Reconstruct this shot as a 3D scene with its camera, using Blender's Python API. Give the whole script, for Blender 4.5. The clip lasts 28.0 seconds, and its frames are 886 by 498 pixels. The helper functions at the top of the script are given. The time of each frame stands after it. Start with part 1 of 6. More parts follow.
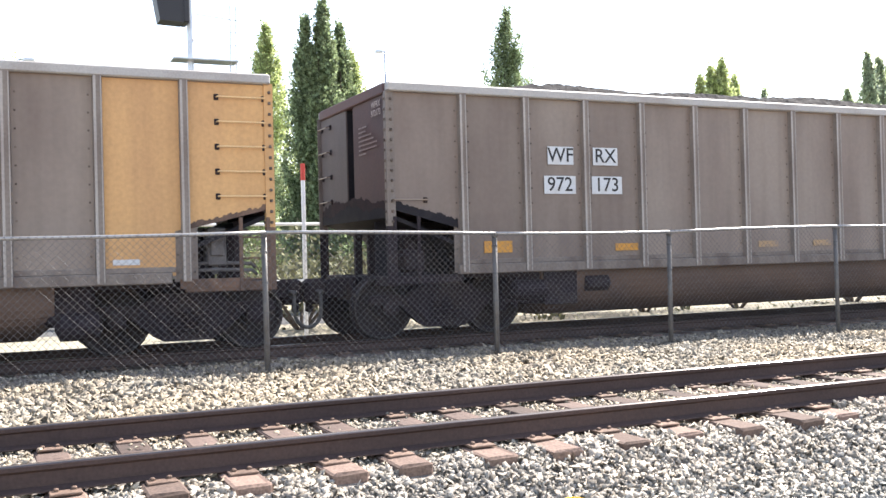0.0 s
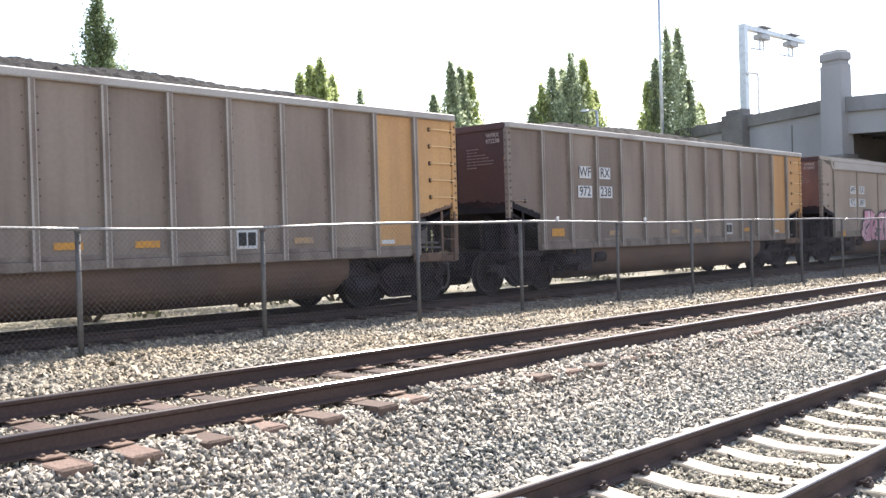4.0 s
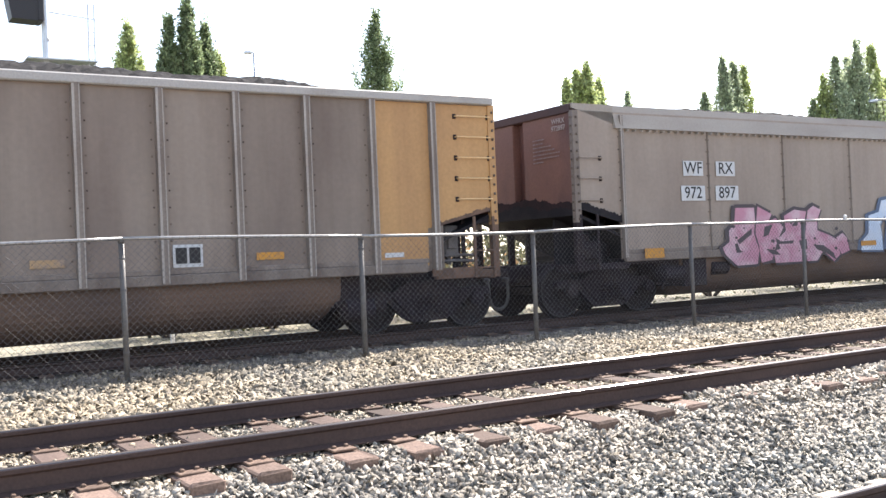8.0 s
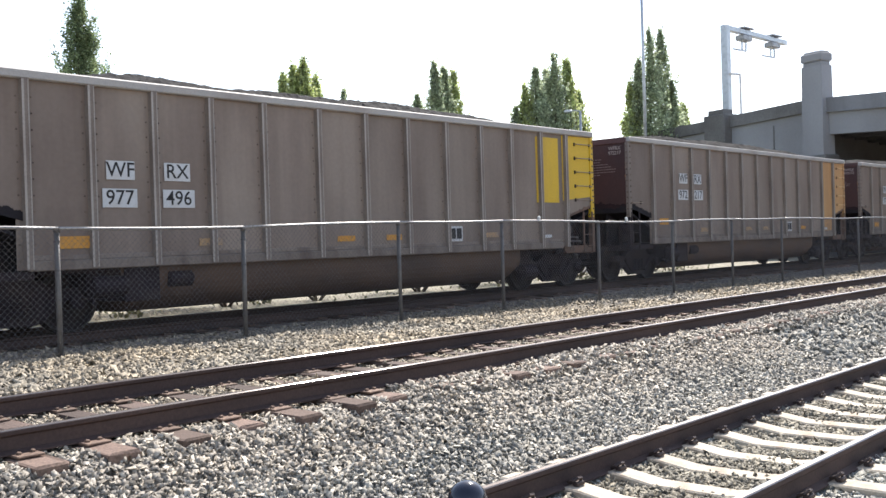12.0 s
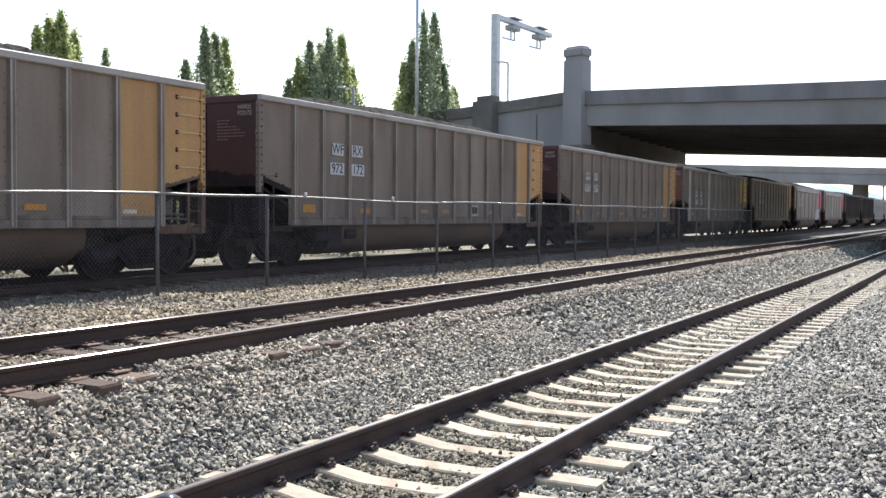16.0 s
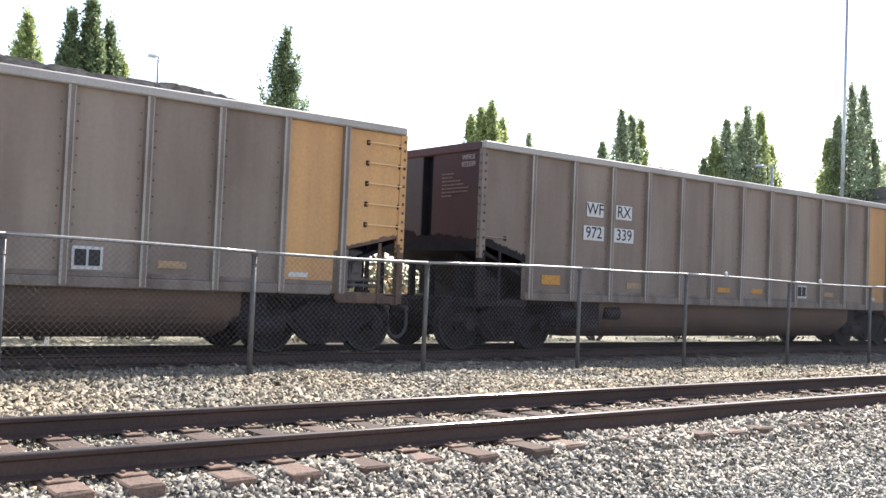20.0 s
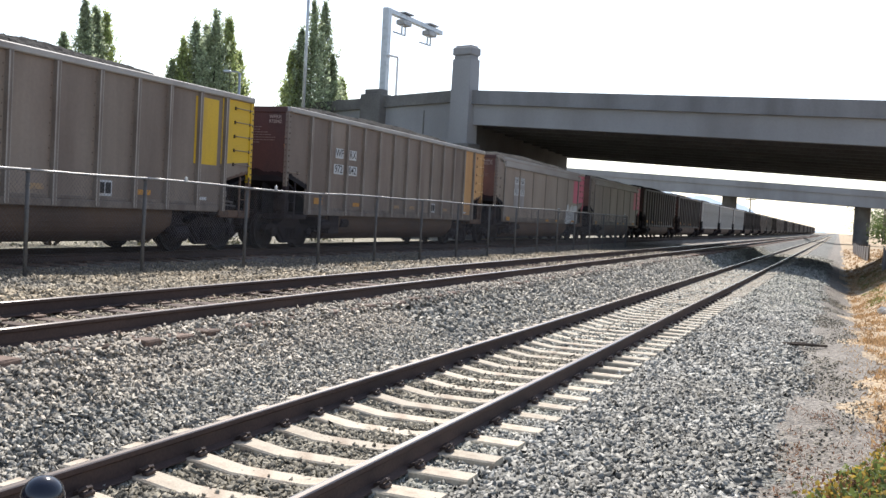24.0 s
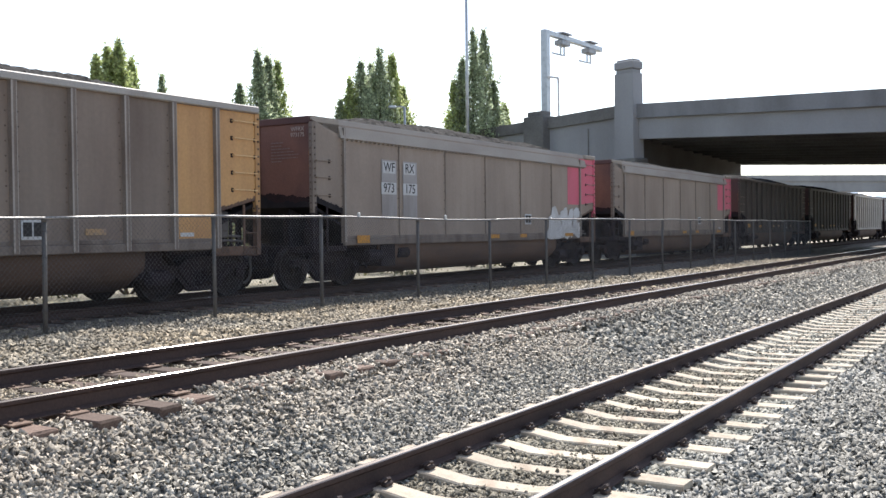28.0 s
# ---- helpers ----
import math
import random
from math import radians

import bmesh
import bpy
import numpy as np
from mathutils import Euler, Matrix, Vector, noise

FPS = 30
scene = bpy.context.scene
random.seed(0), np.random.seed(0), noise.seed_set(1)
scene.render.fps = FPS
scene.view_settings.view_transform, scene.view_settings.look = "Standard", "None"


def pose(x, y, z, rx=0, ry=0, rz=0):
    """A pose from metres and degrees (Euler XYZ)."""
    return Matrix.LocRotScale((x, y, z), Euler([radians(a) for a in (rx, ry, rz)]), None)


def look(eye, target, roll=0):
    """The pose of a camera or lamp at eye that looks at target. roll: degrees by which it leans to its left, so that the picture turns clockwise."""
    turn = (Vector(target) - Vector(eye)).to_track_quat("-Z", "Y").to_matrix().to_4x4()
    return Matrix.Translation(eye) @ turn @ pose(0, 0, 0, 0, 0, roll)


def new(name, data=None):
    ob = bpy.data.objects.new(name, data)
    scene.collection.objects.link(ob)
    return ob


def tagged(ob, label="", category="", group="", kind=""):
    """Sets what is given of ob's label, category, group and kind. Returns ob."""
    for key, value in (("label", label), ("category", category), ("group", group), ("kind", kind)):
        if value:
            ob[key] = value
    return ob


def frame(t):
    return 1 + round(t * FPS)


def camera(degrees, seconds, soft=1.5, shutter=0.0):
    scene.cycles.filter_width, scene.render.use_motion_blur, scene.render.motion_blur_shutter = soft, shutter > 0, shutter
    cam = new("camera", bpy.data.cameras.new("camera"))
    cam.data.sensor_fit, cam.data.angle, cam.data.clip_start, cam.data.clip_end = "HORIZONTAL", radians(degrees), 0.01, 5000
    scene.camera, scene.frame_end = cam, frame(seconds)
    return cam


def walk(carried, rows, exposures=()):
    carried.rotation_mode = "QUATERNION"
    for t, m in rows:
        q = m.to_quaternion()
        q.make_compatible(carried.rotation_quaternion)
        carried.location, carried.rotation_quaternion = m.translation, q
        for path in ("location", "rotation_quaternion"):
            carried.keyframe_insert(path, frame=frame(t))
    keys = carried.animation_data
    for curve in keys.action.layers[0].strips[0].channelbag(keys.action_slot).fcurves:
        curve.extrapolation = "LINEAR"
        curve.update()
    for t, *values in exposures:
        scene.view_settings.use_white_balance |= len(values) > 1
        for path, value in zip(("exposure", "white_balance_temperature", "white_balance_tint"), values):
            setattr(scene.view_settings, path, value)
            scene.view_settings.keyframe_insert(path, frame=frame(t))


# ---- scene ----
EXPOSURES = [(0.0, 1.85, 6600, 13), (0.6, 1.72, 6600, 13), (1.2, 1.62, 6600, 13), (3.0, 1.52, 6600, 13), (6.0, 1.55, 6600, 13), (8.0, 1.62, 6600, 13), (9.0, 1.54, 6600, 13), (10.0, 1.28, 6500, 12), (11.0, 1.16, 6500, 12), (14.0, 0.92, 6450, 11), (16.0, 0.78, 6450, 11), (17.0, 0.78, 6450, 11), (18.0, 1.2, 6500, 12), (20.0, 1.34, 6500, 12), (23.0, 1.0, 6450, 11), (25.0, 0.5, 6450, 11), (27.0, 0.52, 6450, 11), (28.0, 0.8, 6450, 11)]
SKY, SUN_POWER = 0.145, 4.2
# t, x, y, z, yaw, pitch, roll (degrees)
PATH = [
    (0, -0.134, 0.140, 1.757, -24.78, 0.52, -1.44),
    (0.5, -0.085, 0.146, 1.771, -27.08, -0.59, -4.71),
    (1, -0.083, 0.146, 1.759, -29.52, -0.83, -3.61),
    (1.5, -0.053, 0.122, 1.761, -32.31, -1.14, -3.84),
    (2, -0.070, 0.160, 1.763, -29.98, -1.18, -3.20),
    (2.5, -0.023, 0.082, 1.764, -33.67, -0.78, -2.74),
    (3, 0.008, 0.065, 1.764, -41.88, -0.48, -0.83),
    (3.5, -0.012, 0.032, 1.773, -47.92, -0.34, -1.33),
    (5.5, -0.065, 0.039, 1.784, -36.86, 0.27, -2.47),
    (6, -0.118, 0.073, 1.771, -29.27, 1.25, -1.19),
    (6.5, 0.786, 2.324, 1.934, -20.63, 1.70, -2.00),
    (7, 0.776, 1.852, 1.850, -16.99, 2.26, -3.14),
    (7.2, -0.075, -0.009, 1.781, -20.70, 1.77, -3.12),
    (7.5, -0.062, 0.075, 1.760, -25.65, 1.42, -2.34),
    (8, -0.030, 0.074, 1.757, -31.94, 0.40, -2.44),
    (8.5, -0.020, 0.026, 1.773, -36.11, 0.95, -3.03),
    (9, 0.016, -0.011, 1.753, -40.64, 1.32, -2.95),
    (9.5, -0.007, -0.017, 1.764, -47.07, 0.37, -2.05),
    (10, 0.000, -0.006, 1.806, -50.66, -0.29, -2.80),
    (10.5, -0.009, -0.011, 1.759, -48.19, -1.16, -2.95),
    (11, -0.002, -0.005, 1.772, -47.89, -0.78, -1.38),
    (11.5, -0.019, -0.021, 1.760, -47.61, -0.37, -1.55),
    (13.5, 0.020, -0.099, 1.775, -54.21, -1.14, -1.57),
    (14, 0.049, -0.131, 1.781, -56.89, -0.83, -0.80),
    (14.5, 0.059, -0.097, 1.788, -59.80, -1.75, -0.50),
    (15, 0.068, -0.084, 1.789, -61.15, -1.87, -0.59),
    (15.5, 0.071, -0.075, 1.787, -61.37, -1.67, -0.08),
    (16, 0.080, -0.069, 1.800, -61.46, -2.03, 0.42),
    (16.5, 0.065, -0.070, 1.787, -61.38, -1.76, 0.06),
    (17, 0.050, -0.075, 1.797, -60.46, -0.98, -1.19),
    (17.5, 0.056, 0.023, 1.773, -53.42, 0.44, -0.88),
    (18, 0.015, 0.080, 1.747, -41.66, 1.83, -0.69),
    (18.5, -0.030, 0.084, 1.769, -39.85, 2.04, 1.31),
    (19, -0.096, 0.082, 1.760, -37.19, 2.37, 2.48),
    (19.5, -0.070, 0.075, 1.769, -37.25, 3.05, 2.01),
    (20, -0.085, 0.067, 1.752, -38.17, 2.01, 2.32),
    (20.5, -0.048, 0.062, 1.766, -38.94, 1.53, 2.24),
    (22.5, 0.003, -0.035, 1.785, -46.21, -2.88, 3.06),
    (23, 0.033, -0.077, 1.799, -54.97, -2.00, -0.63),
    (23.5, 0.034, -0.082, 1.793, -64.16, -1.55, 3.04),
    (24, 0.024, -0.086, 1.806, -68.32, -2.17, 3.14),
    (24.5, 0.043, -0.080, 1.807, -69.42, -2.61, 3.09),
    (25, 0.056, -0.097, 1.793, -69.03, -2.97, 2.16),
    (25.5, 0.076, -0.081, 1.801, -67.55, -2.47, 1.56),
    (26, 0.096, -0.082, 1.795, -66.81, -2.63, 0.99),
    (26.5, 0.085, -0.074, 1.788, -66.23, -2.63, 1.87),
    (27, 0.075, -0.066, 1.792, -65.27, -2.56, 1.65),
    (27.5, 0.070, -0.065, 1.795, -62.97, -2.07, 1.10),
    (28, 0.067, -0.080, 1.813, -58.38, -1.05, -0.67),
]


def cam_pose(x, y, z, yaw, pitch, roll):
    a, b = radians(yaw), radians(pitch)
    ahead = Vector((-math.sin(a) * math.cos(b), math.cos(a) * math.cos(b), math.sin(b)))
    return look((x, y, z), Vector((x, y, z)) + ahead, roll)


cam = camera(48.2, 28.0, soft=1.5)
walk(cam, [(t, cam_pose(*p)) for t, *p in PATH], EXPOSURES)

# ---- light ----
SUN_AZ, SUN_EL = 65.5, 45.0          # degrees from +y towards +x, and above the horizon
world = bpy.data.worlds.new("sky")
scene.world = world
world.use_nodes = True
wn = world.node_tree.nodes
sky = wn.new("ShaderNodeTexSky")
sky.sky_type, sky.sun_disc = "NISHITA", False
sky.sun_elevation, sky.sun_rotation = radians(SUN_EL), radians(SUN_AZ)
sky.air_density, sky.dust_density, sky.ozone_density = 1.0, 0.7, 1.0
wn["Background"].inputs["Strength"].default_value = SKY
grey, haze = wn.new("ShaderNodeRGBToBW"), wn.new("ShaderNodeMix")     # a thin white haze over the whole sky
haze.data_type = "RGBA"
haze.inputs[0].default_value = 0.35
world.node_tree.links.new(sky.outputs[0], grey.inputs[0])
world.node_tree.links.new(sky.outputs[0], haze.inputs[6])
world.node_tree.links.new(grey.outputs[0], haze.inputs[7])
world.node_tree.links.new(haze.outputs[2], wn["Background"].inputs["Color"])
sun_way = Vector((math.sin(radians(SUN_AZ)) * math.cos(radians(SUN_EL)), math.cos(radians(SUN_AZ)) * math.cos(radians(SUN_EL)), math.sin(radians(SUN_EL))))
sun = new("sun", bpy.data.lights.new("sun", "SUN"))
sun.data.energy, sun.data.angle, sun.data.color = SUN_POWER, radians(0.55), (1.0, 0.95, 0.87)
sun.matrix_world = look(sun_way * 50, (0, 0, 0))

# ---- materials ----
def mix_color(nt, fac, a, b, kind="MIX"):
    n = nt.nodes.new("ShaderNodeMix")
    n.data_type, n.blend_type = "RGBA", kind
    for sock, v in ((n.inputs[0], fac), (n.inputs[6], a), (n.inputs[7], b)):
        if hasattr(v, "is_linked"):
            nt.links.new(v, sock)
        elif isinstance(v, (int, float)):
            sock.default_value = v
        else:
            sock.default_value = (*v[:3], 1)
    return n.outputs[2]


def noise_fac(nt, scale, detail=4.0, lo=0.4, hi=0.6, stretch=(1, 1, 1), coords="Object"):
    co = nt.nodes.new("ShaderNodeTexCoord")
    mp = nt.nodes.new("ShaderNodeMapping")
    mp.inputs["Scale"].default_value = stretch
    tx = nt.nodes.new("ShaderNodeTexNoise")
    tx.inputs["Scale"].default_value, tx.inputs["Detail"].default_value = scale, detail
    rp = nt.nodes.new("ShaderNodeMapRange")
    rp.inputs["From Min"].default_value, rp.inputs["From Max"].default_value = lo, hi
    nt.links.new(co.outputs[coords], mp.inputs[0])
    nt.links.new(mp.outputs[0], tx.inputs["Vector"])
    nt.links.new(tx.outputs["Fac"], rp.inputs["Value"])
    return rp.outputs[0], tx.outputs["Fac"]


def material(name, color, rough=0.7, metal=0.0, stain=None, stain_scale=2.0, stain_lo=0.45, stain_hi=0.7, stretch=(1, 1, 1),
             grain=0.12, grain_scale=60.0, bump=0.0, bump_scale=40.0, vary=0.0, island=0.0, spec=0.4, through_light=0.0, streak=0.0, glow=None):
    m = bpy.data.materials.new(name)
    m.use_nodes = True
    nt = m.node_tree
    b = nt.nodes["Principled BSDF"]
    out = color
    if stain:
        f, _ = noise_fac(nt, stain_scale, 5.0, stain_lo, stain_hi, stretch)
        out = mix_color(nt, f, color, stain)
    if streak:                                              # rain streaks down the sheet
        f, _ = noise_fac(nt, 7.0, 4.0, 0.42, 0.68, (1, 1, 0.05))
        out = mix_color(nt, f, out, mix_color(nt, 1.0, out, (1 - streak, 1 - 1.08 * streak, 1 - 1.15 * streak), "MULTIPLY"))
        f, _ = noise_fac(nt, 1.1, 3.0, 0.5, 0.72)
        out = mix_color(nt, f, out, mix_color(nt, 1.0, out, (1 + streak * 0.8,) * 3, "MULTIPLY"))
    if grain:
        f, _ = noise_fac(nt, grain_scale, 3.0, 0.3, 0.7)
        dark = mix_color(nt, 1.0, out, (1 - 2 * grain,) * 3, "MULTIPLY")
        light = mix_color(nt, 1.0, out, (1 + grain,) * 3, "MULTIPLY")
        out = mix_color(nt, f, dark, light)
    for amount, socket in ((vary, "object"), (island, "island")):
        if amount:
            src = nt.nodes.new("ShaderNodeObjectInfo").outputs["Random"] if socket == "object" else nt.nodes.new("ShaderNodeNewGeometry").outputs["Random Per Island"]
            dark = mix_color(nt, 1.0, out, (1 - amount,) * 3, "MULTIPLY")
            light = mix_color(nt, 1.0, out, (1 + amount,) * 3, "MULTIPLY")
            out = mix_color(nt, src, dark, light)
    if hasattr(out, "is_linked"):
        nt.links.new(out, b.inputs["Base Color"])
    else:
        b.inputs["Base Color"].default_value = (*out, 1)
    b.inputs["Roughness"].default_value, b.inputs["Metallic"].default_value = rough, metal
    b.inputs["Specular IOR Level"].default_value = spec
    if glow:
        b.inputs["Emission Color"].default_value, b.inputs["Emission Strength"].default_value = (*glow, 1), 1.0
    if bump:
        _, f = noise_fac(nt, bump_scale, 4.0)
        bp = nt.nodes.new("ShaderNodeBump")
        bp.inputs["Strength"].default_value, bp.inputs["Distance"].default_value = 1.0, bump
        nt.links.new(f, bp.inputs["Height"])
        nt.links.new(bp.outputs[0], b.inputs["Normal"])
    if through_light:
        tr = nt.nodes.new("ShaderNodeBsdfTranslucent")
        mx = nt.nodes.new("ShaderNodeMixShader")
        mx.inputs[0].default_value = through_light
        if hasattr(out, "is_linked"):
            nt.links.new(out, tr.inputs["Color"])
        else:
            tr.inputs["Color"].default_value = (*out, 1)
        nt.links.new(b.outputs[0], mx.inputs[1])
        nt.links.new(tr.outputs[0], mx.inputs[2])
        nt.links.new(mx.outputs[0], nt.nodes["Material Output"].inputs["Surface"])
    return m


M = {}
M["taupe"] = material("taupe_paint", (0.25, 0.205, 0.172), 0.6, 0, (0.165, 0.125, 0.105), 0.8, 0.42, 0.72, (1, 1, 0.3), 0.03, 14, 0.004, 2.5, vary=0.11, streak=0.09)
M["beige"] = material("beige_car_paint", (0.34, 0.285, 0.24), 0.6, 0, (0.24, 0.195, 0.165), 0.6, 0.42, 0.75, (1, 1, 0.4), 0.03, 14, 0.004, 2.5, vary=0.08, streak=0.07)
M["oxide_light"] = material("faded_oxide_paint", (0.215, 0.105, 0.08), 0.65, 0, (0.09, 0.05, 0.05), 0.9, 0.42, 0.68, (1, 1, 0.5), 0.06, 30)
M["bolt"] = material("rusty_bolt", (0.165, 0.13, 0.108), 0.8, 0, (0.05, 0.035, 0.03), 8, 0.42, 0.65, grain=0.1)
M["worn_edge"] = material("worn_rib_edge", (0.36, 0.33, 0.305), 0.45, 0.15, (0.27, 0.23, 0.21), 3, 0.45, 0.7, (1, 1, 0.3), 0.06, 30)
M["rib"] = material("rib_paint", (0.215, 0.18, 0.155), 0.6, 0, (0.13, 0.10, 0.085), 3.0, 0.45, 0.7, (1, 1, 0.3), 0.08, 30, 0.001, 30, vary=0.08)
M["pale_rib"] = material("pale_rib_paint", (0.5, 0.48, 0.45), 0.55, 0, (0.3, 0.27, 0.24), 3.0, 0.5, 0.75, (1, 1, 0.3), 0.08, 30)
M["chord"] = material("galvanised_chord", (0.40, 0.385, 0.37), 0.6, 0.15, (0.30, 0.27, 0.25), 2.0, 0.5, 0.75, (0.4, 1, 1), 0.06, 40)
M["curb"] = material("dusty_top_plate", (0.36, 0.325, 0.285), 0.6, 0, (0.27, 0.23, 0.20), 1.0, 0.45, 0.75, (0.4, 1, 1), 0.04, 30)
M["orange"] = material("orange_paint", (0.54, 0.315, 0.135), 0.55, 0, (0.38, 0.21, 0.10), 0.8, 0.42, 0.72, (1, 1, 0.45), 0.05, 18, 0.001, 8, vary=0.10, streak=0.08)
M["yellow"] = material("yellow_paint", (0.66, 0.43, 0.03), 0.5, 0, (0.45, 0.28, 0.05), 1.3, 0.5, 0.8, (1, 1, 0.3), 0.05, 30)
M["pink"] = material("pink_paint", (0.66, 0.15, 0.22), 0.55, 0, (0.50, 0.13, 0.17), 1.3, 0.5, 0.8, (1, 1, 0.3), 0.05, 30)
M["oxide"] = material("red_oxide_paint", (0.098, 0.045, 0.041), 0.65, 0, (0.06, 0.036, 0.038), 1.1, 0.42, 0.68, (1, 1, 0.4), 0.08, 30, vary=0.25)
M["dark_tone"] = material("dark_car_tone", (0.075, 0.06, 0.052), 0.65, 0, (0.04, 0.035, 0.03), 1.5, 0.42, 0.7, (1, 1, 0.4), 0.08, 30, vary=0.3)
M["end_taupe"] = material("dull_end_paint", (0.135, 0.100, 0.092), 0.65, 0, (0.08, 0.058, 0.058), 0.9, 0.42, 0.7, (1, 1, 0.4), 0.06, 30, vary=0.15)
# Underframe, soot and wheel darks are lifted for lens veil, the first tinted purple.
M["under"] = material("grimy_underframe", (0.034, 0.027, 0.031), 0.75, 0, (0.055, 0.044, 0.042), 3.0, 0.5, 0.75, (1, 1, 1), 0.15, 40, 0.002, 30, spec=0.12)
M["tub"] = material("dusty_tub", (0.13, 0.084, 0.062), 0.7, 0, (0.08, 0.056, 0.048), 1.5, 0.42, 0.7, (0.5, 1, 1), 0.1, 40, vary=0.15)
M["soot_fill"] = material("soot_and_dark_fill", (0.026, 0.024, 0.028), 0.8, 0, (0.04, 0.036, 0.038), 2, 0.5, 0.7, (1, 1, 1), 0.1, 40, spec=0.12)
M["soot_thin"] = material("thin_soot", (0.045, 0.028, 0.030), 0.8, 0, (0.028, 0.022, 0.024), 3, 0.42, 0.65, (1, 1, 1), 0.12, 40, spec=0.12)
M["gear"] = material("dusty_brake_steel", (0.14, 0.13, 0.13), 0.65, 0.1, (0.09, 0.08, 0.08), 5, 0.45, 0.68, grain=0.1)
M["wheel"] = material("wheel_steel", (0.032, 0.027, 0.028), 0.65, 0.1, (0.045, 0.036, 0.035), 4, 0.4, 0.7, (1, 1, 1), 0.1, 50, spec=0.12)
M["rim"] = material("rim_highlight", (0.055, 0.05, 0.05), 0.5, 0.4, grain=0.1, spec=0.12)
M["coal"] = material("coal", (0.03, 0.029, 0.03), 0.95, 0, (0.06, 0.055, 0.055), 9, 0.5, 0.7, (1, 1, 1), 0.25, 30, 0.012, 16, spec=0.1)
M["grab"] = material("steel_bar", (0.28, 0.22, 0.17), 0.5, 0.3, grain=0.08)
M["gold_bar"] = material("painted_bar", (0.72, 0.50, 0.26), 0.45, 0.1, grain=0.06)
M["white"] = material("white_sheet", (0.56, 0.58, 0.60), 0.6, 0, (0.5, 0.49, 0.47), 4, 0.5, 0.75, grain=0.04, grain_scale=30)
M["black"] = material("black_stencil", (0.02, 0.02, 0.022), 0.6, grain=0.0)
M["pale_ink"] = material("pale_stencil", (0.40, 0.33, 0.30), 0.7, grain=0.05)
M["rust_bright"] = material("bright_rust", (0.42, 0.20, 0.09), 0.8, 0, (0.22, 0.10, 0.05), 9, 0.42, 0.65, grain=0.12)
M["faint_ink"] = material("faint_stencil", (0.27, 0.20, 0.185), 0.7, grain=0.05)
M["hose"] = material("grey_rubber", (0.09, 0.085, 0.08), 0.5, grain=0.08)
M["decal"] = material("orange_stencil", (0.58, 0.28, 0.05), 0.6, 0, (0.4, 0.22, 0.08), 14, 0.5, 0.72, grain=0.05)
M["faint_decal"] = material("worn_stencil", (0.42, 0.28, 0.15), 0.6, 0, (0.30, 0.23, 0.18), 9, 0.45, 0.65, grain=0.05)
M["spray_pink"] = material("pink_spray", (0.50, 0.24, 0.32), 0.6, 0, (0.60, 0.42, 0.48), 3, 0.45, 0.65, grain=0.05)
M["spray_blue"] = material("pale_blue_spray", (0.50, 0.62, 0.78), 0.6, 0, (0.62, 0.70, 0.80), 2, 0.45, 0.65, grain=0.04)
M["spray_white"] = material("white_spray", (0.62, 0.63, 0.64), 0.6, 0, (0.5, 0.5, 0.5), 2, 0.45, 0.65, grain=0.04)
M["whitewash"] = material("thin_whitewash", (0.38, 0.37, 0.38), 0.7, 0, (0.28, 0.26, 0.25), 2, 0.42, 0.65, (1, 1, 0.3), grain=0.05)
M["spray_dark"] = material("dark_spray", (0.075, 0.062, 0.07), 0.6, grain=0.05)
M["rust"] = material("rusty_brown_paint", (0.17, 0.105, 0.075), 0.75, 0, (0.08, 0.055, 0.045), 4, 0.42, 0.68, grain=0.1)
M["amber"] = material("amber_plastic", (0.55, 0.20, 0.01), 0.35, 0, (0.42, 0.13, 0.01), 6, 0.45, 0.7, grain=0.02, through_light=0.2)
M["spray_navy"] = material("slate_spray", (0.10, 0.14, 0.22), 0.6, grain=0.05)

M["rail_side"] = material("rusty_rail", (0.088, 0.056, 0.048), 0.75, 0.2, (0.055, 0.037, 0.034), 2, 0.4, 0.7, (0.3, 1, 1), 0.12, 50, 0.001, 40)
M["rail_top"] = material("polished_rail_head", (0.42, 0.40, 0.38), 0.24, 1.0, (0.18, 0.16, 0.145), 3, 0.5, 0.8, (0.1, 3, 1), 0.03, 60)
M["rail_worn"] = material("worn_rail_head", (0.15, 0.125, 0.11), 0.42, 0.7, (0.095, 0.075, 0.065), 3, 0.45, 0.75, (0.1, 3, 1), 0.05, 60)
M["rail_edge"] = material("polished_rail_shoulder", (0.15, 0.14, 0.135), 0.13, 1.0, (0.10, 0.09, 0.085), 3, 0.5, 0.8, (0.1, 3, 1), 0.03, 60)
M["wood_tie"] = material("creosoted_tie", (0.185, 0.126, 0.098), 0.9, 0, (0.105, 0.073, 0.06), 3, 0.42, 0.65, (0.6, 0.15, 1), 0.2, 60, 0.006, 25, vary=0.4)
M["concrete_tie"] = material("concrete_tie", (0.54, 0.47, 0.37), 0.85, 0, (0.40, 0.31, 0.23), 5, 0.48, 0.72, grain=0.1, grain_scale=60, bump=0.002, bump_scale=60, vary=0.12)
M["plate_rust"] = material("rusty_tie_plate", (0.23, 0.155, 0.112), 0.8, 0.1, (0.11, 0.07, 0.055), 8, 0.45, 0.65, grain=0.15, vary=0.2)
M["clip"] = material("clip_steel", (0.07, 0.05, 0.045), 0.6, 0.4, grain=0.1)
M["stone_grey"] = material("grey_ballast", (0.345, 0.337, 0.30), 0.7, 0, (0.29, 0.29, 0.25), 0.55, 0.42, 0.62, grain=0.15, grain_scale=80, island=0.45, spec=0.3)
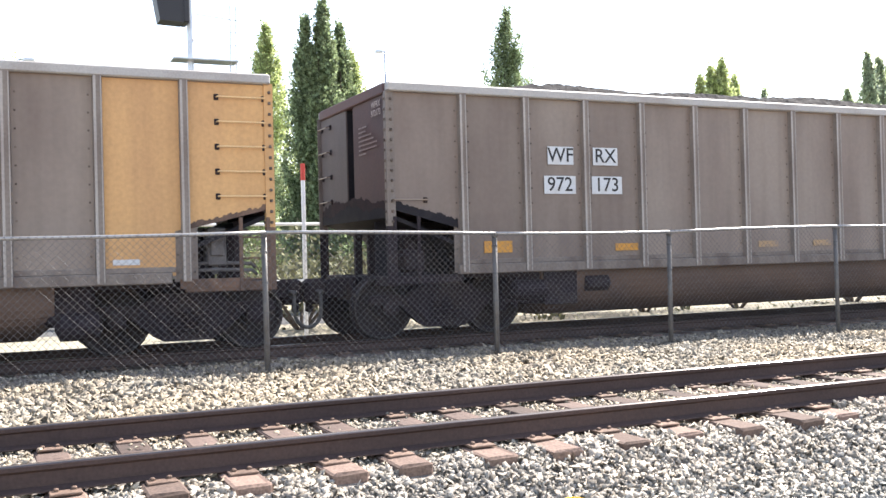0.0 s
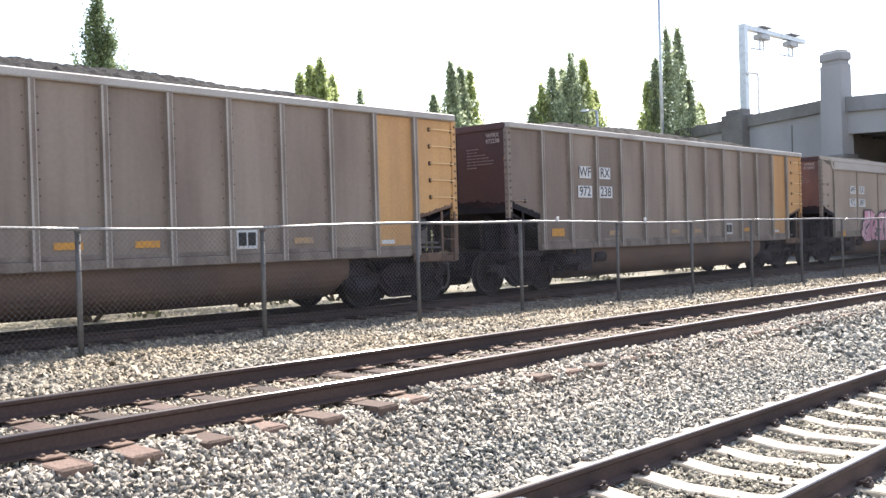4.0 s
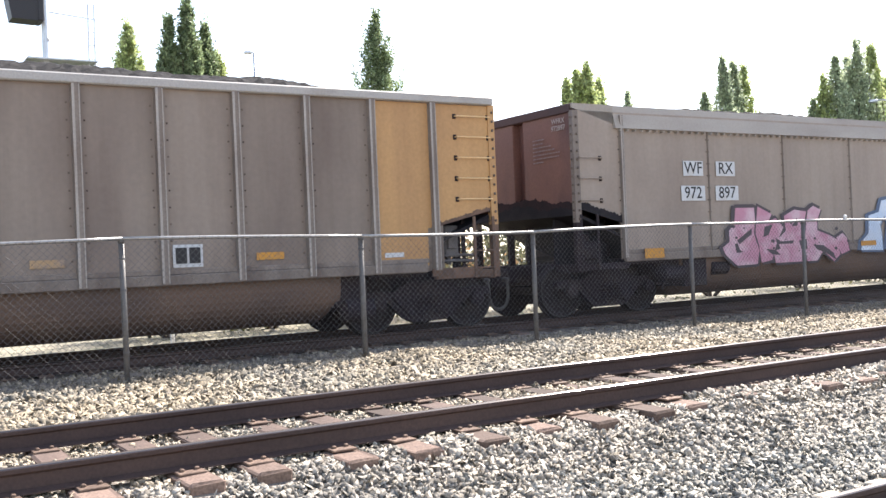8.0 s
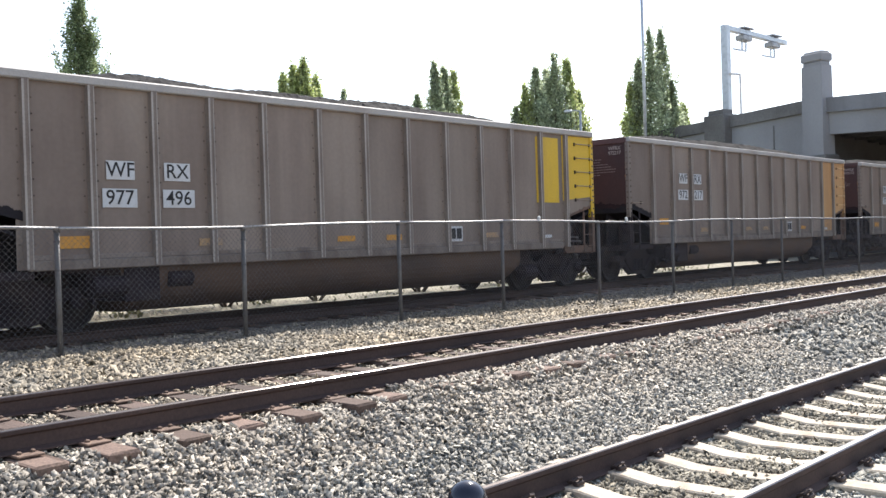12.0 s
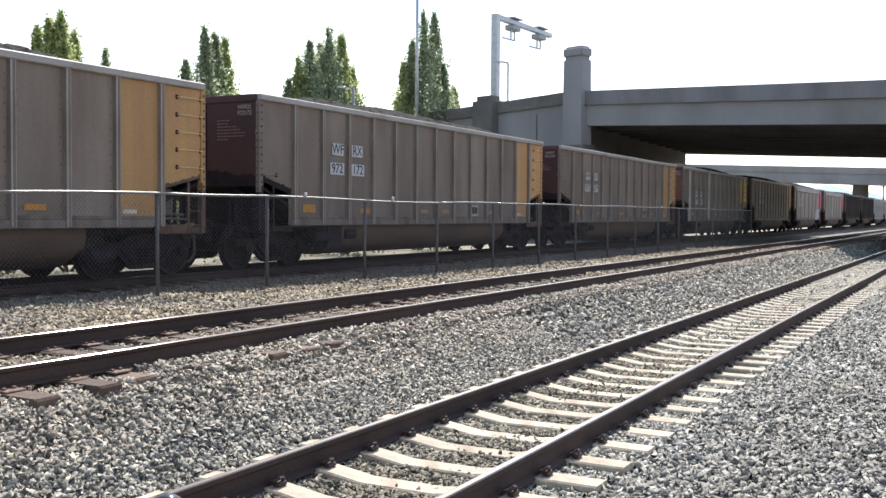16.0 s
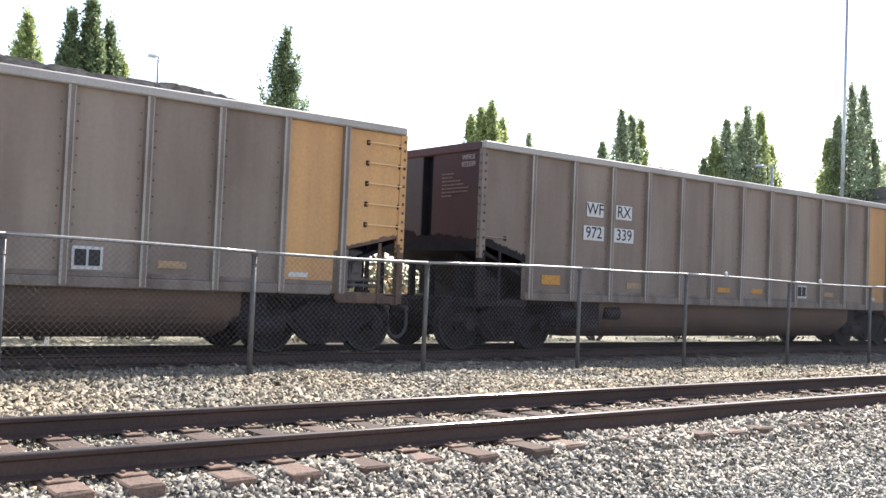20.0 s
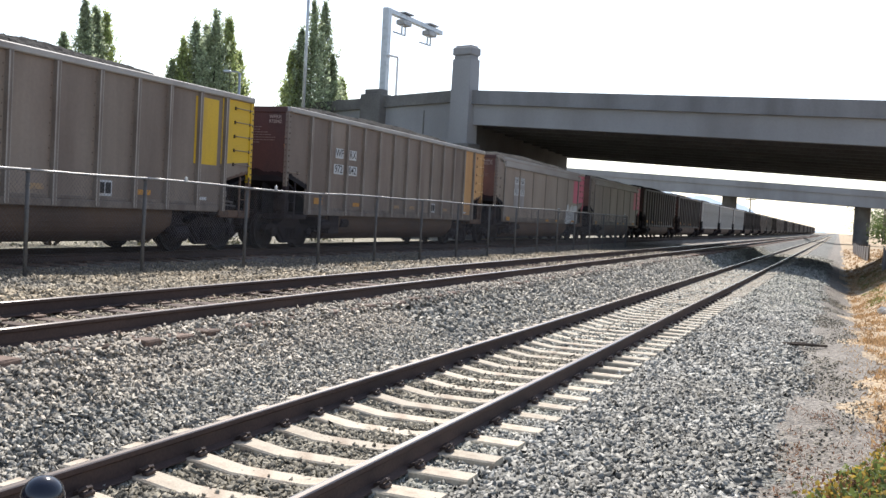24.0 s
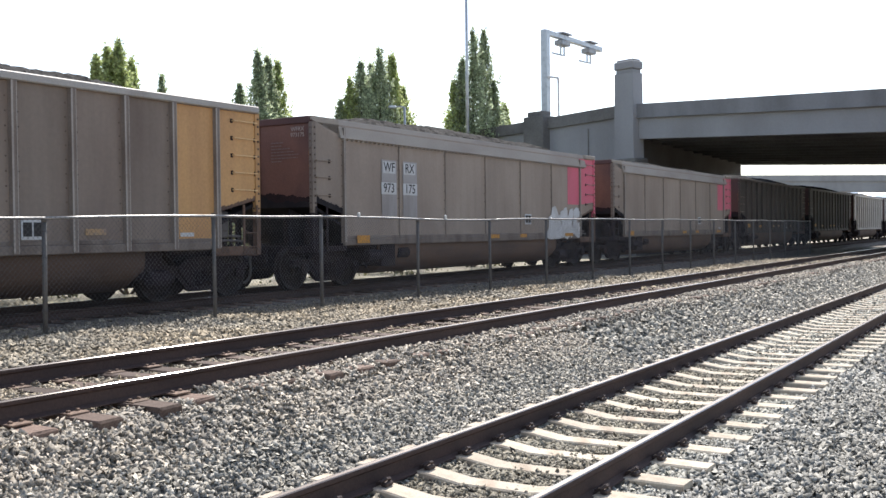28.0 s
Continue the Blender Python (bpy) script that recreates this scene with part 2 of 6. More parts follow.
M["stone_dark"] = material("dark_grey_ballast", (0.285, 0.279, 0.255), 0.65, 0, (0.225, 0.215, 0.19), 0.55, 0.42, 0.62, grain=0.2, grain_scale=80, island=0.65, spec=0.4)
M["stone_olive"] = material("brown_grey_ballast", (0.385, 0.358, 0.308), 0.75, 0, (0.305, 0.29, 0.255), 0.6, 0.42, 0.62, grain=0.2, grain_scale=80, island=0.6, spec=0.35)
M["stone_shoulder"] = material("dusty_brown_ballast", (0.385, 0.342, 0.285), 0.75, 0, (0.30, 0.272, 0.232), 0.6, 0.42, 0.62, grain=0.2, grain_scale=80, island=0.6, spec=0.35)
M["stone_brown"] = material("stained_ballast", (0.25, 0.228, 0.18), 0.75, 0, (0.20, 0.18, 0.14), 0.55, 0.42, 0.62, grain=0.15, grain_scale=80, island=0.6, spec=0.3)
M["stone_crib"] = material("dusty_tan_ballast", (0.37, 0.312, 0.232), 0.8, 0, (0.31, 0.278, 0.224), 0.5, 0.42, 0.62, grain=0.12, grain_scale=80, island=0.5)
M["stone_tan"] = material("tan_ballast", (0.325, 0.270, 0.193), 0.8, 0, (0.275, 0.245, 0.195), 0.5, 0.42, 0.62, grain=0.12, grain_scale=80, island=0.5)
M["galv"] = material("galvanised_pipe", (0.36, 0.355, 0.35), 0.4, 0.6, (0.3, 0.29, 0.28), 6, 0.5, 0.7, grain=0.06)
# Post steel is darkened against the rail's to carry its backlit shade.
M["post_steel"] = material("backlit_post_steel", (0.15, 0.145, 0.14), 0.5, 0.35, (0.10, 0.095, 0.09), 6, 0.5, 0.7, grain=0.06)
M["wire"] = material("galvanised_wire", (0.125, 0.122, 0.125), 0.75, 0.0, grain=0.0)
M["porcelain"] = material("white_insulator", (0.7, 0.7, 0.68), 0.4, grain=0.03)
# Concrete is lightened and blued a little for haze.
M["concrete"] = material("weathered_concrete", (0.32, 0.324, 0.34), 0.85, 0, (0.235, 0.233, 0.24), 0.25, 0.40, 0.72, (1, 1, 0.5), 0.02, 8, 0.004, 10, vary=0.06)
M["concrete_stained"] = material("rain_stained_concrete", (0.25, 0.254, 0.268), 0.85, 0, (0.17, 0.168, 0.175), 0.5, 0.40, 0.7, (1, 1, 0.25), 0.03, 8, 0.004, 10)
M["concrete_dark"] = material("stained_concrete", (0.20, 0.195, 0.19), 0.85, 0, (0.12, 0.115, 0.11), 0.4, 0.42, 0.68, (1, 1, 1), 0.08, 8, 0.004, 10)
# Darkened to put the shade under the deck into the concrete's colour.
M["shaded_concrete"] = material("shade_dark_concrete", (0.13, 0.13, 0.14), 0.9, 0, (0.10, 0.10, 0.108), 0.4, 0.42, 0.68, (1, 1, 1), 0.08, 8, 0.004, 10)
M["mast"] = material("aluminium_mast", (0.50, 0.53, 0.57), 0.4, 0.6, (0.4, 0.42, 0.45), 3, 0.5, 0.7, grain=0.04)
# The housings are paled for the haze in front of the mast.
M["lamp_grey"] = material("grey_lamp_housing", (0.40, 0.41, 0.43), 0.5, 0.3, (0.30, 0.31, 0.32), 4, 0.45, 0.7, grain=0.05)
M["dark_metal"] = material("dark_housing", (0.03, 0.03, 0.035), 0.5, 0.2, grain=0.05)
M["fence_board"] = material("weathered_board", (0.17, 0.155, 0.15), 0.85, 0, (0.10, 0.09, 0.088), 3, 0.42, 0.68, (1, 1, 0.15), 0.12, 40, vary=0.2)
M["bark"] = material("grey_bark", (0.12, 0.09, 0.07), 0.9, 0, (0.07, 0.055, 0.045), 6, 0.4, 0.65, (1, 1, 0.2), 0.15, 40, 0.02, 18)
# Leaf colours for far trees are lightened for haze and glare.
M["leaf"] = material("poplar_leaf", (0.46, 0.52, 0.24), 0.5, 0, None, grain=0.1, grain_scale=5, island=0.5, through_light=0.6)
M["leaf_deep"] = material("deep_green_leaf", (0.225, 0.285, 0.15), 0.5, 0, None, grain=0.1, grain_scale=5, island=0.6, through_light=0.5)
M["leaf_hazed"] = material("hazed_leaf", (0.42, 0.48, 0.32), 0.5, 0, None, grain=0.1, grain_scale=5, island=0.45, through_light=0.6)
M["hedge"] = material("hedge_leaf", (0.11, 0.15, 0.05), 0.6, 0, None, grain=0.1, grain_scale=5, island=0.5, through_light=0.35)
M["gold_leaf"] = material("yellowing_weed", (0.46, 0.32, 0.07), 0.7, 0, None, grain=0.1, grain_scale=9, island=0.5, through_light=0.4)
M["weed"] = material("green_weed", (0.17, 0.21, 0.06), 0.6, 0, None, grain=0.1, grain_scale=9, island=0.5, through_light=0.45)
M["dry"] = material("dry_grass", (0.46, 0.295, 0.15), 0.8, 0, None, grain=0.1, grain_scale=9, island=0.4, through_light=0.35)
M["brush"] = material("dry_green_brush", (0.165, 0.165, 0.09), 0.8, 0, None, grain=0.1, grain_scale=9, island=0.6, through_light=0.2)
M["red_leaf"] = material("red_weed", (0.24, 0.115, 0.06), 0.7, 0, None, grain=0.1, grain_scale=9, island=0.5, through_light=0.35)
M["post_yellow"] = material("yellow_plastic", (0.86, 0.56, 0.02), 0.35, 0, (0.80, 0.50, 0.02), 6, 0.5, 0.8, grain=0.02, through_light=0.35)
M["cap_dark"] = material("dark_glossy_cap", (0.012, 0.016, 0.03), 0.12, 0, grain=0.0, spec=0.6)
M["litter"] = material("white_plastic_bag", (0.7, 0.69, 0.66), 0.6, grain=0.05, through_light=0.3)
M["car_white"] = material("white_car_paint", (0.7, 0.7, 0.7), 0.3, grain=0.02)
M["car_glass"] = material("dark_glass", (0.02, 0.025, 0.03), 0.1, grain=0.0, spec=0.6)
M["stucco"] = material("ochre_stucco", (0.42, 0.25, 0.14), 0.85, 0, (0.33, 0.2, 0.12), 0.5, 0.45, 0.65, grain=0.08, grain_scale=10)
M["roof"] = material("grey_roof", (0.2, 0.19, 0.18), 0.85, 0, (0.14, 0.13, 0.125), 1, 0.45, 0.65, grain=0.1)
# The ridge's haze is put in as a faint bluish glow.
M["hill"] = material("hazy_hill", (0.10, 0.13, 0.15), 0.95, 0, (0.06, 0.09, 0.10), 0.02, 0.45, 0.6, grain=0.05, grain_scale=0.2, glow=(0.30, 0.37, 0.47))
M["red_paint"] = material("red_paint", (0.55, 0.06, 0.04), 0.5, grain=0.05)


def ground_material(name, a, b, c, scale, bump, bump_scale):
    m = bpy.data.materials.new(name)
    m.use_nodes = True
    nt = m.node_tree
    bs = nt.nodes["Principled BSDF"]
    co = nt.nodes.new("ShaderNodeTexCoord")
    vo = nt.nodes.new("ShaderNodeTexVoronoi")
    vo.inputs["Scale"].default_value = bump_scale
    nt.links.new(co.outputs["Object"], vo.inputs["Vector"])
    f, _ = noise_fac(nt, scale, 6.0, 0.38, 0.64)
    out = mix_color(nt, f, a, b)
    sp = nt.nodes.new("ShaderNodeSeparateColor")
    nt.links.new(vo.outputs["Color"], sp.inputs[0])
    out = mix_color(nt, 1.0, out, mix_color(nt, sp.outputs[0], (0.45,) * 3, (1.5,) * 3), "MULTIPLY")
    f2, _ = noise_fac(nt, scale * 9, 4.0, 0.55, 0.75)
    out = mix_color(nt, f2, out, c)
    nt.links.new(out, bs.inputs["Base Color"])
    bs.inputs["Roughness"].default_value = 0.85
    bp = nt.nodes.new("ShaderNodeBump")
    bp.invert = True
    bp.inputs["Distance"].default_value = bump
    nt.links.new(vo.outputs["Distance"], bp.inputs["Height"])
    nt.links.new(bp.outputs[0], bs.inputs["Normal"])
    return m


M["ballast"] = ground_material("ballast_bed", (0.16, 0.158, 0.14), (0.19, 0.185, 0.165), (0.10, 0.10, 0.09), 0.5, 0.04, 19)
M["ballast_tan"] = ground_material("tan_ballast_bed", (0.22, 0.19, 0.155), (0.19, 0.165, 0.14), (0.12, 0.105, 0.09), 0.5, 0.04, 19)
M["dirt"] = ground_material("grey_dirt", (0.225, 0.198, 0.168), (0.18, 0.156, 0.13), (0.13, 0.112, 0.095), 0.7, 0.02, 26)
M["straw"] = ground_material("dry_grass_ground", (0.45, 0.33, 0.20), (0.37, 0.28, 0.18), (0.28, 0.22, 0.16), 0.3, 0.02, 22)
M["verge"] = ground_material("sunlit_gravel_verge", (0.31, 0.275, 0.20), (0.26, 0.235, 0.17), (0.17, 0.17, 0.09), 0.2, 0.01, 20)
M["asphalt"] = ground_material("asphalt", (0.06, 0.06, 0.062), (0.05, 0.05, 0.05), (0.08, 0.08, 0.08), 0.2, 0.003, 60)


# ---- shape tools ----
class Shape:
    """Gathers vertices and faces of one mesh."""

    def __init__(self):
        self.v, self.f, self.mi = [], [], []

    def add(self, verts, faces, mi=0):
        n = len(self.v)
        self.v += [tuple(p) for p in verts]
        self.f += [tuple(i + n for i in f) for f in faces]
        self.mi += [mi] * len(faces)
        return self

    def box(self, x0, x1, y0, y1, z0, z1, c=0.0, mi=0):
        if c <= 0:
            v = [(x, y, z) for z in (z0, z1) for y in (y0, y1) for x in (x0, x1)]
            return self.add(v, [(0, 2, 3, 1), (4, 5, 7, 6), (0, 1, 5, 4), (2, 6, 7, 3), (0, 4, 6, 2), (1, 3, 7, 5)], mi)
        c = min(c, (x1 - x0) / 2.01, (y1 - y0) / 2.01, (z1 - z0) / 2.01)
        ring = [(x0 + c, y0), (x1 - c, y0), (x1, y0 + c), (x1, y1 - c), (x1 - c, y1), (x0 + c, y1), (x0, y1 - c), (x0, y0 + c)]
        cx, cy = (x0 + x1) / 2, (y0 + y1) / 2

        def inset(p):
            return (p[0] + (c if p[0] < cx else -c), p[1] + (c if p[1] < cy else -c))
        v = [(*inset(p), z0) for p in ring] + [(*p, z0 + c) for p in ring] + [(*p, z1 - c) for p in ring] + [(*inset(p), z1) for p in ring]
        f = [tuple(range(7, -1, -1)), tuple(range(24, 32))]
        f += [(k * 8 + i, k * 8 + (i + 1) % 8, k * 8 + 8 + (i + 1) % 8, k * 8 + 8 + i) for k in range(3) for i in range(8)]
        return self.add(v, f, mi)

    def prism(self, poly, lo, hi, axis="y", mi=0):
        """A polygon, extruded along an axis: its points are (x, z) for y, (y, z) for x, (x, y) for z."""
        put = {"y": lambda a, b, h: (a, h, b), "x": lambda a, b, h: (h, a, b), "z": lambda a, b, h: (a, b, h)}[axis]
        n = len(poly)
        v = [put(a, b, lo) for a, b in poly] + [put(a, b, hi) for a, b in poly]
        f = [tuple(range(n))[::-1], tuple(range(n, 2 * n))] + [(i, (i + 1) % n, n + (i + 1) % n, n + i) for i in range(n)]
        return self.add(v, f, mi)

    def tube(self, points, r, sides=6, mi=0, r_end=None):
        pts = [Vector(p) for p in points]
        rings, side = [], None
        for i, p in enumerate(pts):
            way = (pts[min(i + 1, len(pts) - 1)] - pts[max(i - 1, 0)]).normalized()
            if side is None:
                side = way.orthogonal().normalized()
            side = (side - way * side.dot(way)).normalized()
            up = way.cross(side)
            rr = r if r_end is None else r + (r_end - r) * i / (len(pts) - 1)
            rings.append([p + rr * (math.cos(2 * math.pi * k / sides) * side + math.sin(2 * math.pi * k / sides) * up) for k in range(sides)])
        v = [q for ring in rings for q in ring]
        f = [(a * sides + k, a * sides + (k + 1) % sides, (a + 1) * sides + (k + 1) % sides, (a + 1) * sides + k) for a in range(len(pts) - 1) for k in range(sides)]
        f += [tuple(range(sides))[::-1], tuple(range((len(pts) - 1) * sides, len(pts) * sides))]
        return self.add(v, f, mi)

    def lathe(self, profile, center, axis="y", sides=24, mi=0, closed=False):
        """(radius, along) pairs turned about an axis."""
        c, rows = Vector(center), len(profile)
        v = []
        for r, h in profile:
            for k in range(sides):
                a = 2 * math.pi * k / sides
                p = (r * math.cos(a), r * math.sin(a))
                v.append(c + (Vector((p[0], h, p[1])) if axis == "y" else Vector((p[0], p[1], h)) if axis == "z" else Vector((h, p[0], p[1]))))
        last = rows if closed else rows - 1
        f = [(a * sides + k, a * sides + (k + 1) % sides, (a + 1) % rows * sides + (k + 1) % sides, (a + 1) % rows * sides + k) for a in range(last) for k in range(sides)]
        if not closed:
            f += [tuple(range(sides))[::-1], tuple(range((rows - 1) * sides, rows * sides))]
        return self.add(v, f, mi)

    def mesh(self, name, *mats, smooth=False):
        me = bpy.data.meshes.new(name)
        me.from_pydata(self.v, [], self.f)
        for m in mats:
            me.materials.append(m)
        if len(mats) > 1:
            me.polygons.foreach_set("material_index", self.mi)
        bm = bmesh.new()
        bm.from_mesh(me)
        bmesh.ops.recalc_face_normals(bm, faces=bm.faces)
        bm.to_mesh(me)
        bm.free()
        if smooth:
            me.polygons.foreach_set("use_smooth", [True] * len(me.polygons))
        me.update()
        return me


def part(name, me, parent=None, label="", m=None):
    ob = new(name, me)
    ob.parent = parent
    if m is not None:
        ob.matrix_basis = m
    if label:
        ob["label"] = label
    return ob


def thing(name, label, category, m=None, group="", kind="", me=None):
    ob = new(name, me)
    if m is not None:
        ob.matrix_basis = m
    return tagged(ob, label, category, group, kind)


KEEP = {}


def kept(key, build):
    """The mesh under this key, built once."""
    if key not in KEEP:
        KEEP[key] = build()
    return KEEP[key]


def quad_cloud(name, centers, ways, sizes, mat, slim=0.6):
    """Many small leaf-shaped faces in one mesh: centres, the way each points, and its length."""
    n = len(centers)
    rng = np.random.default_rng(n)
    side = np.cross(ways, rng.normal(size=(n, 3)))
    side /= np.linalg.norm(side, axis=1)[:, None] + 1e-9
    L, Wd = ways * sizes[:, None] * 0.5, side * (sizes * slim * 0.5)[:, None]
    v = np.stack([centers - L, centers + Wd, centers + L, centers - Wd], 1).reshape(-1, 3)
    me = bpy.data.meshes.new(name)
    me.vertices.add(4 * n)
    me.vertices.foreach_set("co", v.astype(np.float32).ravel())
    me.loops.add(4 * n)
    me.loops.foreach_set("vertex_index", np.arange(4 * n, dtype=np.int32))
    me.polygons.add(n)
    me.polygons.foreach_set("loop_start", np.arange(0, 4 * n, 4, dtype=np.int32))
    me.materials.append(mat)
    me.update(calc_edges=True)
    return me


def text_mesh(text, size, key):
    def build():
        cu = bpy.data.curves.new("lettering", "FONT")
        cu.body, cu.size, cu.align_x, cu.align_y, cu.extrude, cu.offset = text, size, "CENTER", "CENTER", 0.001, 0.002
        cu.resolution_u = 3
        ob = new("lettering", cu)
        bpy.context.view_layer.update()
        me = bpy.data.meshes.new_from_object(ob.evaluated_get(bpy.context.evaluated_depsgraph_get()))
        bpy.data.objects.remove(ob)
        me.materials.clear()
        me.materials.append(M[key])
        return me
    return kept(("text", text, size, key), build)

# ---- ground, tracks, fence ----
RAIL_Z, CAR_Y = 0.60, 14.39                      # top of the far rails; middle of the far track
NEAR_RAILS, NEAR_Z, MID_RAILS, MID_Z = (2.794, 4.299), 0.071, (6.333, 7.838), 0.632
PROFILE = [(-900, -1.5), (-60, -0.7), (-8, -0.36), (-1.4, -0.27), (-0.3, -0.33), (0.3, -0.34), (1.2, -0.225), (2.1, -0.155), (2.9, -0.15), (3.25, -0.178), (3.85, -0.178), (4.2, -0.15), (4.75, -0.155), (5.0, -0.05), (5.62, 0.31), (5.78, 0.38), (5.94, 0.424), (6.2, 0.432), (8.05, 0.432), (8.4, 0.428), (9.6, 0.44),
           (11.4, 0.47), (12.5, 0.46), (13.1, 0.41), (15.7, 0.41), (16.8, 0.2), (18.4, 0.13), (30, 0.05), (80, -0.1), (900, -1.0)]


def ground_z(x, y):
    z = np.interp(y, [p[0] for p in PROFILE], [p[1] for p in PROFILE])
    z = z + 0.02 * np.sin(x * 1.7 + y * 2.3) * np.sin(x * 0.6 - y * 1.1)
    z = z - np.interp(x, [7, 12, 15, 21, 40], [-0.02, 0.03, 0.07, 0.12, 0.2]) * np.interp(y, [8.3, 10.6, 12.6, 13.1], [0, 1, 1, 0])   # the bed sinks slightly along the fence
    along = np.interp(x, [22, 36, 70, 110], [0, 1, 1, 0])                    # a ditch and a bank beside the track near the bridge
    return z + along * (np.interp(y, [-9, -5, -3.2, -1.7], [0.3, 0.75, 0.62, 0]) - 0.5 * np.exp(-((y + 0.75) / 0.85) ** 2))


def build_ground():
    xs = np.concatenate([[-900, -300, -100, -50, -25], np.arange(-12, 4, 0.5), np.arange(4, 34, 0.2), np.arange(34, 60, 0.5), np.arange(60, 140, 4), [150, 200, 300, 450, 700, 1100, 1800, 3000]])
    ys = np.concatenate([[-900, -300, -100, -40, -20, -12, -8, -6, -5, -4, -3, -2.5, -2], np.arange(-1.8, 0.9, 0.1), [1.2, 1.6, 2.0, 2.3, 2.6, 2.9, 3.3, 3.7, 4.1, 4.5, 4.75, 5.0, 5.1, 5.2, 5.3, 5.4, 5.5, 5.59, 5.68, 5.79, 5.9], np.arange(6.2, 11.4, 0.4), [11.4, 11.9, 12.4, 12.65, 12.9], np.arange(13.3, 15.3, 0.4), [15.3, 15.85, 16.4, 17.2, 18.0], [19, 20, 22, 24, 26, 28, 32, 36, 42, 50, 65, 90, 150, 300, 900]])
    gx, gy = np.meshgrid(xs, ys, indexing="ij")
    gz = ground_z(gx, gy)
    gz += np.where((gy < 0.4) & (gy > -8) & (gx < 140), 0.05 * np.sin(gx * 0.9) * np.sin(gy * 1.9 + gx * 0.3), 0)
    gz += np.where(gy < -2.2, np.minimum(0.25, (-2.2 - gy) * 0.12), 0) * (gx < 200)
    v = np.stack([gx, gy, gz], -1).reshape(-1, 3)
    ny = len(ys)
    faces, slots = [], []
    for i in range(len(xs) - 1):
        for j in range(ny - 1):
            faces.append((i * ny + j, (i + 1) * ny + j, (i + 1) * ny + j + 1, i * ny + j + 1))
            y, x = (ys[j] + ys[j + 1]) / 2, (xs[i] + xs[i + 1]) / 2
            y += 0.25 * math.sin(x * 0.8) + 0.2 * math.sin(x * 2.3) if y < 1.2 and x < 140 else 0
            slots.append(3 if y < -0.6 else 2 if y < 0.62 else 0 if y < 5.6 else 1 if y < 16.6 else 5 if 26 < y < 32 else 4)
    me = bpy.data.meshes.new("ground")
    me.from_pydata(v.tolist(), [], faces)
    for k in ("ballast", "ballast_tan", "dirt", "straw", "verge", "asphalt"):
        me.materials.append(M[k])
    me.polygons.foreach_set("material_index", slots)
    me.polygons.foreach_set("use_smooth", [True] * len(faces))
    me.update()
    return thing("ground", "railway ground of ballast, grey dirt and dry grass", "ground", kind="structure", me=me)


build_ground()

RAIL_PROFILE = [(-0.076, -0.186), (0.076, -0.186), (0.076, -0.176), (0.014, -0.155), (0.010, -0.06), (0.036, -0.04), (0.037, -0.013), (0.034, -0.006), (0.024, 0.0), (0.013, 0.0006),
                (-0.024, 0.0), (-0.034, -0.006), (-0.037, -0.013), (-0.036, -0.04), (-0.010, -0.06), (-0.014, -0.155), (-0.076, -0.176)]


def rail_mesh(x0, x1, tall=1.0):
    s = Shape().prism([(y, z * tall) for y, z in RAIL_PROFILE], x0, x1, "x")
    s.mi[2 + 8] = 1
    s.mi[2 + 7] = s.mi[2 + 10] = 2
    s.mi[2 + 9] = 3
    return s.mesh("rail", M["rail_side"], M["rail_top"], M["rail_edge"], M["rail_worn"])


def concrete_tie_mesh():
    s = Shape()
    prof = [(-1.29, -0.172), (-0.62, -0.17), (-0.5, -0.184), (-0.3, -0.213), (0.3, -0.215), (0.5, -0.186), (0.62, -0.17), (1.29, -0.172)]
    v = []
    for y, z in prof:
        v += [(-0.135, y, z - 0.2), (0.135, y, z - 0.2), (0.115, y, z - 0.012), (0.10, y, z), (-0.10, y, z), (-0.115, y, z - 0.012)]
    f = [(a * 6 + k, a * 6 + (k + 1) % 6, a * 6 + 6 + (k + 1) % 6, a * 6 + 6 + k) for a in range(7) for k in range(6)]
    f += [(5, 4, 3, 2, 1, 0), (42, 43, 44, 45, 46, 47)]
    return s.add(v, f).mesh("tie", M["concrete_tie"])


def wood_tie_mesh(seed):
    rng = random.Random(seed)
    s = Shape().box(-0.115, 0.115, -1.25 + rng.uniform(-0.07, 0.05), 1.25 + rng.uniform(-0.05, 0.07), -0.38, -0.195, 0.014)
    s.v = [(x + rng.uniform(-0.006, 0.006), y, z + rng.uniform(-0.006, 0.006)) for x, y, z in s.v]
    return s.mesh("tie", M["wood_tie"])


def clip_mesh():
    pts = [(-0.06, 0.02, -0.15), (-0.03, 0.05, -0.115), (0.02, 0.055, -0.11), (0.05, 0.03, -0.13), (0.045, -0.01, -0.145), (0.0, -0.02, -0.148), (-0.045, 0.0, -0.125)]
    s = Shape().tube(pts, 0.014, 5).box(-0.05, 0.05, 0.02, 0.075, -0.17, -0.135, 0.008)
    return s.mesh("rail_clip", M["clip"])


def plate_mesh():
    s = Shape().box(-0.09, 0.09, -0.19, 0.19, -0.196, -0.180, 0.004)
    for x, y in ((-0.05, 0.10), (0.05, -0.10), (0.05, 0.115), (-0.05, -0.115)):
        s.box(x - 0.014, x + 0.014, y - 0.016, y + 0.016, -0.185, -0.162, 0.005)
    return s.mesh("tie_plate", M["plate_rust"])


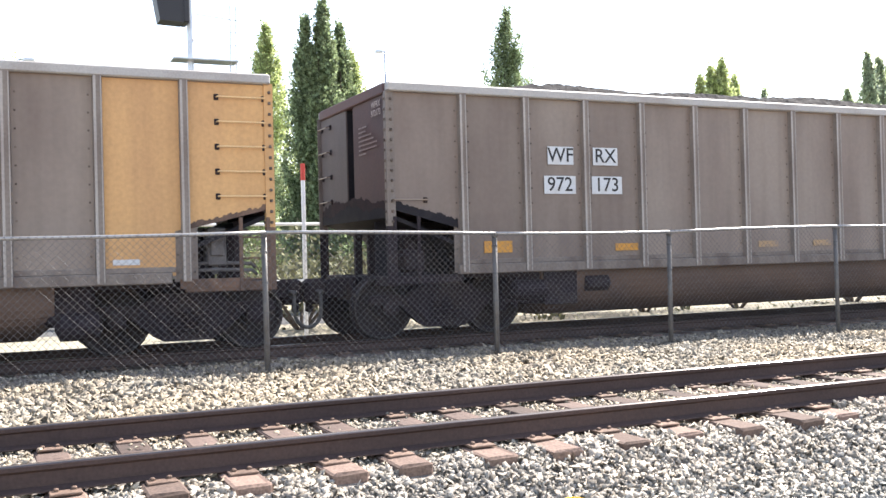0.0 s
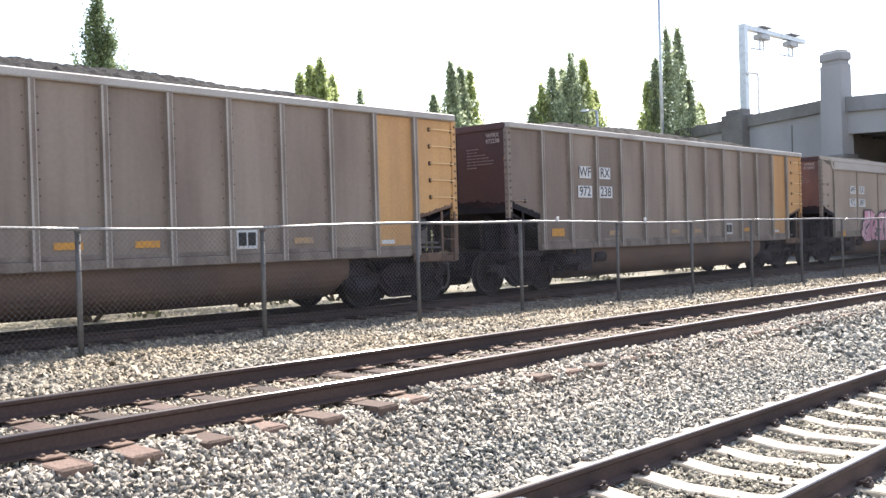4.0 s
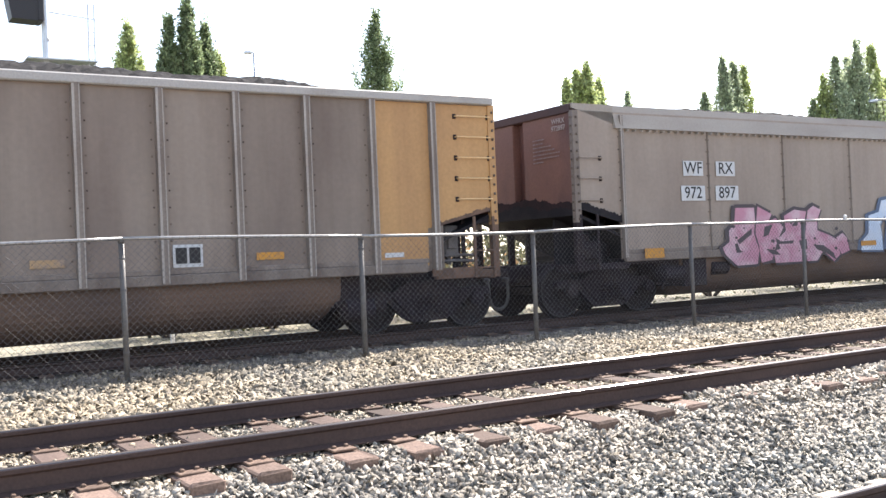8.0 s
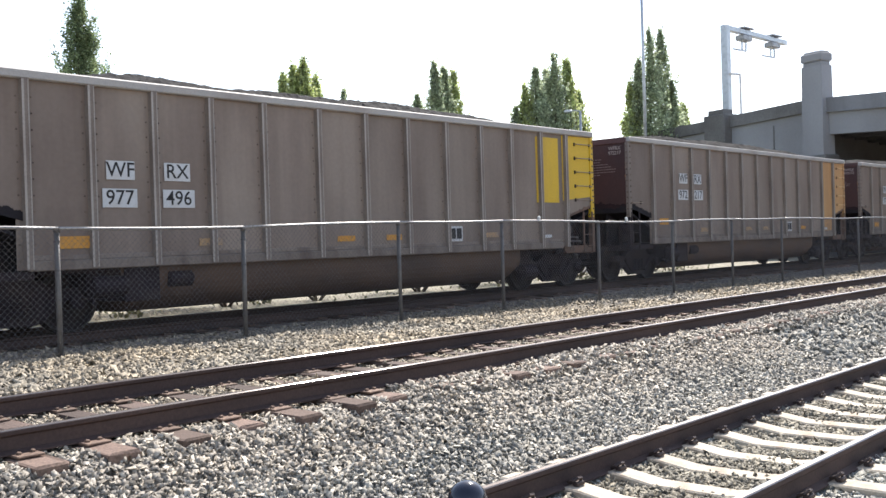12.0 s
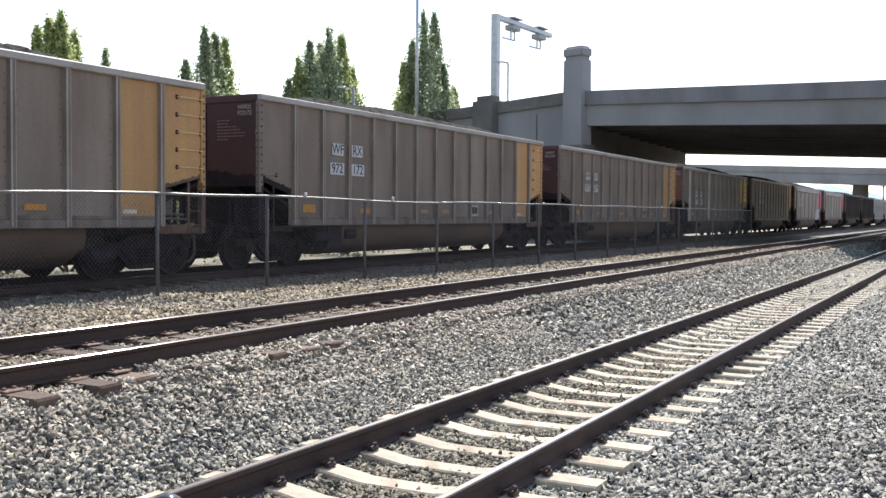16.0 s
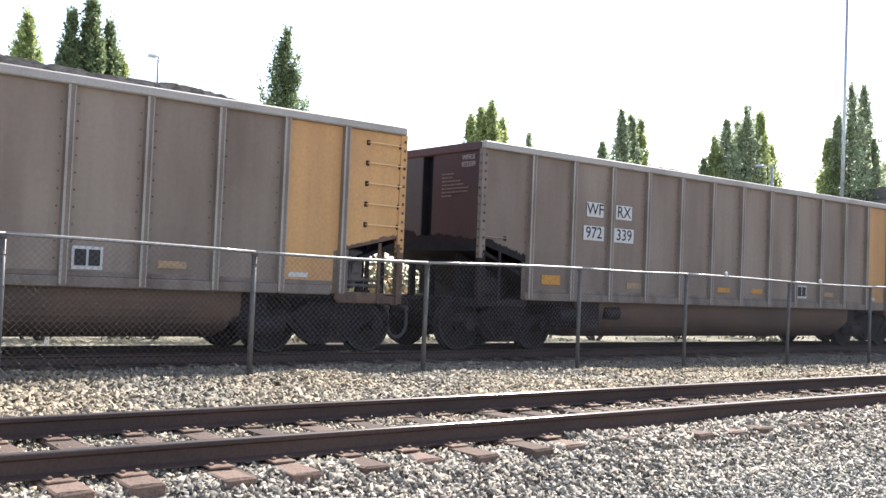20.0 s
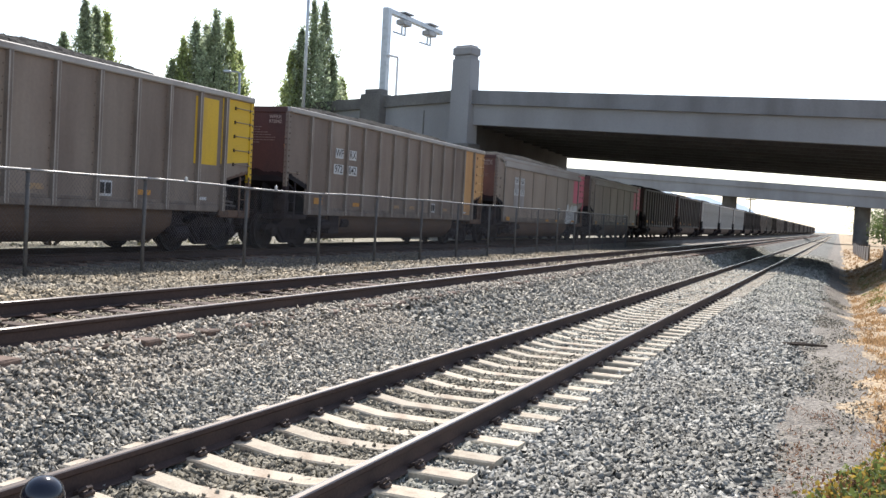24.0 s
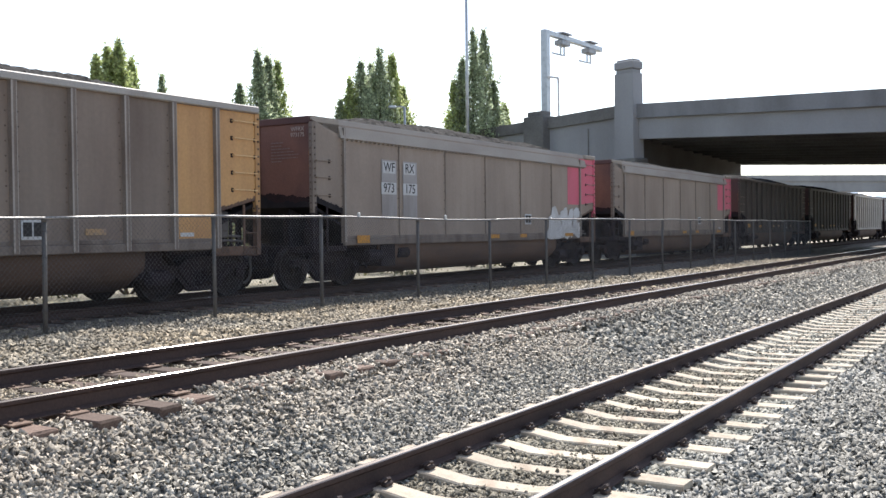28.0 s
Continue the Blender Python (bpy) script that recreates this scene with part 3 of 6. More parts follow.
def joined(mesh, offsets, name):
    n, co = len(mesh.vertices), np.empty(len(mesh.vertices) * 3)
    mesh.vertices.foreach_get("co", co)
    co = co.reshape(-1, 3)
    polys = [tuple(p.vertices) for p in mesh.polygons]
    me = bpy.data.meshes.new(name)
    me.from_pydata(np.concatenate([co + np.array(o) for o in offsets]).tolist(), [], [tuple(i + k * n for i in p) for k in range(len(offsets)) for p in polys])
    for m in mesh.materials:
        me.materials.append(m)
    me.update()
    return me


NEAR_TIES = [-5.26 + 0.6 * i for i in range(900)]
MID_TIES = [-7.1 + 0.525 * i + 0.04 * math.sin(i * 2.7) for i in range(700)]


def build_track(label, rails, z, ties, kind):
    tr = thing("railway_track", label, "railway track", pose(0, 0, z), kind="structure")
    mid = sum(rails) / 2
    tall, lift = (1.0, 0.0) if kind == "concrete" else (0.85, 0.028)         # rails on wooden ties are drawn lower, to fit the view
    for y in rails:
        part("rail", kept(("rail", tall), lambda: rail_mesh(-70, 520, tall)), tr, "steel rail with a bright worn head", pose(0, y, 0))
    near = [x for x in ties if (x < 80 if kind == "concrete" else x < 60)]
    far = [x for x in ties if x > near[-1]]
    rng = random.Random(len(kind))
    woods = [kept(("wood", i), lambda i=i: wood_tie_mesh(i)) for i in range(5)]
    conc = kept("ctie", concrete_tie_mesh)
    for x in near:
        me = conc if kind == "concrete" else woods[rng.randrange(5)]
        turn = 0 if kind == "concrete" else rng.uniform(-0.9, 0.9)
        part("tie", me, tr, "", pose(x, mid, lift + (0 if kind == "concrete" else rng.uniform(-0.012, 0.006)), 0, 0, turn))
        if x < 30:
            for y in rails:
                if kind == "concrete":
                    for sgn in (-1, 1):
                        part("rail_clip", kept("clip", clip_mesh), tr, "", pose(x, y + sgn * 0.075, 0, 0, 0, 0 if sgn > 0 else 180))
                else:
                    part("tie_plate", kept("plate", plate_mesh), tr, "", pose(x, y, lift))
    rest = part("tie_row", joined(conc if kind == "concrete" else woods[0], [(x, mid, lift) for x in far], "tie_row"), tr)
    rest["kind"] = "stuff"
    return tr


build_track("railway track with rusty rails on pale concrete ties", NEAR_RAILS, NEAR_Z, NEAR_TIES, "concrete")
build_track("railway track with rusty rails on reddish wooden ties", MID_RAILS, MID_Z, MID_TIES, "wood")
build_track("shaded railway track on wooden ties under the coal train", (CAR_Y - 0.7525, CAR_Y + 0.7525), RAIL_Z, MID_TIES[:380], "timber")


def stones(name, label, x0, x1, y0, y1, count, mat, size, ties=(), seed=1, lift=0.0):
    rng = np.random.default_rng(seed)
    x, y = rng.uniform(x0, x1, count), rng.uniform(y0, y1, count)
    free = np.ones(count, bool)
    for pos, mid, half, wide in ties:
        d = np.abs(x[:, None] - np.array(pos)[None, :]).min(1)
        free &= ~((d < wide) & (np.abs(y - mid) < half))
    if y0 < 0.2:                                            # the bed runs out raggedly into the dirt
        free &= y > 0.35 + 0.16 * np.sin(x * 0.8) + 0.10 * np.sin(x * 2.3 + 1) + rng.normal(size=count) * 0.10 - (0.75 if y1 < 0.5 else 0)
    x, y = x[free], y[free]
    n = len(x)
    z = ground_z(x, y) + rng.uniform(-0.010, 0.024, n) + lift
    base = np.array([(-1, -0.8, -1), (1, -0.7, -1), (0.1, 1, -1), (-0.8, -0.5, 1), (0.8, -0.6, 1), (0.0, 0.75, 1)])
    shape = base[None] * (1 + rng.uniform(-0.6, 0.4, (n, 6, 3)))            # chipped, flat and angular
    shape *= (size * rng.uniform(0.5, 1.25, (n, 1)) * rng.uniform((0.8, 0.55, 0.28), (1.75, 1.1, 0.62), (n, 3)))[:, None, :] * 0.5
    q = np.concatenate([np.cos(a0 := rng.uniform(0, 3.14, (n, 1))), rng.normal(size=(n, 2)) * 0.35, np.sin(a0)], 1)
    q /= np.linalg.norm(q, axis=1)[:, None]
    w, a, b, c = q.T
    rot = np.stack([1 - 2 * (b * b + c * c), 2 * (a * b - c * w), 2 * (a * c + b * w), 2 * (a * b + c * w), 1 - 2 * (a * a + c * c), 2 * (b * c - a * w),
                    2 * (a * c - b * w), 2 * (b * c + a * w), 1 - 2 * (a * a + b * b)], -1).reshape(n, 3, 3)
    v = np.einsum("nij,nkj->nki", rot, shape) + np.stack([x, y, z], -1)[:, None, :]
    corners = np.array([3, 4, 5, 0, 1, 4, 3, 1, 2, 5, 4, 2, 0, 3, 5])        # a top and three sides; the foot lies on the bed
    starts = np.array([0, 3, 7, 11])
    me = bpy.data.meshes.new(name)
    me.vertices.add(6 * n)
    me.vertices.foreach_set("co", v.astype(np.float32).ravel())
    me.loops.add(15 * n)
    me.loops.foreach_set("vertex_index", (corners[None] + 6 * np.arange(n)[:, None]).ravel().astype(np.int32))
    me.polygons.add(4 * n)
    me.polygons.foreach_set("loop_start", (starts[None] + 15 * np.arange(n)[:, None]).ravel().astype(np.int32))
    me.materials.append(mat)
    me.update(calc_edges=True)
    thing(name, label, "ballast", kind="stuff", me=me)


NEAR_BAN = (NEAR_TIES[:80], sum(NEAR_RAILS) / 2, 1.30, 0.118)
MID_BAN = (MID_TIES[:110], sum(MID_RAILS) / 2, 1.27, 0.12)
GREY, BROWN, TAN = "grey crushed stones of the ballast bed", "brownish grey crushed stones on the ballast shoulder", "tan crushed stones between the rails and the fence"
for label, x0, x1, y0, y1, count, mat, size, ties, lift in (
        (GREY, -5, 1.5, 0.3, 4.75, 8000, "stone_grey", 0.065, (NEAR_BAN,), 0.0),
        (GREY, 1.5, 12, 2.3, 2.86, 11000, "stone_grey", 0.052, (NEAR_BAN,), 0.0),
        ("stained brownish stones between the rails", 1.5, 14, 2.8, 4.25, 32000, "stone_brown", 0.05, (NEAR_BAN,), 0.0),
        (GREY, 1.5, 12, 4.2, 4.75, 10500, "stone_grey", 0.052, (NEAR_BAN,), 0.0),
        (GREY, 1.5, 14, 0.15, 2.4, 30000, "stone_dark", 0.064, (NEAR_BAN,), 0.0),
        (GREY, 14, 30, 0.1, 2.4, 20000, "stone_dark", 0.075, (NEAR_BAN,), 0.0),
        (GREY, 14, 24, 2.3, 4.75, 22000, "stone_grey", 0.056, (NEAR_BAN,), 0.0),
        (GREY, 24, 45, 0.1, 4.75, 24000, "stone_grey", 0.085, (NEAR_BAN,), 0.0),
        (GREY, 45, 85, 0.1, 5.7, 14000, "stone_grey", 0.13, (), 0.0),
        (BROWN, 0.6, 13, 4.6, 5.4, 24000, "stone_olive", 0.050, (NEAR_BAN, MID_BAN), 0.0),
        (BROWN, 0.6, 13, 5.25, 6.09, 24000, "stone_shoulder", 0.050, (NEAR_BAN, MID_BAN), 0.0),
        (BROWN, 13, 45, 4.6, 6.09, 17000, "stone_olive", 0.08, (NEAR_BAN, MID_BAN), 0.0),
        ("brownish stones along the wooden ties", -4, 0.6, 4.9, 6.09, 8000, "stone_olive", 0.048, (MID_BAN,), 0.0),
        ("stones heaped over the ends of the wooden ties", 6.2, 40, 5.72, 6.24, 9500, "stone_shoulder", 0.055, (), 0.036),
        ("stray stones lying on the wooden ties", -4, 40, 6.45, 7.8, 900, "stone_tan", 0.045, (), 0.035),
        (TAN, -5, 16, 6.05, 8.3, 36000, "stone_crib", 0.040, (MID_BAN,), 0.0),
        (TAN, -5, 16, 8.3, 11.7, 31000, "stone_tan", 0.068, (MID_BAN,), 0.0),
        (TAN, 16, 50, 6.05, 11.7, 31000, "stone_tan", 0.088, (MID_BAN,), 0.0),
        ("grey stones lying over the middle of the concrete ties", 1.5, 30, 3.2, 3.85, 2000, "stone_brown", 0.045, (), 0.012),
        ("shaded stones under the train", -5, 30, 11.7, 12.9, 5000, "stone_tan", 0.055, (), 0.0),
        ("loose grey stones at the edge of the dirt", 3, 40, -0.7, 0.35, 7000, "stone_brown", 0.038, (), 0.0)):
    stones("ballast_stones", label, x0, x1, y0, y1, count, M[mat], size, ties, count % 97, lift)

FENCE_Y = 11.343
POSTS = [-12.5, -9.4, -6.4, -3.3, -0.27, 2.79, 5.78, 8.52, 11.67, 14.40, 17.65, 20.81, 23.9, 27.0, 30.0, 33.1, 36.2, 39.2, 42.3, 45.3, 48.4, 51.4, 54.5, 57.5]
POST_TOPS = [2.08, 2.08, 2.08, 2.07, 2.07, 2.103, 2.055, 2.043, 2.094, 2.104, 2.067, 2.061, 2.10, 2.11, 2.10, 2.11, 2.11, 2.12, 2.11, 2.12, 2.11, 2.12, 2.11, 2.12]


def build_fence():
    fence = thing("chain_link_fence", "galvanised chain-link fence with a thin top rail along the tracks", "fence", pose(0, FENCE_Y, 0))
    for i, (x, zt) in enumerate(zip(POSTS, POST_TOPS)):
        z0 = float(ground_z(x, FENCE_Y)) - 0.15
        r = 0.033
        lean = 0.012 * math.sin(i * 2.1)
        post = part("post", Shape().tube([(0, 0, z0), (lean, 0, zt - 0.03)], r, 10).lathe([(r + 0.004, 0), (r + 0.006, 0.03), (r * 0.7, 0.055), (0.006, 0.065)], (lean, 0, zt - 0.05), "z", 10).mesh("post", M["post_steel"], smooth=True), fence, "", pose(x, 0.03, 0))
        for h in (0.35, 0.7, 1.05, 1.4):
            part("tie_wire", kept("band", lambda: Shape().lathe([(0.036, -0.008), (0.039, -0.008), (0.039, 0.008), (0.036, 0.008)], (0, 0, 0), "z", 8, closed=True).mesh("band", M["wire"])), post, "", pose(lean * h / 1.6, 0, z0 + 0.15 + h))
    for x0, x1, z0, z1 in zip(POSTS, POSTS[1:], POST_TOPS, POST_TOPS[1:]):
        sag = 0.012 * math.sin(x0 * 3.1)
        pts = [(x0 + (x1 - x0) * k / 6, 0.0, z0 + (z1 - z0) * k / 6 + sag * math.sin(math.pi * k / 6)) for k in range(7)]
        part("top_rail", Shape().tube(pts, 0.021, 8).mesh("top_rail", M["galv"], smooth=True), fence)
        zb = float(ground_z((x0 + x1) / 2, FENCE_Y)) + 0.02
        wires, step, w, h = Shape(), 0.078, x1 - x0, (z0 + z1) / 2 - zb
        for sgn, y in ((1, -0.028), (-1, -0.032)):
            k = -h if sgn > 0 else 0
            while k < (w if sgn > 0 else w + h):
                a0, a1 = (max(k, 0), min(k + h, w)) if sgn > 0 else (max(k - h, 0), min(k, w))
                if a1 - a0 > 0.01:
                    if sgn > 0:
                        p, q = (x0 + a0, zb + a0 - k), (x0 + a1, zb + a1 - k)
                    else:
                        p, q = (x0 + a0, zb + k - a0), (x0 + a1, zb + k - a1)
                    wires.tube([(p[0], y, p[1]), (q[0], y, q[1])], 0.0019, 3)
                k += step
        k = 0
        while k < w:                                         # cut ends of the wire above the rail
            wires.tube([(x0 + k, -0.03, (z0 + z1) / 2 - 0.02), (x0 + k + 0.012, -0.03, (z0 + z1) / 2 + 0.035)], 0.0014, 3)
            k += step
        part("wire_mesh", wires.mesh("wire_mesh", M["wire"]), fence, "woven diamond wire mesh")
    for x in (15.534, 18.738):
        z = float(np.interp(x, POSTS, POST_TOPS))
        part("insulator", Shape().lathe([(0.03, 0.0), (0.034, 0.02), (0.026, 0.04), (0.036, 0.06), (0.03, 0.085), (0.012, 0.1)], (x, 0, z), "z", 10).mesh("insulator", M["porcelain"], smooth=True), fence, "small white cap on the top rail")


build_fence()

# ---- the coal train ----
PITCH, SPEED, BODY, HALF = 16.35, 5.45, 14.70, 1.55      # metres, metres a second
RIBS = [1.15 + 1.036 * i for i in range(13)]
RIBS_YELLOW = [1.05, 1.99, 2.99, 3.99, 5.02, 6.2, 7.31, 8.4, 9.5, 10.57, 11.58, 12.63, 13.6]
SIDE = [(0.03, 1.87), (1.10, 1.58), (1.10, 0.98), (13.45, 0.98), (13.45, 1.58), (14.67, 1.87), (14.67, 3.5), (0.03, 3.5)]


def side_foot(x):
    """The lower edge of the side: raised and slanting over the trucks."""
    return float(np.interp(x, [0.03, 1.0999, 1.10, 13.45, 13.4501, 14.67], [1.87, 1.58, 0.98, 0.98, 1.58, 1.87]))


def bay_outline(a, b):
    """One bay of the side between two ribs."""
    steps = [x for x in (1.0999, 1.10, 13.45, 13.4501) if a < x < b]
    return [(x, side_foot(x)) for x in [a] + steps + [b]] + [(b, 3.5), (a, 3.5)]


def sheet(poly, y, thick, *mats):
    return Shape().prism(poly, y - thick / 2, y + thick / 2, "y").mesh("sheet", *mats)


def hat_rib(z0, z1, wide=0.125, deep=0.095, flange=0.085):
    """A pressed hat-section rib: flanges with bolts, dark web, and a worn bright edge."""
    w = wide / 2
    prof = [(-w - flange, 0), (-w - flange, -0.012), (-w, -0.012), (-w + 0.015, -deep), (w - 0.015, -deep), (w, -0.012), (w + flange, -0.012), (w + flange, 0)]
    s = Shape().prism(prof, z0, z1, "z")
    if wide > 0.05:
        s.box(-w + 0.012, -w + 0.044, -deep - 0.004, -deep + 0.002, z0 + 0.01, z1 - 0.01, 0, 2)
        s.box(w - 0.030, w - 0.016, -deep - 0.004, -deep + 0.002, z0 + 0.01, z1 - 0.01, 0, 2)
    z = z0 + 0.12
    while z < z1 - 0.05:
        for x in (-w - flange * 0.5, w + flange * 0.5):
            s.box(x - 0.012, x + 0.012, -0.024, -0.012, z - 0.012, z + 0.012, 0, 1)
        z += 0.22
    return s


def rivet_row(s, x0, x1, y, z, step):
    x = x0
    while x < x1:
        s.box(x - 0.016, x + 0.016, y - 0.012, y + 0.075, z - 0.016, z + 0.016)
        x += step
    return s


def wheel_mesh():
    prof = [(0.06, -0.09), (0.13, -0.09), (0.14, -0.03), (0.36, 0.0), (0.40, -0.05), (0.445, -0.055), (0.457, 0.04), (0.482, 0.05), (0.482, 0.075), (0.40, 0.08), (0.34, 0.035), (0.14, 0.02), (0.06, 0.05)]
    s = Shape()
    for sgn in (-1, 1):
        s.lathe([(r, sgn * (-0.7525 - 0.02 + h) * -1 if sgn > 0 else -0.7525 - 0.02 + h) for r, h in prof], (0, 0, 0), "y", 28)
        for k in range(6):
            a = math.pi * k / 3
            s.box(0.25 * math.cos(a) - 0.03, 0.25 * math.cos(a) + 0.03, sgn * 0.76 - 0.012, sgn * 0.76 + 0.012, 0.25 * math.sin(a) - 0.03, 0.25 * math.sin(a) + 0.03)
    s.lathe([(0.075, -0.9), (0.075, 0.9)], (0, 0, 0), "y", 12)
    # A thin lighter ring imitates the highlight along the wheel rim.
    for sgn in (-1, 1):
        s.lathe([(0.425, -0.006), (0.45, -0.006), (0.45, 0.006), (0.425, 0.006)], (0, sgn * 0.832, 0), "y", 32, 1, closed=True)
    return s.mesh("wheelset", M["wheel"], M["rim"], smooth=False)


def frame_mesh(y):
    top = [(-1.18, 0.52), (-1.15, 0.63), (-0.92, 0.66), (-0.62, 0.63), (-0.35, 0.78), (0.35, 0.78), (0.62, 0.63), (0.92, 0.66), (1.15, 0.63), (1.18, 0.52)]
    low = [(0.72, 0.48), (0.42, 0.22), (0.30, 0.16), (-0.30, 0.16), (-0.42, 0.22), (-0.72, 0.48)]
    s = Shape().prism(top + low, y - 0.06, y + 0.06, "y")
    for x in (-0.89, 0.89):                                 # bearing caps
        s.lathe([(0.10, 0), (0.115, 0.03), (0.115, 0.09), (0.06, 0.12)] if y > 0 else [(0.10, 0), (0.115, -0.03), (0.115, -0.09), (0.06, -0.12)], (x, y + math.copysign(0.06, y), 0.457), "y", 14)
    for a, b in (((-0.62, 0.56), (-0.30, 0.26)), ((0.62, 0.56), (0.30, 0.26))):   # raised ribs
        s.tube([(a[0], y + math.copysign(0.07, y), a[1]), (b[0], y + math.copysign(0.07, y), b[1])], 0.04, 6)
    return s.mesh("side_frame", M["under"])


def spring_mesh(y):
    s = Shape()
    for x in (-0.16, 0.0, 0.16):
        s.tube([(x + 0.06 * math.cos(k * 1.05), y + math.copysign(0.08, y) + 0.06 * math.sin(k * 1.05), 0.25 + 0.3 * k / 30) for k in range(31)], 0.014, 4)
    return s.mesh("spring_nest", M["under"])


def build_truck(car, x):
    tr = part("truck", kept("bolster", lambda: Shape().box(-0.2, 0.2, -1.0, 1.0, 0.42, 0.72, 0.03).lathe([(0.25, 0.0), (0.25, 0.08)], (0, 0, 0.72), "z", 16).mesh("truck", M["under"])), car, "grimy two-axle truck", pose(x, 0, 0))
    for y in (-1.0, 1.0):
        part("side_frame", kept(("frame", y), lambda: frame_mesh(y)), tr)
        part("spring_nest", kept(("spring", y), lambda: spring_mesh(y)), tr)
    return [part("wheelset", kept("wheelset", wheel_mesh), tr, "steel wheelset", pose(dx, 0, 0.457)) for dx in (-0.89, 0.89)]


def coal_mesh(seed):
    rng = np.random.default_rng(seed)
    xs, ys = np.linspace(0.2, 14.25, 150), np.linspace(-1.42, 1.42, 26)
    gx, gy = np.meshgrid(xs, ys, indexing="ij")
    hump = np.clip(np.minimum((gx - 0.5) / 3.0, (13.9 - gx) / 3.0), 0, 1)
    hump = np.sin(hump * math.pi / 2) ** 1.2
    z = 3.33 + hump * ((0.60, 0.62, 0.62, 0.50)[seed] - 0.33 * (np.abs(gy) / 1.4) ** 2.2) * (1 + 0.05 * np.sin(gx * 0.9 + seed) + 0.03 * np.sin(gx * 2.3))
    z += rng.uniform(-0.028, 0.028, z.shape)
    gx = gx + rng.uniform(-0.03, 0.03, z.shape)
    ny = len(ys)
    v = np.stack([gx, gy, z], -1).reshape(-1, 3).tolist()
    f = [(i * ny + j, (i + 1) * ny + j, (i + 1) * ny + j + 1, i * ny + j + 1) for i in range(len(xs) - 1) for j in range(ny - 1)]
    return Shape().add(v, f).mesh("coal_load", M["coal"])


def tub_mesh():
    half = [(1.40, 0.98), (1.40, 0.76), (1.38, 0.65), (1.345, 0.55), (1.29, 0.46), (1.21, 0.385), (1.11, 0.32), (0.99, 0.275), (0.85, 0.245)]
    prof = [(-y, z) for y, z in half] + half[::-1]
    low, n = [(y * 0.97, 0.6 + (z - 0.6) * 0.5 if z < 0.6 else z) for y, z in prof], len(prof)
    stations = [(2.48, low), (2.70, prof), (11.8, prof), (12.02, low)]
    v = [(x, y, z) for x, p in stations for y, z in p]
    f = [(a * n + k, a * n + k + 1, a * n + n + k + 1, a * n + n + k) for a in range(3) for k in range(n - 1)]
    f += [tuple(range(n)), tuple(range(3 * n, 4 * n))]
    return Shape().add(v, f).mesh("tub", M["tub"], smooth=False)


def rigging_mesh():
    """Levers, rods and cylinders hanging under the sill between the trucks and the belly, with a dark panel for shade.
    """
    # The last thin box is a dark panel standing for shade on the belly.
    s = Shape().box(1.98, 2.66, -1.32, 1.32, 0.52, 0.96, 0.04).box(2.20, 2.62, -1.36, 1.36, 0.44, 0.56, 0.05).box(2.50, 3.08, -1.425, -1.40, 0.42, 0.95, 0.006)
    s.lathe([(0.05, -0.3), (0.15, -0.26), (0.15, 0.26), (0.05, 0.3)], (2.28, -1.34, 0.66), "x", 12)
    s.tube([(1.9, -1.30, 0.50), (2.7, -1.30, 0.44)], 0.025, 6).tube([(2.05, -1.33, 0.40), (2.1, -1.33, 0.9)], 0.03, 6)
    return s.mesh("brake_rigging", M["under"])


def beam_mesh():
    s = Shape().box(11.9, 12.5, -1.30, 1.30, 0.42, 0.96, 0.06)
    s.lathe([(0.04, -0.28), (0.17, -0.22), (0.17, 0.22), (0.04, 0.28)], (12.3, -1.30, 0.42), "x", 12)
    return s.mesh("brake_beam", M["under"])


def span(a, b):
    return min(a, b), max(a, b)


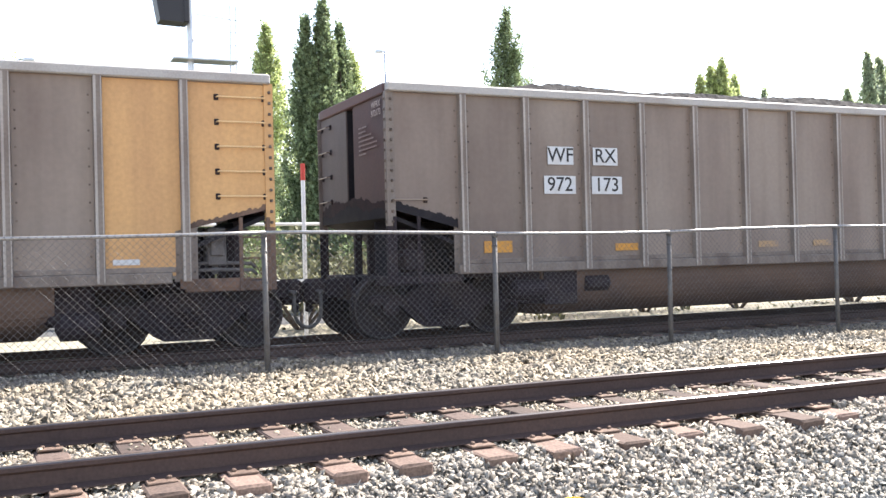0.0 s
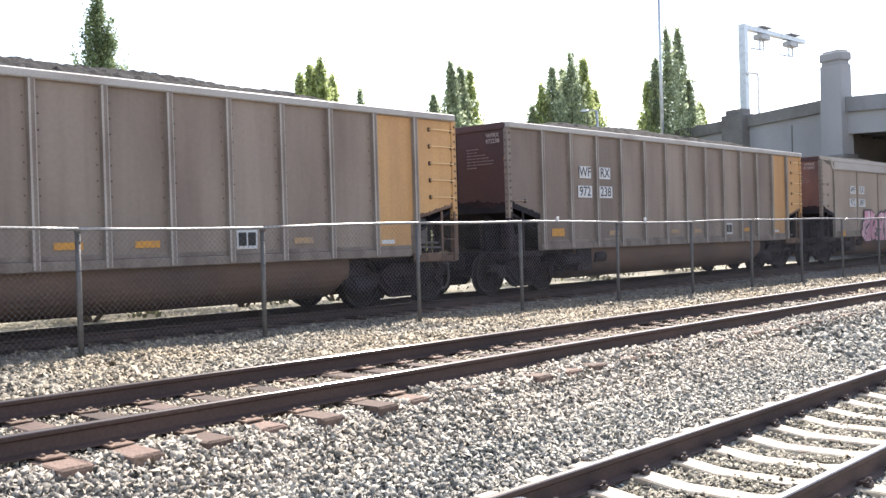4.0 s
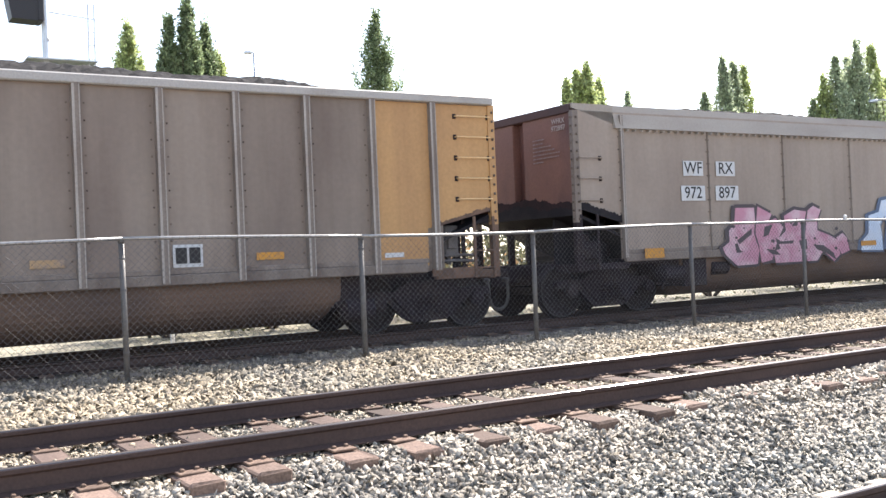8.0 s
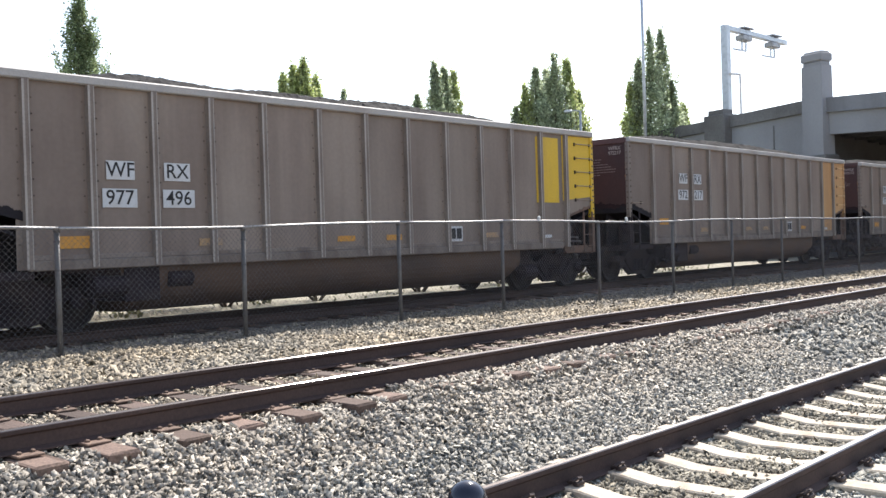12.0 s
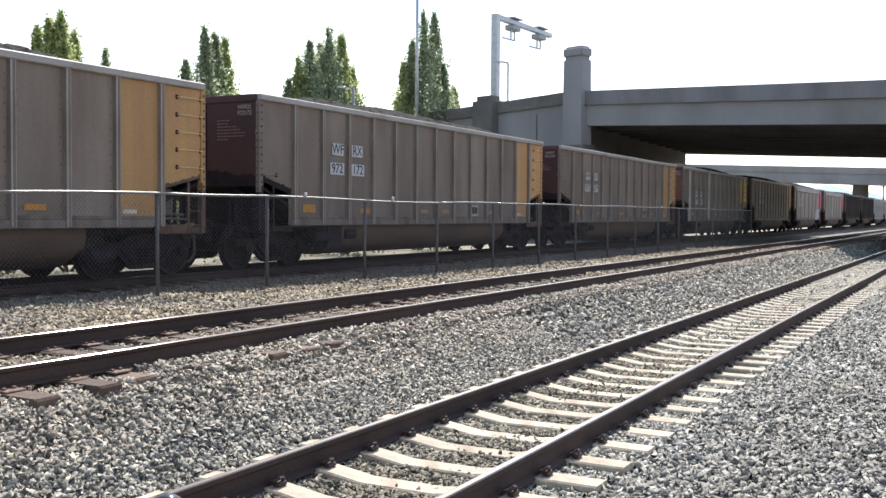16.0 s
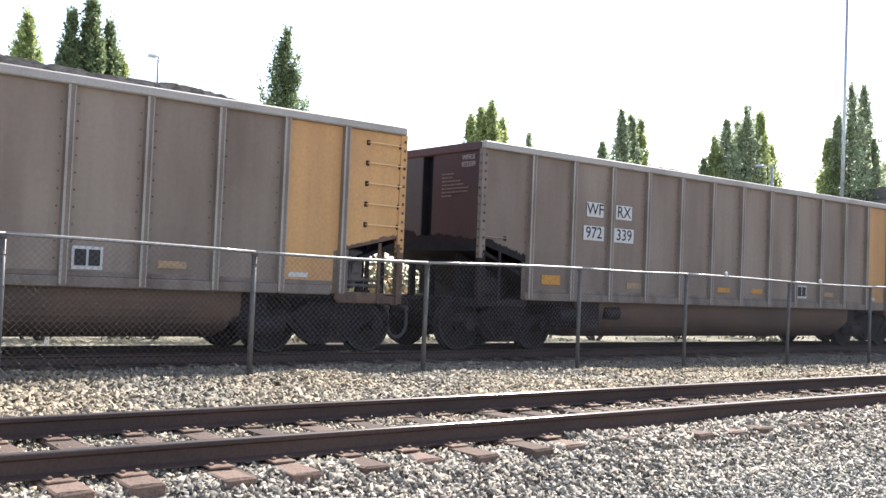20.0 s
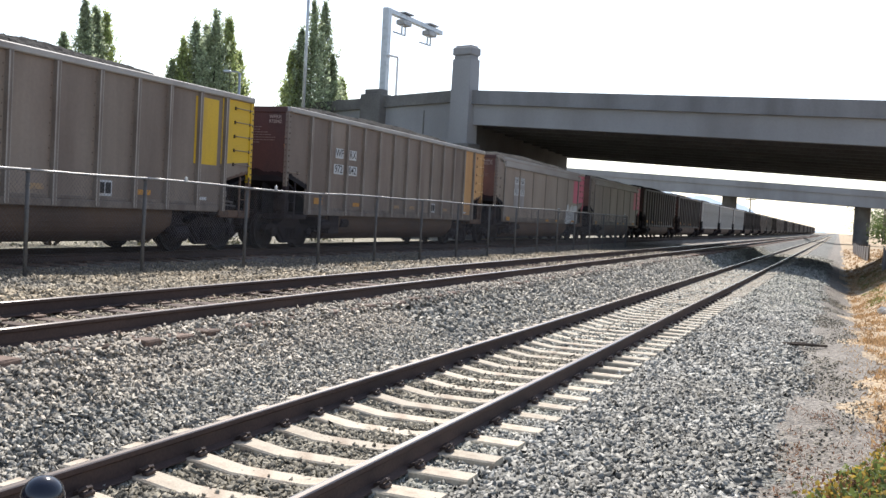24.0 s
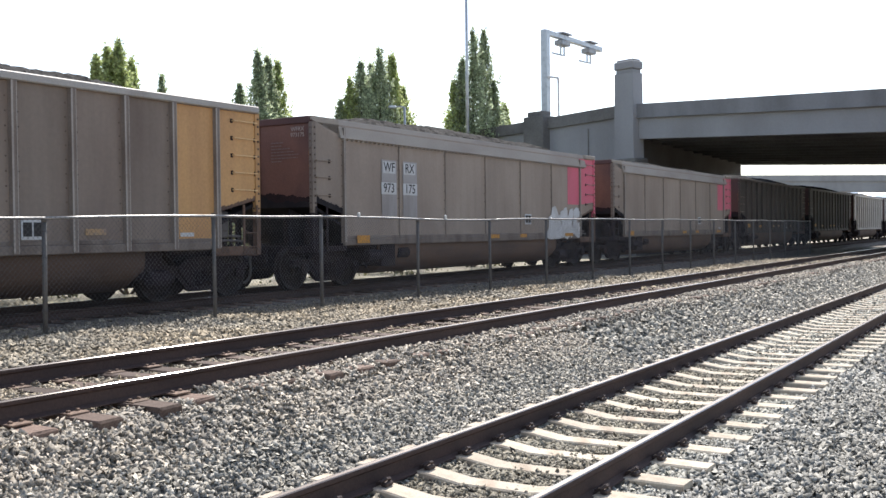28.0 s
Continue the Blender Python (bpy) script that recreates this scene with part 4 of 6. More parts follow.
def build_end(car, x, sgn, red="oxide"):
    """The end wall in its sheets, and the sooty slope sheet, sills and posts under the overhanging end."""
    def piece(name, key, build, mat, label=""):
        part(name, kept((name, key, sgn, mat), lambda: build(Shape()).mesh(name, M[mat])), car, label)
    far_red = "end_taupe" if red == "oxide" else red
    piece("end_panel", 0, lambda s: s.box(x - 0.02, x + 0.02, -1.48, -0.10, 1.75, 3.5), red, "red oxide end panel")
    piece("end_panel", 1, lambda s: s.box(x - 0.02, x + 0.02, 0.22, 1.48, 1.75, 3.5), far_red, "dull taupe end panel" if far_red == "end_taupe" else "red oxide end panel")
    # On oxide ends the recess sheets are near-black, darker than the panels.
    piece("end_recess", 0, lambda s: s.box(*span(x + sgn * 0.13, x + sgn * 0.17), -0.12, 0.24, 1.75, 3.5), "soot_fill" if red == "oxide" else red, "dark recessed middle sheet")
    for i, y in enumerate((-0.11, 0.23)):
        piece("recess_cheek", i, lambda s: s.box(*span(x, x + sgn * 0.16), y - 0.02, y + 0.02, 1.75, 3.5), "soot_fill" if red == "oxide" else red)
    piece("slope_sheet", 0, lambda s: s.prism([(x, 1.80), (x + sgn * 2.1, 0.95), (x + sgn * 2.1, 0.90), (x, 1.74)], -1.44, 1.44, "y"), "soot_fill", "sooty slope sheet")
    piece("centre_sill", 0, lambda s: s.box(*span(x, x + sgn * 2.2), -0.35, 0.35, 0.62, 0.92, 0.02), "under")
    piece("end_sill", 0, lambda s: s.box(*span(x, x + sgn * 0.12), -1.5, 1.5, 0.78, 0.92, 0.01), "rust" if sgn < 0 else "under")
    for i, y in enumerate((-1.0, -0.4, 0.4, 1.0)):
        piece("stanchion", i, lambda s: s.box(*span(x + sgn * 0.35, x + sgn * 0.47), y - 0.05, y + 0.05, 0.9, 1.62, 0.01), "under")
    for i, y in enumerate((-1.45, 1.45)):
        piece("platform_edge", i, lambda s: s.box(*span(x + sgn * 0.1, x + sgn * 1.1), y - 0.05, y + 0.05, 0.80, 0.92, 0.01), "rust" if sgn < 0 else "under")
    if sgn > 0:
        # Added dark sheet that fills the see-through gap under the front end.
        piece("brake_panel", 0, lambda s: s.box(x + 0.02, x + 1.2, -0.82, -0.78, 0.90, 1.70, 0.01).box(x + 0.5, x + 0.9, -0.90, -0.82, 1.05, 1.4, 0.02), "soot_fill", "added dark sheet closing the gap behind the brake gear")
    piece("body_bolster", 0, lambda s: s.box(*span(x + sgn * 1.2, x + sgn * 2.2), -1.35, 1.35, 0.86, 0.97, 0.01), "under")
    if sgn > 0:
        piece("air_reservoir", 0, lambda s: s.lathe([(0.05, -0.42), (0.19, -0.36), (0.2, 0.0), (0.19, 0.36), (0.05, 0.42)], (x + 0.95, -0.6, 1.12), "x", 14), "under", "dark air reservoir")
        piece("brake_valve", 0, lambda s: s.box(x + 0.3, x + 0.62, -1.25, -0.95, 0.98, 1.3, 0.03).lathe([(0.08, 0), (0.08, 0.12)], (x + 0.45, -1.1, 1.3), "z", 10), "under", "dark brake valve")


def end_soot_mesh(seed, mat="soot_fill", rise=0.0):
    """Soot along the foot of an end wall, ragged above."""
    rng, n, drift = random.Random(seed), 110, 0.0
    high = []
    for k in range(n + 1):
        y = -1.47 + 2.94 * k / n
        drift = 0.86 * drift + rng.uniform(-0.022, 0.022)
        high.append((y, 1.82 + rise + 0.13 * math.exp(-((y - 0.3) / 0.8) ** 2) + drift + rng.uniform(0, 0.02) + 0.03 * math.sin(y * 5.1 + seed)))
    return Shape().prism([(-1.47, 1.74)] + high + [(1.47, 1.74)], -0.0015, 0.0015, "x").mesh("soot_smear", M[mat])


def corner_mesh(mat):
    s = Shape().prism([(-0.05, 0.0), (0.07, 0.0), (0.07, 0.012), (-0.038, 0.012), (-0.038, 0.09), (-0.05, 0.09)], 1.62, 3.5, "z")
    for i in range(13):
        s.box(0.0, 0.04, -0.02, 0.0, 1.66 + 0.142 * i, 1.70 + 0.142 * i, 0.008, 1)
        s.box(-0.068, -0.05, 0.03, 0.066, 1.66 + 0.142 * i, 1.70 + 0.142 * i, 0.006, 1)
    return s.mesh("corner_post", mat, M["bolt"])


# Lower length of the corner post, in its own darker colour.
def leg_mesh(mat):
    return Shape().prism([(-0.05, 0.0), (0.07, 0.0), (0.07, 0.012), (-0.038, 0.012), (-0.038, 0.09), (-0.05, 0.09)], 0.8, 1.618, "z").mesh("corner_leg", mat)


def bar_mesh(x0, x1, mat, sag=0.0):
    s = Shape().tube([(x0, 0, 0), (x0, -0.07, 0), (x1, -0.07, sag), (x1, 0, sag)], 0.011, 6)
    for x in (x0, x1):
        s.box(x - 0.03, x + 0.03, -0.016, 0.004, -0.04, 0.04, 0.006, 1)
    return s.mesh("grab_iron", mat, M["under"])


def coupler_mesh(sgn):
    s = Shape().box(*span(0, sgn * 0.62), -0.12, 0.12, 0.62, 0.88, 0.02)
    s.box(*span(sgn * 0.50, sgn * 0.86), -0.20 if sgn < 0 else -0.08, 0.08 if sgn < 0 else 0.20, 0.52, 0.90, 0.06)
    s.box(*span(sgn * 0.10, sgn * 0.20), -0.34, 0.34, 0.56, 0.92, 0.02)
    s.box(*span(sgn * 0.70, sgn * 0.80), -0.05, 0.05, 0.40, 0.56, 0.02)
    return s.mesh("coupler", M["under"])


def hose_mesh():
    """The joined air hoses hang in a loop between two cars."""
    pts = [(0.84 + 0.20 * math.cos(a), -0.34, 0.44 + 0.24 * math.sin(a)) for a in np.linspace(math.pi, 2 * math.pi, 15)]
    pts = [(0.64, -0.30, 0.72), (0.64, -0.34, 0.58)] + pts + [(1.04, -0.34, 0.58), (1.04, -0.30, 0.72)]
    return Shape().tube(pts, 0.028, 8).box(0.60, 0.68, -0.36, -0.1, 0.66, 0.74, 0.02).box(1.00, 1.08, -0.36, -0.1, 0.66, 0.74, 0.02).mesh("air_hose", M["hose"], smooth=True)


def ladder_mesh(mat="rust"):
    s = Shape()
    for x in (0.0, 0.36):
        s.box(x - 0.025, x + 0.025, -0.02, 0.01, 0.8, 1.75, 0.005)
    for z in (0.95, 1.22, 1.49):
        s.tube([(0, -0.01, z), (0.36, -0.01, z)], 0.011, 6)
    return s.mesh("side_ladder", M[mat])


def stencil_mesh(w, h, mat, seed):
    """Stencilled marking: short bars in rows, or one patch of colour under them."""
    rng, s = random.Random(seed), Shape()
    if seed == 3:
        return s.box(-w / 2, w / 2, -0.003, 0.0, -h / 2, h / 2).mesh("stencil", mat)
    z, rows = h / 2, max(1, int(h / 0.07))
    for i in range(rows):
        x, zz = -w / 2, -h / 2 + (i + 0.5) * h / rows
        while x < w / 2 - 0.04:
            l = rng.uniform(0.03, 0.09)
            s.box(x, min(x + l, w / 2), -0.0035, 0.0, zz - h / rows * 0.33, zz + h / rows * 0.33)
            x += l + 0.025
    return s.mesh("stencil", mat)


def word_row(w):
    """A row of small stencilled words, too worn to read."""
    rng, s, x = random.Random(int(w * 1000)), Shape(), 0.0
    while x < w:
        l = min(rng.uniform(0.03, 0.11), w - x)
        s.box(x, x + l, -0.003, 0, -0.011, 0.011)
        x += l + 0.02
    return s


def plate(car, x, z, w, h, y, text, size):
    pl = part("number_plate", kept(("pl", w, h), lambda: Shape().box(-w / 2, w / 2, -0.004, 0, -h / 2, h / 2).mesh("number_plate", M["white"])), car, "white plate with black letters", pose(x, y, z))
    part("lettering", text_mesh(text, size, "black"), pl, "black letters", pose(0, -0.006, 0, 90))


def blob(points, y0, y1, mat, name="paint"):
    return Shape().prism(points, y0, y1, "y").mesh(name, mat)


BLUE_LETTERS = (
    [(7.74, 1.62), (8.07, 1.69), (8.17, 1.93), (8.47, 1.97), (8.73, 1.83), (8.81, 1.6), (8.75, 1.16), (9.05, 0.92), (8.65, 0.91), (8.26, 0.9), (8.33, 1.2), (8.38, 1.41), (8.25, 1.60), (8.10, 1.42), (8.15, 1.19), (8.16, 0.89), (7.46, 0.91), (7.51, 1.1), (7.72, 1.25)],
    [(8.98, 1.68), (9.2, 1.66), (9.19, 1.24), (9.44, 1.26), (9.56, 1.44), (9.34, 1.58), (9.39, 1.81), (9.82, 1.84), (9.87, 1.93), (10.14, 1.93), (10.12, 1.56), (10.16, 1.34), (10.03, 0.89), (9.68, 0.97), (9.06, 0.94), (8.86, 1.12)],
    [(10.25, 1.61), (10.58, 1.7), (10.74, 1.88), (11.08, 1.9), (10.96, 1.65), (10.8, 1.46), (10.86, 1.31), (11.14, 1.11), (10.70, 0.91), (10.64, 1.17), (10.56, 1.02), (10.11, 0.88), (10.10, 1.09)],
    [(11.37, 1.89), (11.64, 1.95), (12.02, 1.9), (11.98, 1.68), (11.61, 1.67), (11.55, 1.52), (11.62, 1.36), (11.81, 1.41), (12.08, 1.34), (11.98, 0.92), (11.67, 0.92), (11.20, 1.13), (11.23, 1.3), (11.32, 1.53)],
    [(12.10, 1.82), (12.42, 1.84), (12.44, 1.53), (12.58, 1.49), (12.98, 1.45), (12.91, 1.37), (12.62, 1.32), (12.58, 1.2), (12.9, 1.17), (12.83, 1.06), (12.27, 1.05), (12.14, 0.9), (12.04, 0.92), (12.14, 1.3)])
PINK_LETTERS = (
    [(3.8, 1.82), (4.31, 1.82), (4.32, 1.59), (4.28, 1.32), (4.41, 1.0), (4.34, 0.75), (3.79, 0.74), (3.49, 0.95), (3.42, 1.09), (3.61, 1.19), (3.6, 1.39), (3.75, 1.52)],
    [(4.41, 1.84), (4.8, 1.69), (4.7, 1.56), (4.91, 1.61), (5.12, 1.43), (4.95, 1.2), (4.88, 1.07), (4.75, 0.81), (4.46, 0.77), (4.4, 1.13), (4.32, 1.32), (4.36, 1.59)],
    [(5.15, 1.65), (5.46, 1.77), (5.81, 1.73), (5.73, 1.46), (5.62, 1.27), (5.66, 0.99), (5.71, 0.75), (4.86, 0.75), (4.81, 0.98), (5.02, 1.02), (4.92, 1.19), (5.19, 1.36)],
    [(5.86, 1.75), (6.03, 1.84), (6.26, 1.76), (6.14, 1.55), (6.13, 1.35), (6.51, 1.24), (6.71, 1.16), (6.82, 0.85), (6.61, 0.72), (6.29, 0.94), (6.09, 0.75), (5.79, 0.75), (5.73, 1.08), (5.79, 1.46)],
    [(6.71, 1.19), (6.92, 1.28), (7.05, 1.17), (7.12, 0.92), (6.86, 0.85), (6.74, 1.04)])
PINK_STROKES = (
    [[(3.8, 1.21), (4.22, 1.43), (4.21, 1.32), (3.87, 1.14)], [(3.74, 1.15), (3.81, 1.16), (3.89, 1.02), (3.97, 0.99), (3.78, 0.98)]],
    [[(4.58, 1.45), (4.81, 1.5), (4.68, 1.29), (4.54, 1.26)], [(4.6, 1.03), (4.87, 1.0), (5.01, 0.9), (4.75, 0.92)]],
    [[(5.36, 1.45), (5.51, 1.6), (5.56, 1.56), (5.53, 1.45)], [(4.87, 1.24), (5.03, 1.16), (5.41, 1.17), (5.38, 1.11), (4.92, 1.11)]],
    [[(5.56, 1.16), (5.79, 1.19), (5.8, 0.98), (5.62, 0.99)], [(5.98, 1.07), (6.3, 1.05), (6.6, 0.89), (6.69, 0.74), (6.38, 0.89), (6.1, 0.97)]],
    [])


def sprayed(car, letters, fill, edge, y, label, seed, strokes=()):
    """Big sprayed letters: fat bent strokes with a darker shadow behind and small flecks on them."""
    rng = random.Random(seed)
    for nth, pts in enumerate(letters):
        cx, cz = sum(p[0] for p in pts) / len(pts), sum(p[1] for p in pts) / len(pts)
        back = Shape()
        for i, (dx, dz, g) in enumerate(((-0.09, 0.02, 1.04), (0.035, -0.03, 1.03), (-0.02, 0.05, 1.03))):
            back.prism([(cx + (a - cx) * g + dx, cz + (b - cz) * g + dz) for a, b in pts], y - 0.003 - 0.0005 * i, y - 0.001 - 0.0005 * i, "y")
        part("spray_edge", back.mesh("spray_edge", edge), car, "dark outline of a sprayed letter")
        letter = part("spray_letter", blob(pts, y - 0.008, y - 0.005, fill), car, label)
        for q in strokes[nth] if strokes else ():
            part("spray_line", blob(q, y - 0.0105, y - 0.0085, edge), letter, "dark inner stroke")
        for _ in range(3):
            x, z, r = cx + rng.uniform(-0.28, 0.28), cz + rng.uniform(-0.3, 0.3), rng.uniform(0.015, 0.04)
            part("spray_fleck", blob([(x + r * math.cos(a) * 1.6, z + r * math.sin(a)) for a in (0.2, 1.5, 2.6, 3.7, 5.1)], y - 0.0105, y - 0.0085, edge), letter)


def soot_mesh(x0, x1, z0, z1, seed):
    """A ragged sooty smear along the slanting lower edge of an end bay."""
    rng, n, drift = random.Random(seed), 60, 0.0
    low = [(x0 + (x1 - x0) * k / n, z0 + (z1 - z0) * k / n - 0.02) for k in range(n + 1)]
    high = []
    for a, b in low:
        drift = 0.85 * drift + rng.uniform(-0.014, 0.014)
        high.append((a, b + (0.10 if x0 < 5 else 0.035) + abs(drift) + rng.uniform(0.0, 0.022)))
    return Shape().prism(low + high[::-1], -0.0015, 0.0015, "y").mesh("soot_smear", M["soot_fill" if x0 < 5 else "rust"])


def flake_mesh(seed):
    rng, n = random.Random(seed), 16
    left = [(-0.03 - rng.uniform(0, 0.05) * math.sin(math.pi * k / n), 1.05 * k / n) for k in range(n + 1)]
    return Shape().prism(left + [(0.0, 1.05), (0.0, 0.0)], -0.0015, 0.0015, "y").mesh("rust_streak", M["rust_bright"])


def build_car(k, style, number="", near=True, spray=""):
    """style: ribbed, ribbed_yellow, smooth, dark, pale."""
    names = {"ribbed": "taupe ribbed coal gondola with orange end panel and heaped load", "ribbed_yellow": "taupe ribbed coal gondola with yellow end panel and heaped load",
             "smooth": "taupe smooth-sided coal gondola with a pink end panel", "dark": "dark ribbed coal gondola loaded with coal", "pale": "pale grey ribbed coal gondola loaded with coal"}
    label = names[style]
    if spray:
        label = {"two": "smooth coal gondola with pink and pale blue sprayed letters", "white": "smooth coal gondola with white sprayed letters by its pink end"}[spray]
    car = thing("coal_car", label, "railway car", pose(5.05 + PITCH * k, CAR_Y, RAIL_Z), "coal train")
    skin = {"ribbed": "taupe", "ribbed_yellow": "taupe", "smooth": "beige", "dark": "dark_tone", "pale": "pale_rib"}[style]
    trim = {"dark": "dark_tone", "pale": "pale_rib"}.get(style, "rib")
    accent = {"ribbed": "orange", "ribbed_yellow": "yellow", "smooth": "pink"}.get(style)
    smooth = style == "smooth"
    for sgn in ((-1, 1) if near else (-1,)):
        y = sgn * (HALF - 0.075)
        turn = pose(0, 0, 0) if sgn < 0 else pose(BODY, 0, 0, 0, 0, 180)
        if near and sgn < 0:
            cuts = (1.05, 3.16, 5.22, 7.28, 9.34, 11.4, 13.5) if smooth else RIBS_YELLOW if style == "ribbed_yellow" else RIBS
            for a, b in zip((0.03,) + tuple(cuts), tuple(cuts) + (BODY - 0.03,)):
                part("side_panel", kept(("bay", skin, a, b), lambda: sheet(bay_outline(a, b), -(HALF - 0.07), 0.02, M[skin])), car, "", turn)
        else:
            part("side_panel", kept(("side", skin, smooth), lambda: sheet(SIDE, -(HALF - 0.07), 0.02, M[skin])), car, "", turn)
        part("side_sill", kept(("sill", trim, smooth), lambda: Shape().box(1.05, 13.4, -HALF + (0.035 if smooth else 0), -HALF + 0.1, 0.92, 1.06, 0.012).mesh("side_sill", M[trim])), car, "", turn)
        if smooth:
            top = [(-HALF - 0.005, 3.22), (-HALF + 0.10, 3.62), (-HALF + 0.17, 3.62), (-HALF + 0.08, 3.22)]
            part("top_chord", kept("curb", lambda: rivet_row(Shape().prism(top, 0.9, BODY - 0.75, "x"), 1.0, BODY - 0.85, -HALF - 0.005, 3.19, 0.17).mesh("top_chord", M["curb"])), car, "pale sloping top plate", turn)
            part("end_chord", kept("curb_end", lambda: Shape().prism([(0.0, 3.54), (0.0, 3.62), (0.9, 3.62), (0.9, 3.3)], -HALF + 0.06, -HALF + 0.16, "y").box(BODY - 0.8, BODY, -HALF, -HALF + 0.14, 3.5, 3.62, 0.012).mesh("end_chord", M["curb"])), car, "", turn)
            for x in (1.05, 3.16, 5.22, 7.28, 9.34, 11.4, 13.5):
                w = 0.09 if x in (1.05, 13.5) else 0.03
                part("rib", kept(("thin", w), lambda: hat_rib(0.98, 3.24 if w < 0.05 else 3.45, w, 0.05 if w < 0.05 else 0.075, 0.03).mesh("rib", M["rib"], M["bolt"], M["worn_edge"])), car, "", turn @ pose(x, -(HALF - 0.08), 0))
        else:
            part("top_chord", kept(("chord", trim), lambda: Shape().box(0, BODY, -HALF - 0.02, -HALF + 0.12, 3.49, 3.62, 0.018).mesh("top_chord", M["chord"] if trim == "rib" else M[trim])), car, "pale steel top chord", turn)
            for i, x in enumerate(RIBS_YELLOW if style == "ribbed_yellow" else RIBS):
                mat = "pale_rib" if number.endswith("554") and i in (0, 4) and sgn < 0 else trim
                part("rib", kept(("rib", mat), lambda: hat_rib(0.94, 3.5).mesh("rib", M[mat], M["bolt"], M["worn_edge"] if mat == "rib" else M[mat])), car, "whitened rib" if mat == "pale_rib" and style != "pale" else "", turn @ pose(x, -(HALF - 0.08), 0))
        part("load_line", kept(("line", trim), lambda: Shape().box(1.1, 13.45, -HALF + 0.045, -HALF + 0.075, 1.06, 1.13, 0.008).mesh("load_line", M[trim])), car, "", turn)
        for x in (0.03, BODY - 0.03):
            tone = accent if accent and sgn < 0 and x > 5 else trim
            part("corner_post", kept(("corner", tone), lambda: corner_mesh(M[tone])), car, "", turn @ pose(x, -HALF + 0.035, 0))
            leg = "rust" if tone == accent else "under"
            part("corner_leg", kept(("leg", leg), lambda: leg_mesh(M[leg])), car, "rusty corner leg" if leg == "rust" else "darker corner leg", turn @ pose(x, -HALF + 0.035, 0))
    if accent and near:
        x0 = 12.54 if style == "ribbed" else 12.43
        if style == "ribbed":
            poly = [(x0, 1.02), (13.45, 1.02), (13.45, 1.58), (14.66, 1.87), (14.66, 3.48), (x0, 3.48)]
        elif style == "ribbed_yellow":
            poly = [(x0 + 0.07, 1.95), (13.35, 1.95), (13.35, 3.40), (x0 + 0.07, 3.40)]
        else:
            poly = [(x0 + 0.17, 2.0), (13.5, 2.0), (13.5, 3.2), (x0 + 0.17, 3.2)]
        part("painted_panel", kept(("panel", style), lambda: sheet(poly, -(HALF - 0.057), 0.004, M[accent])), car, accent + " painted panel")
        if style != "ribbed":
            part("painted_panel", kept(("panel2", style), lambda: sheet([(13.5, 2.0), (14.66, 2.1), (14.66, 3.48), (13.5, 3.48)], -(HALF - 0.057), 0.004, M[accent])), car, accent + " painted end bay")
        part("end_step", kept(("estep", accent), lambda: sheet([(13.5, 0.85), (14.4, 0.85), (14.4, 0.97), (13.5, 0.97)], -(HALF - 0.05), 0.03, M["rust"])), car)
    for x, sgn in ((0.03, 1), (BODY - 0.03, -1)):
        build_end(car, x, sgn, "oxide_light" if smooth or k == 8 else "oxide")
        part("end_chord", kept(("echord", sgn), lambda: Shape().box(*span(x - sgn * 0.06, x + sgn * 0.22), -HALF + 0.1, HALF - 0.1, 3.47, 3.62, 0.015).mesh("end_chord", M["oxide"])), car)
        part("coupler", kept(("coup", sgn), lambda: coupler_mesh(-sgn)), car, "", pose(x, 0, 0))
        if near and sgn < 0:
            part("air_hose", kept("hose", hose_mesh), car, "looped black rubber air hose", pose(x, 0, 0))
    part("coal_load", kept(("coal", k % 4 if near else 0), lambda: coal_mesh(k % 4)), car, "heap of black coal")
    part("tub", kept("tub", tub_mesh), car, "dusty rounded belly")
    part("brake_rigging", kept("rigging", rigging_mesh), car, "grimy brake levers and cylinder ahead of the belly, with a shade panel")
    part("brake_beam", kept("beam", beam_mesh), car, "grimy brake gear behind the belly")
    axles = build_truck(car, 1.04) + build_truck(car, 13.66)
    if not near:
        return car, []
    yb = -(HALF - 0.058)
    for z in (2.02, 2.34, 2.66, 2.98, 3.30):
        part("grab_iron", kept(("bar", accent), lambda: bar_mesh(0, 0.62, M["gold_bar"] if accent == "orange" else M["grab"])), car, "", pose(BODY - 0.70, yb, z))
    for z in ((1.98,) if style == "ribbed" else (1.98, 2.35, 2.7)):
        part("grab_iron", kept("barl", lambda: bar_mesh(0, 0.5, M["grab"])), car, "", pose(0.06, yb, z))
    for z in (2.1, 2.5, 2.9, 3.3):
        part("end_rung", kept("rung", lambda: bar_mesh(0, 0.42, M["grab"])), car, "", pose(0.0, 1.38, z, 0, 0, -90))
    part("side_ladder", kept("ladder", ladder_mesh), car, "", pose(BODY - 0.42, -HALF + 0.04, 0))
    part("side_ladder", kept("ladder_dark", lambda: ladder_mesh("under")), car, "", pose(0.08, -HALF + 0.04, 0))
    part("control_valve", kept("valve", lambda: Shape().box(-0.13, 0.13, -0.13, 0.13, -0.25, 0.25, 0.02).box(-0.09, 0.09, -0.17, -0.13, -0.12, 0.16, 0.012).box(-0.03, 0.03, -0.05, 0.05, -0.36, -0.25).mesh("control_valve", M["gear"])), car, "grey brake control valve", pose(14.02, -1.12, 1.38))
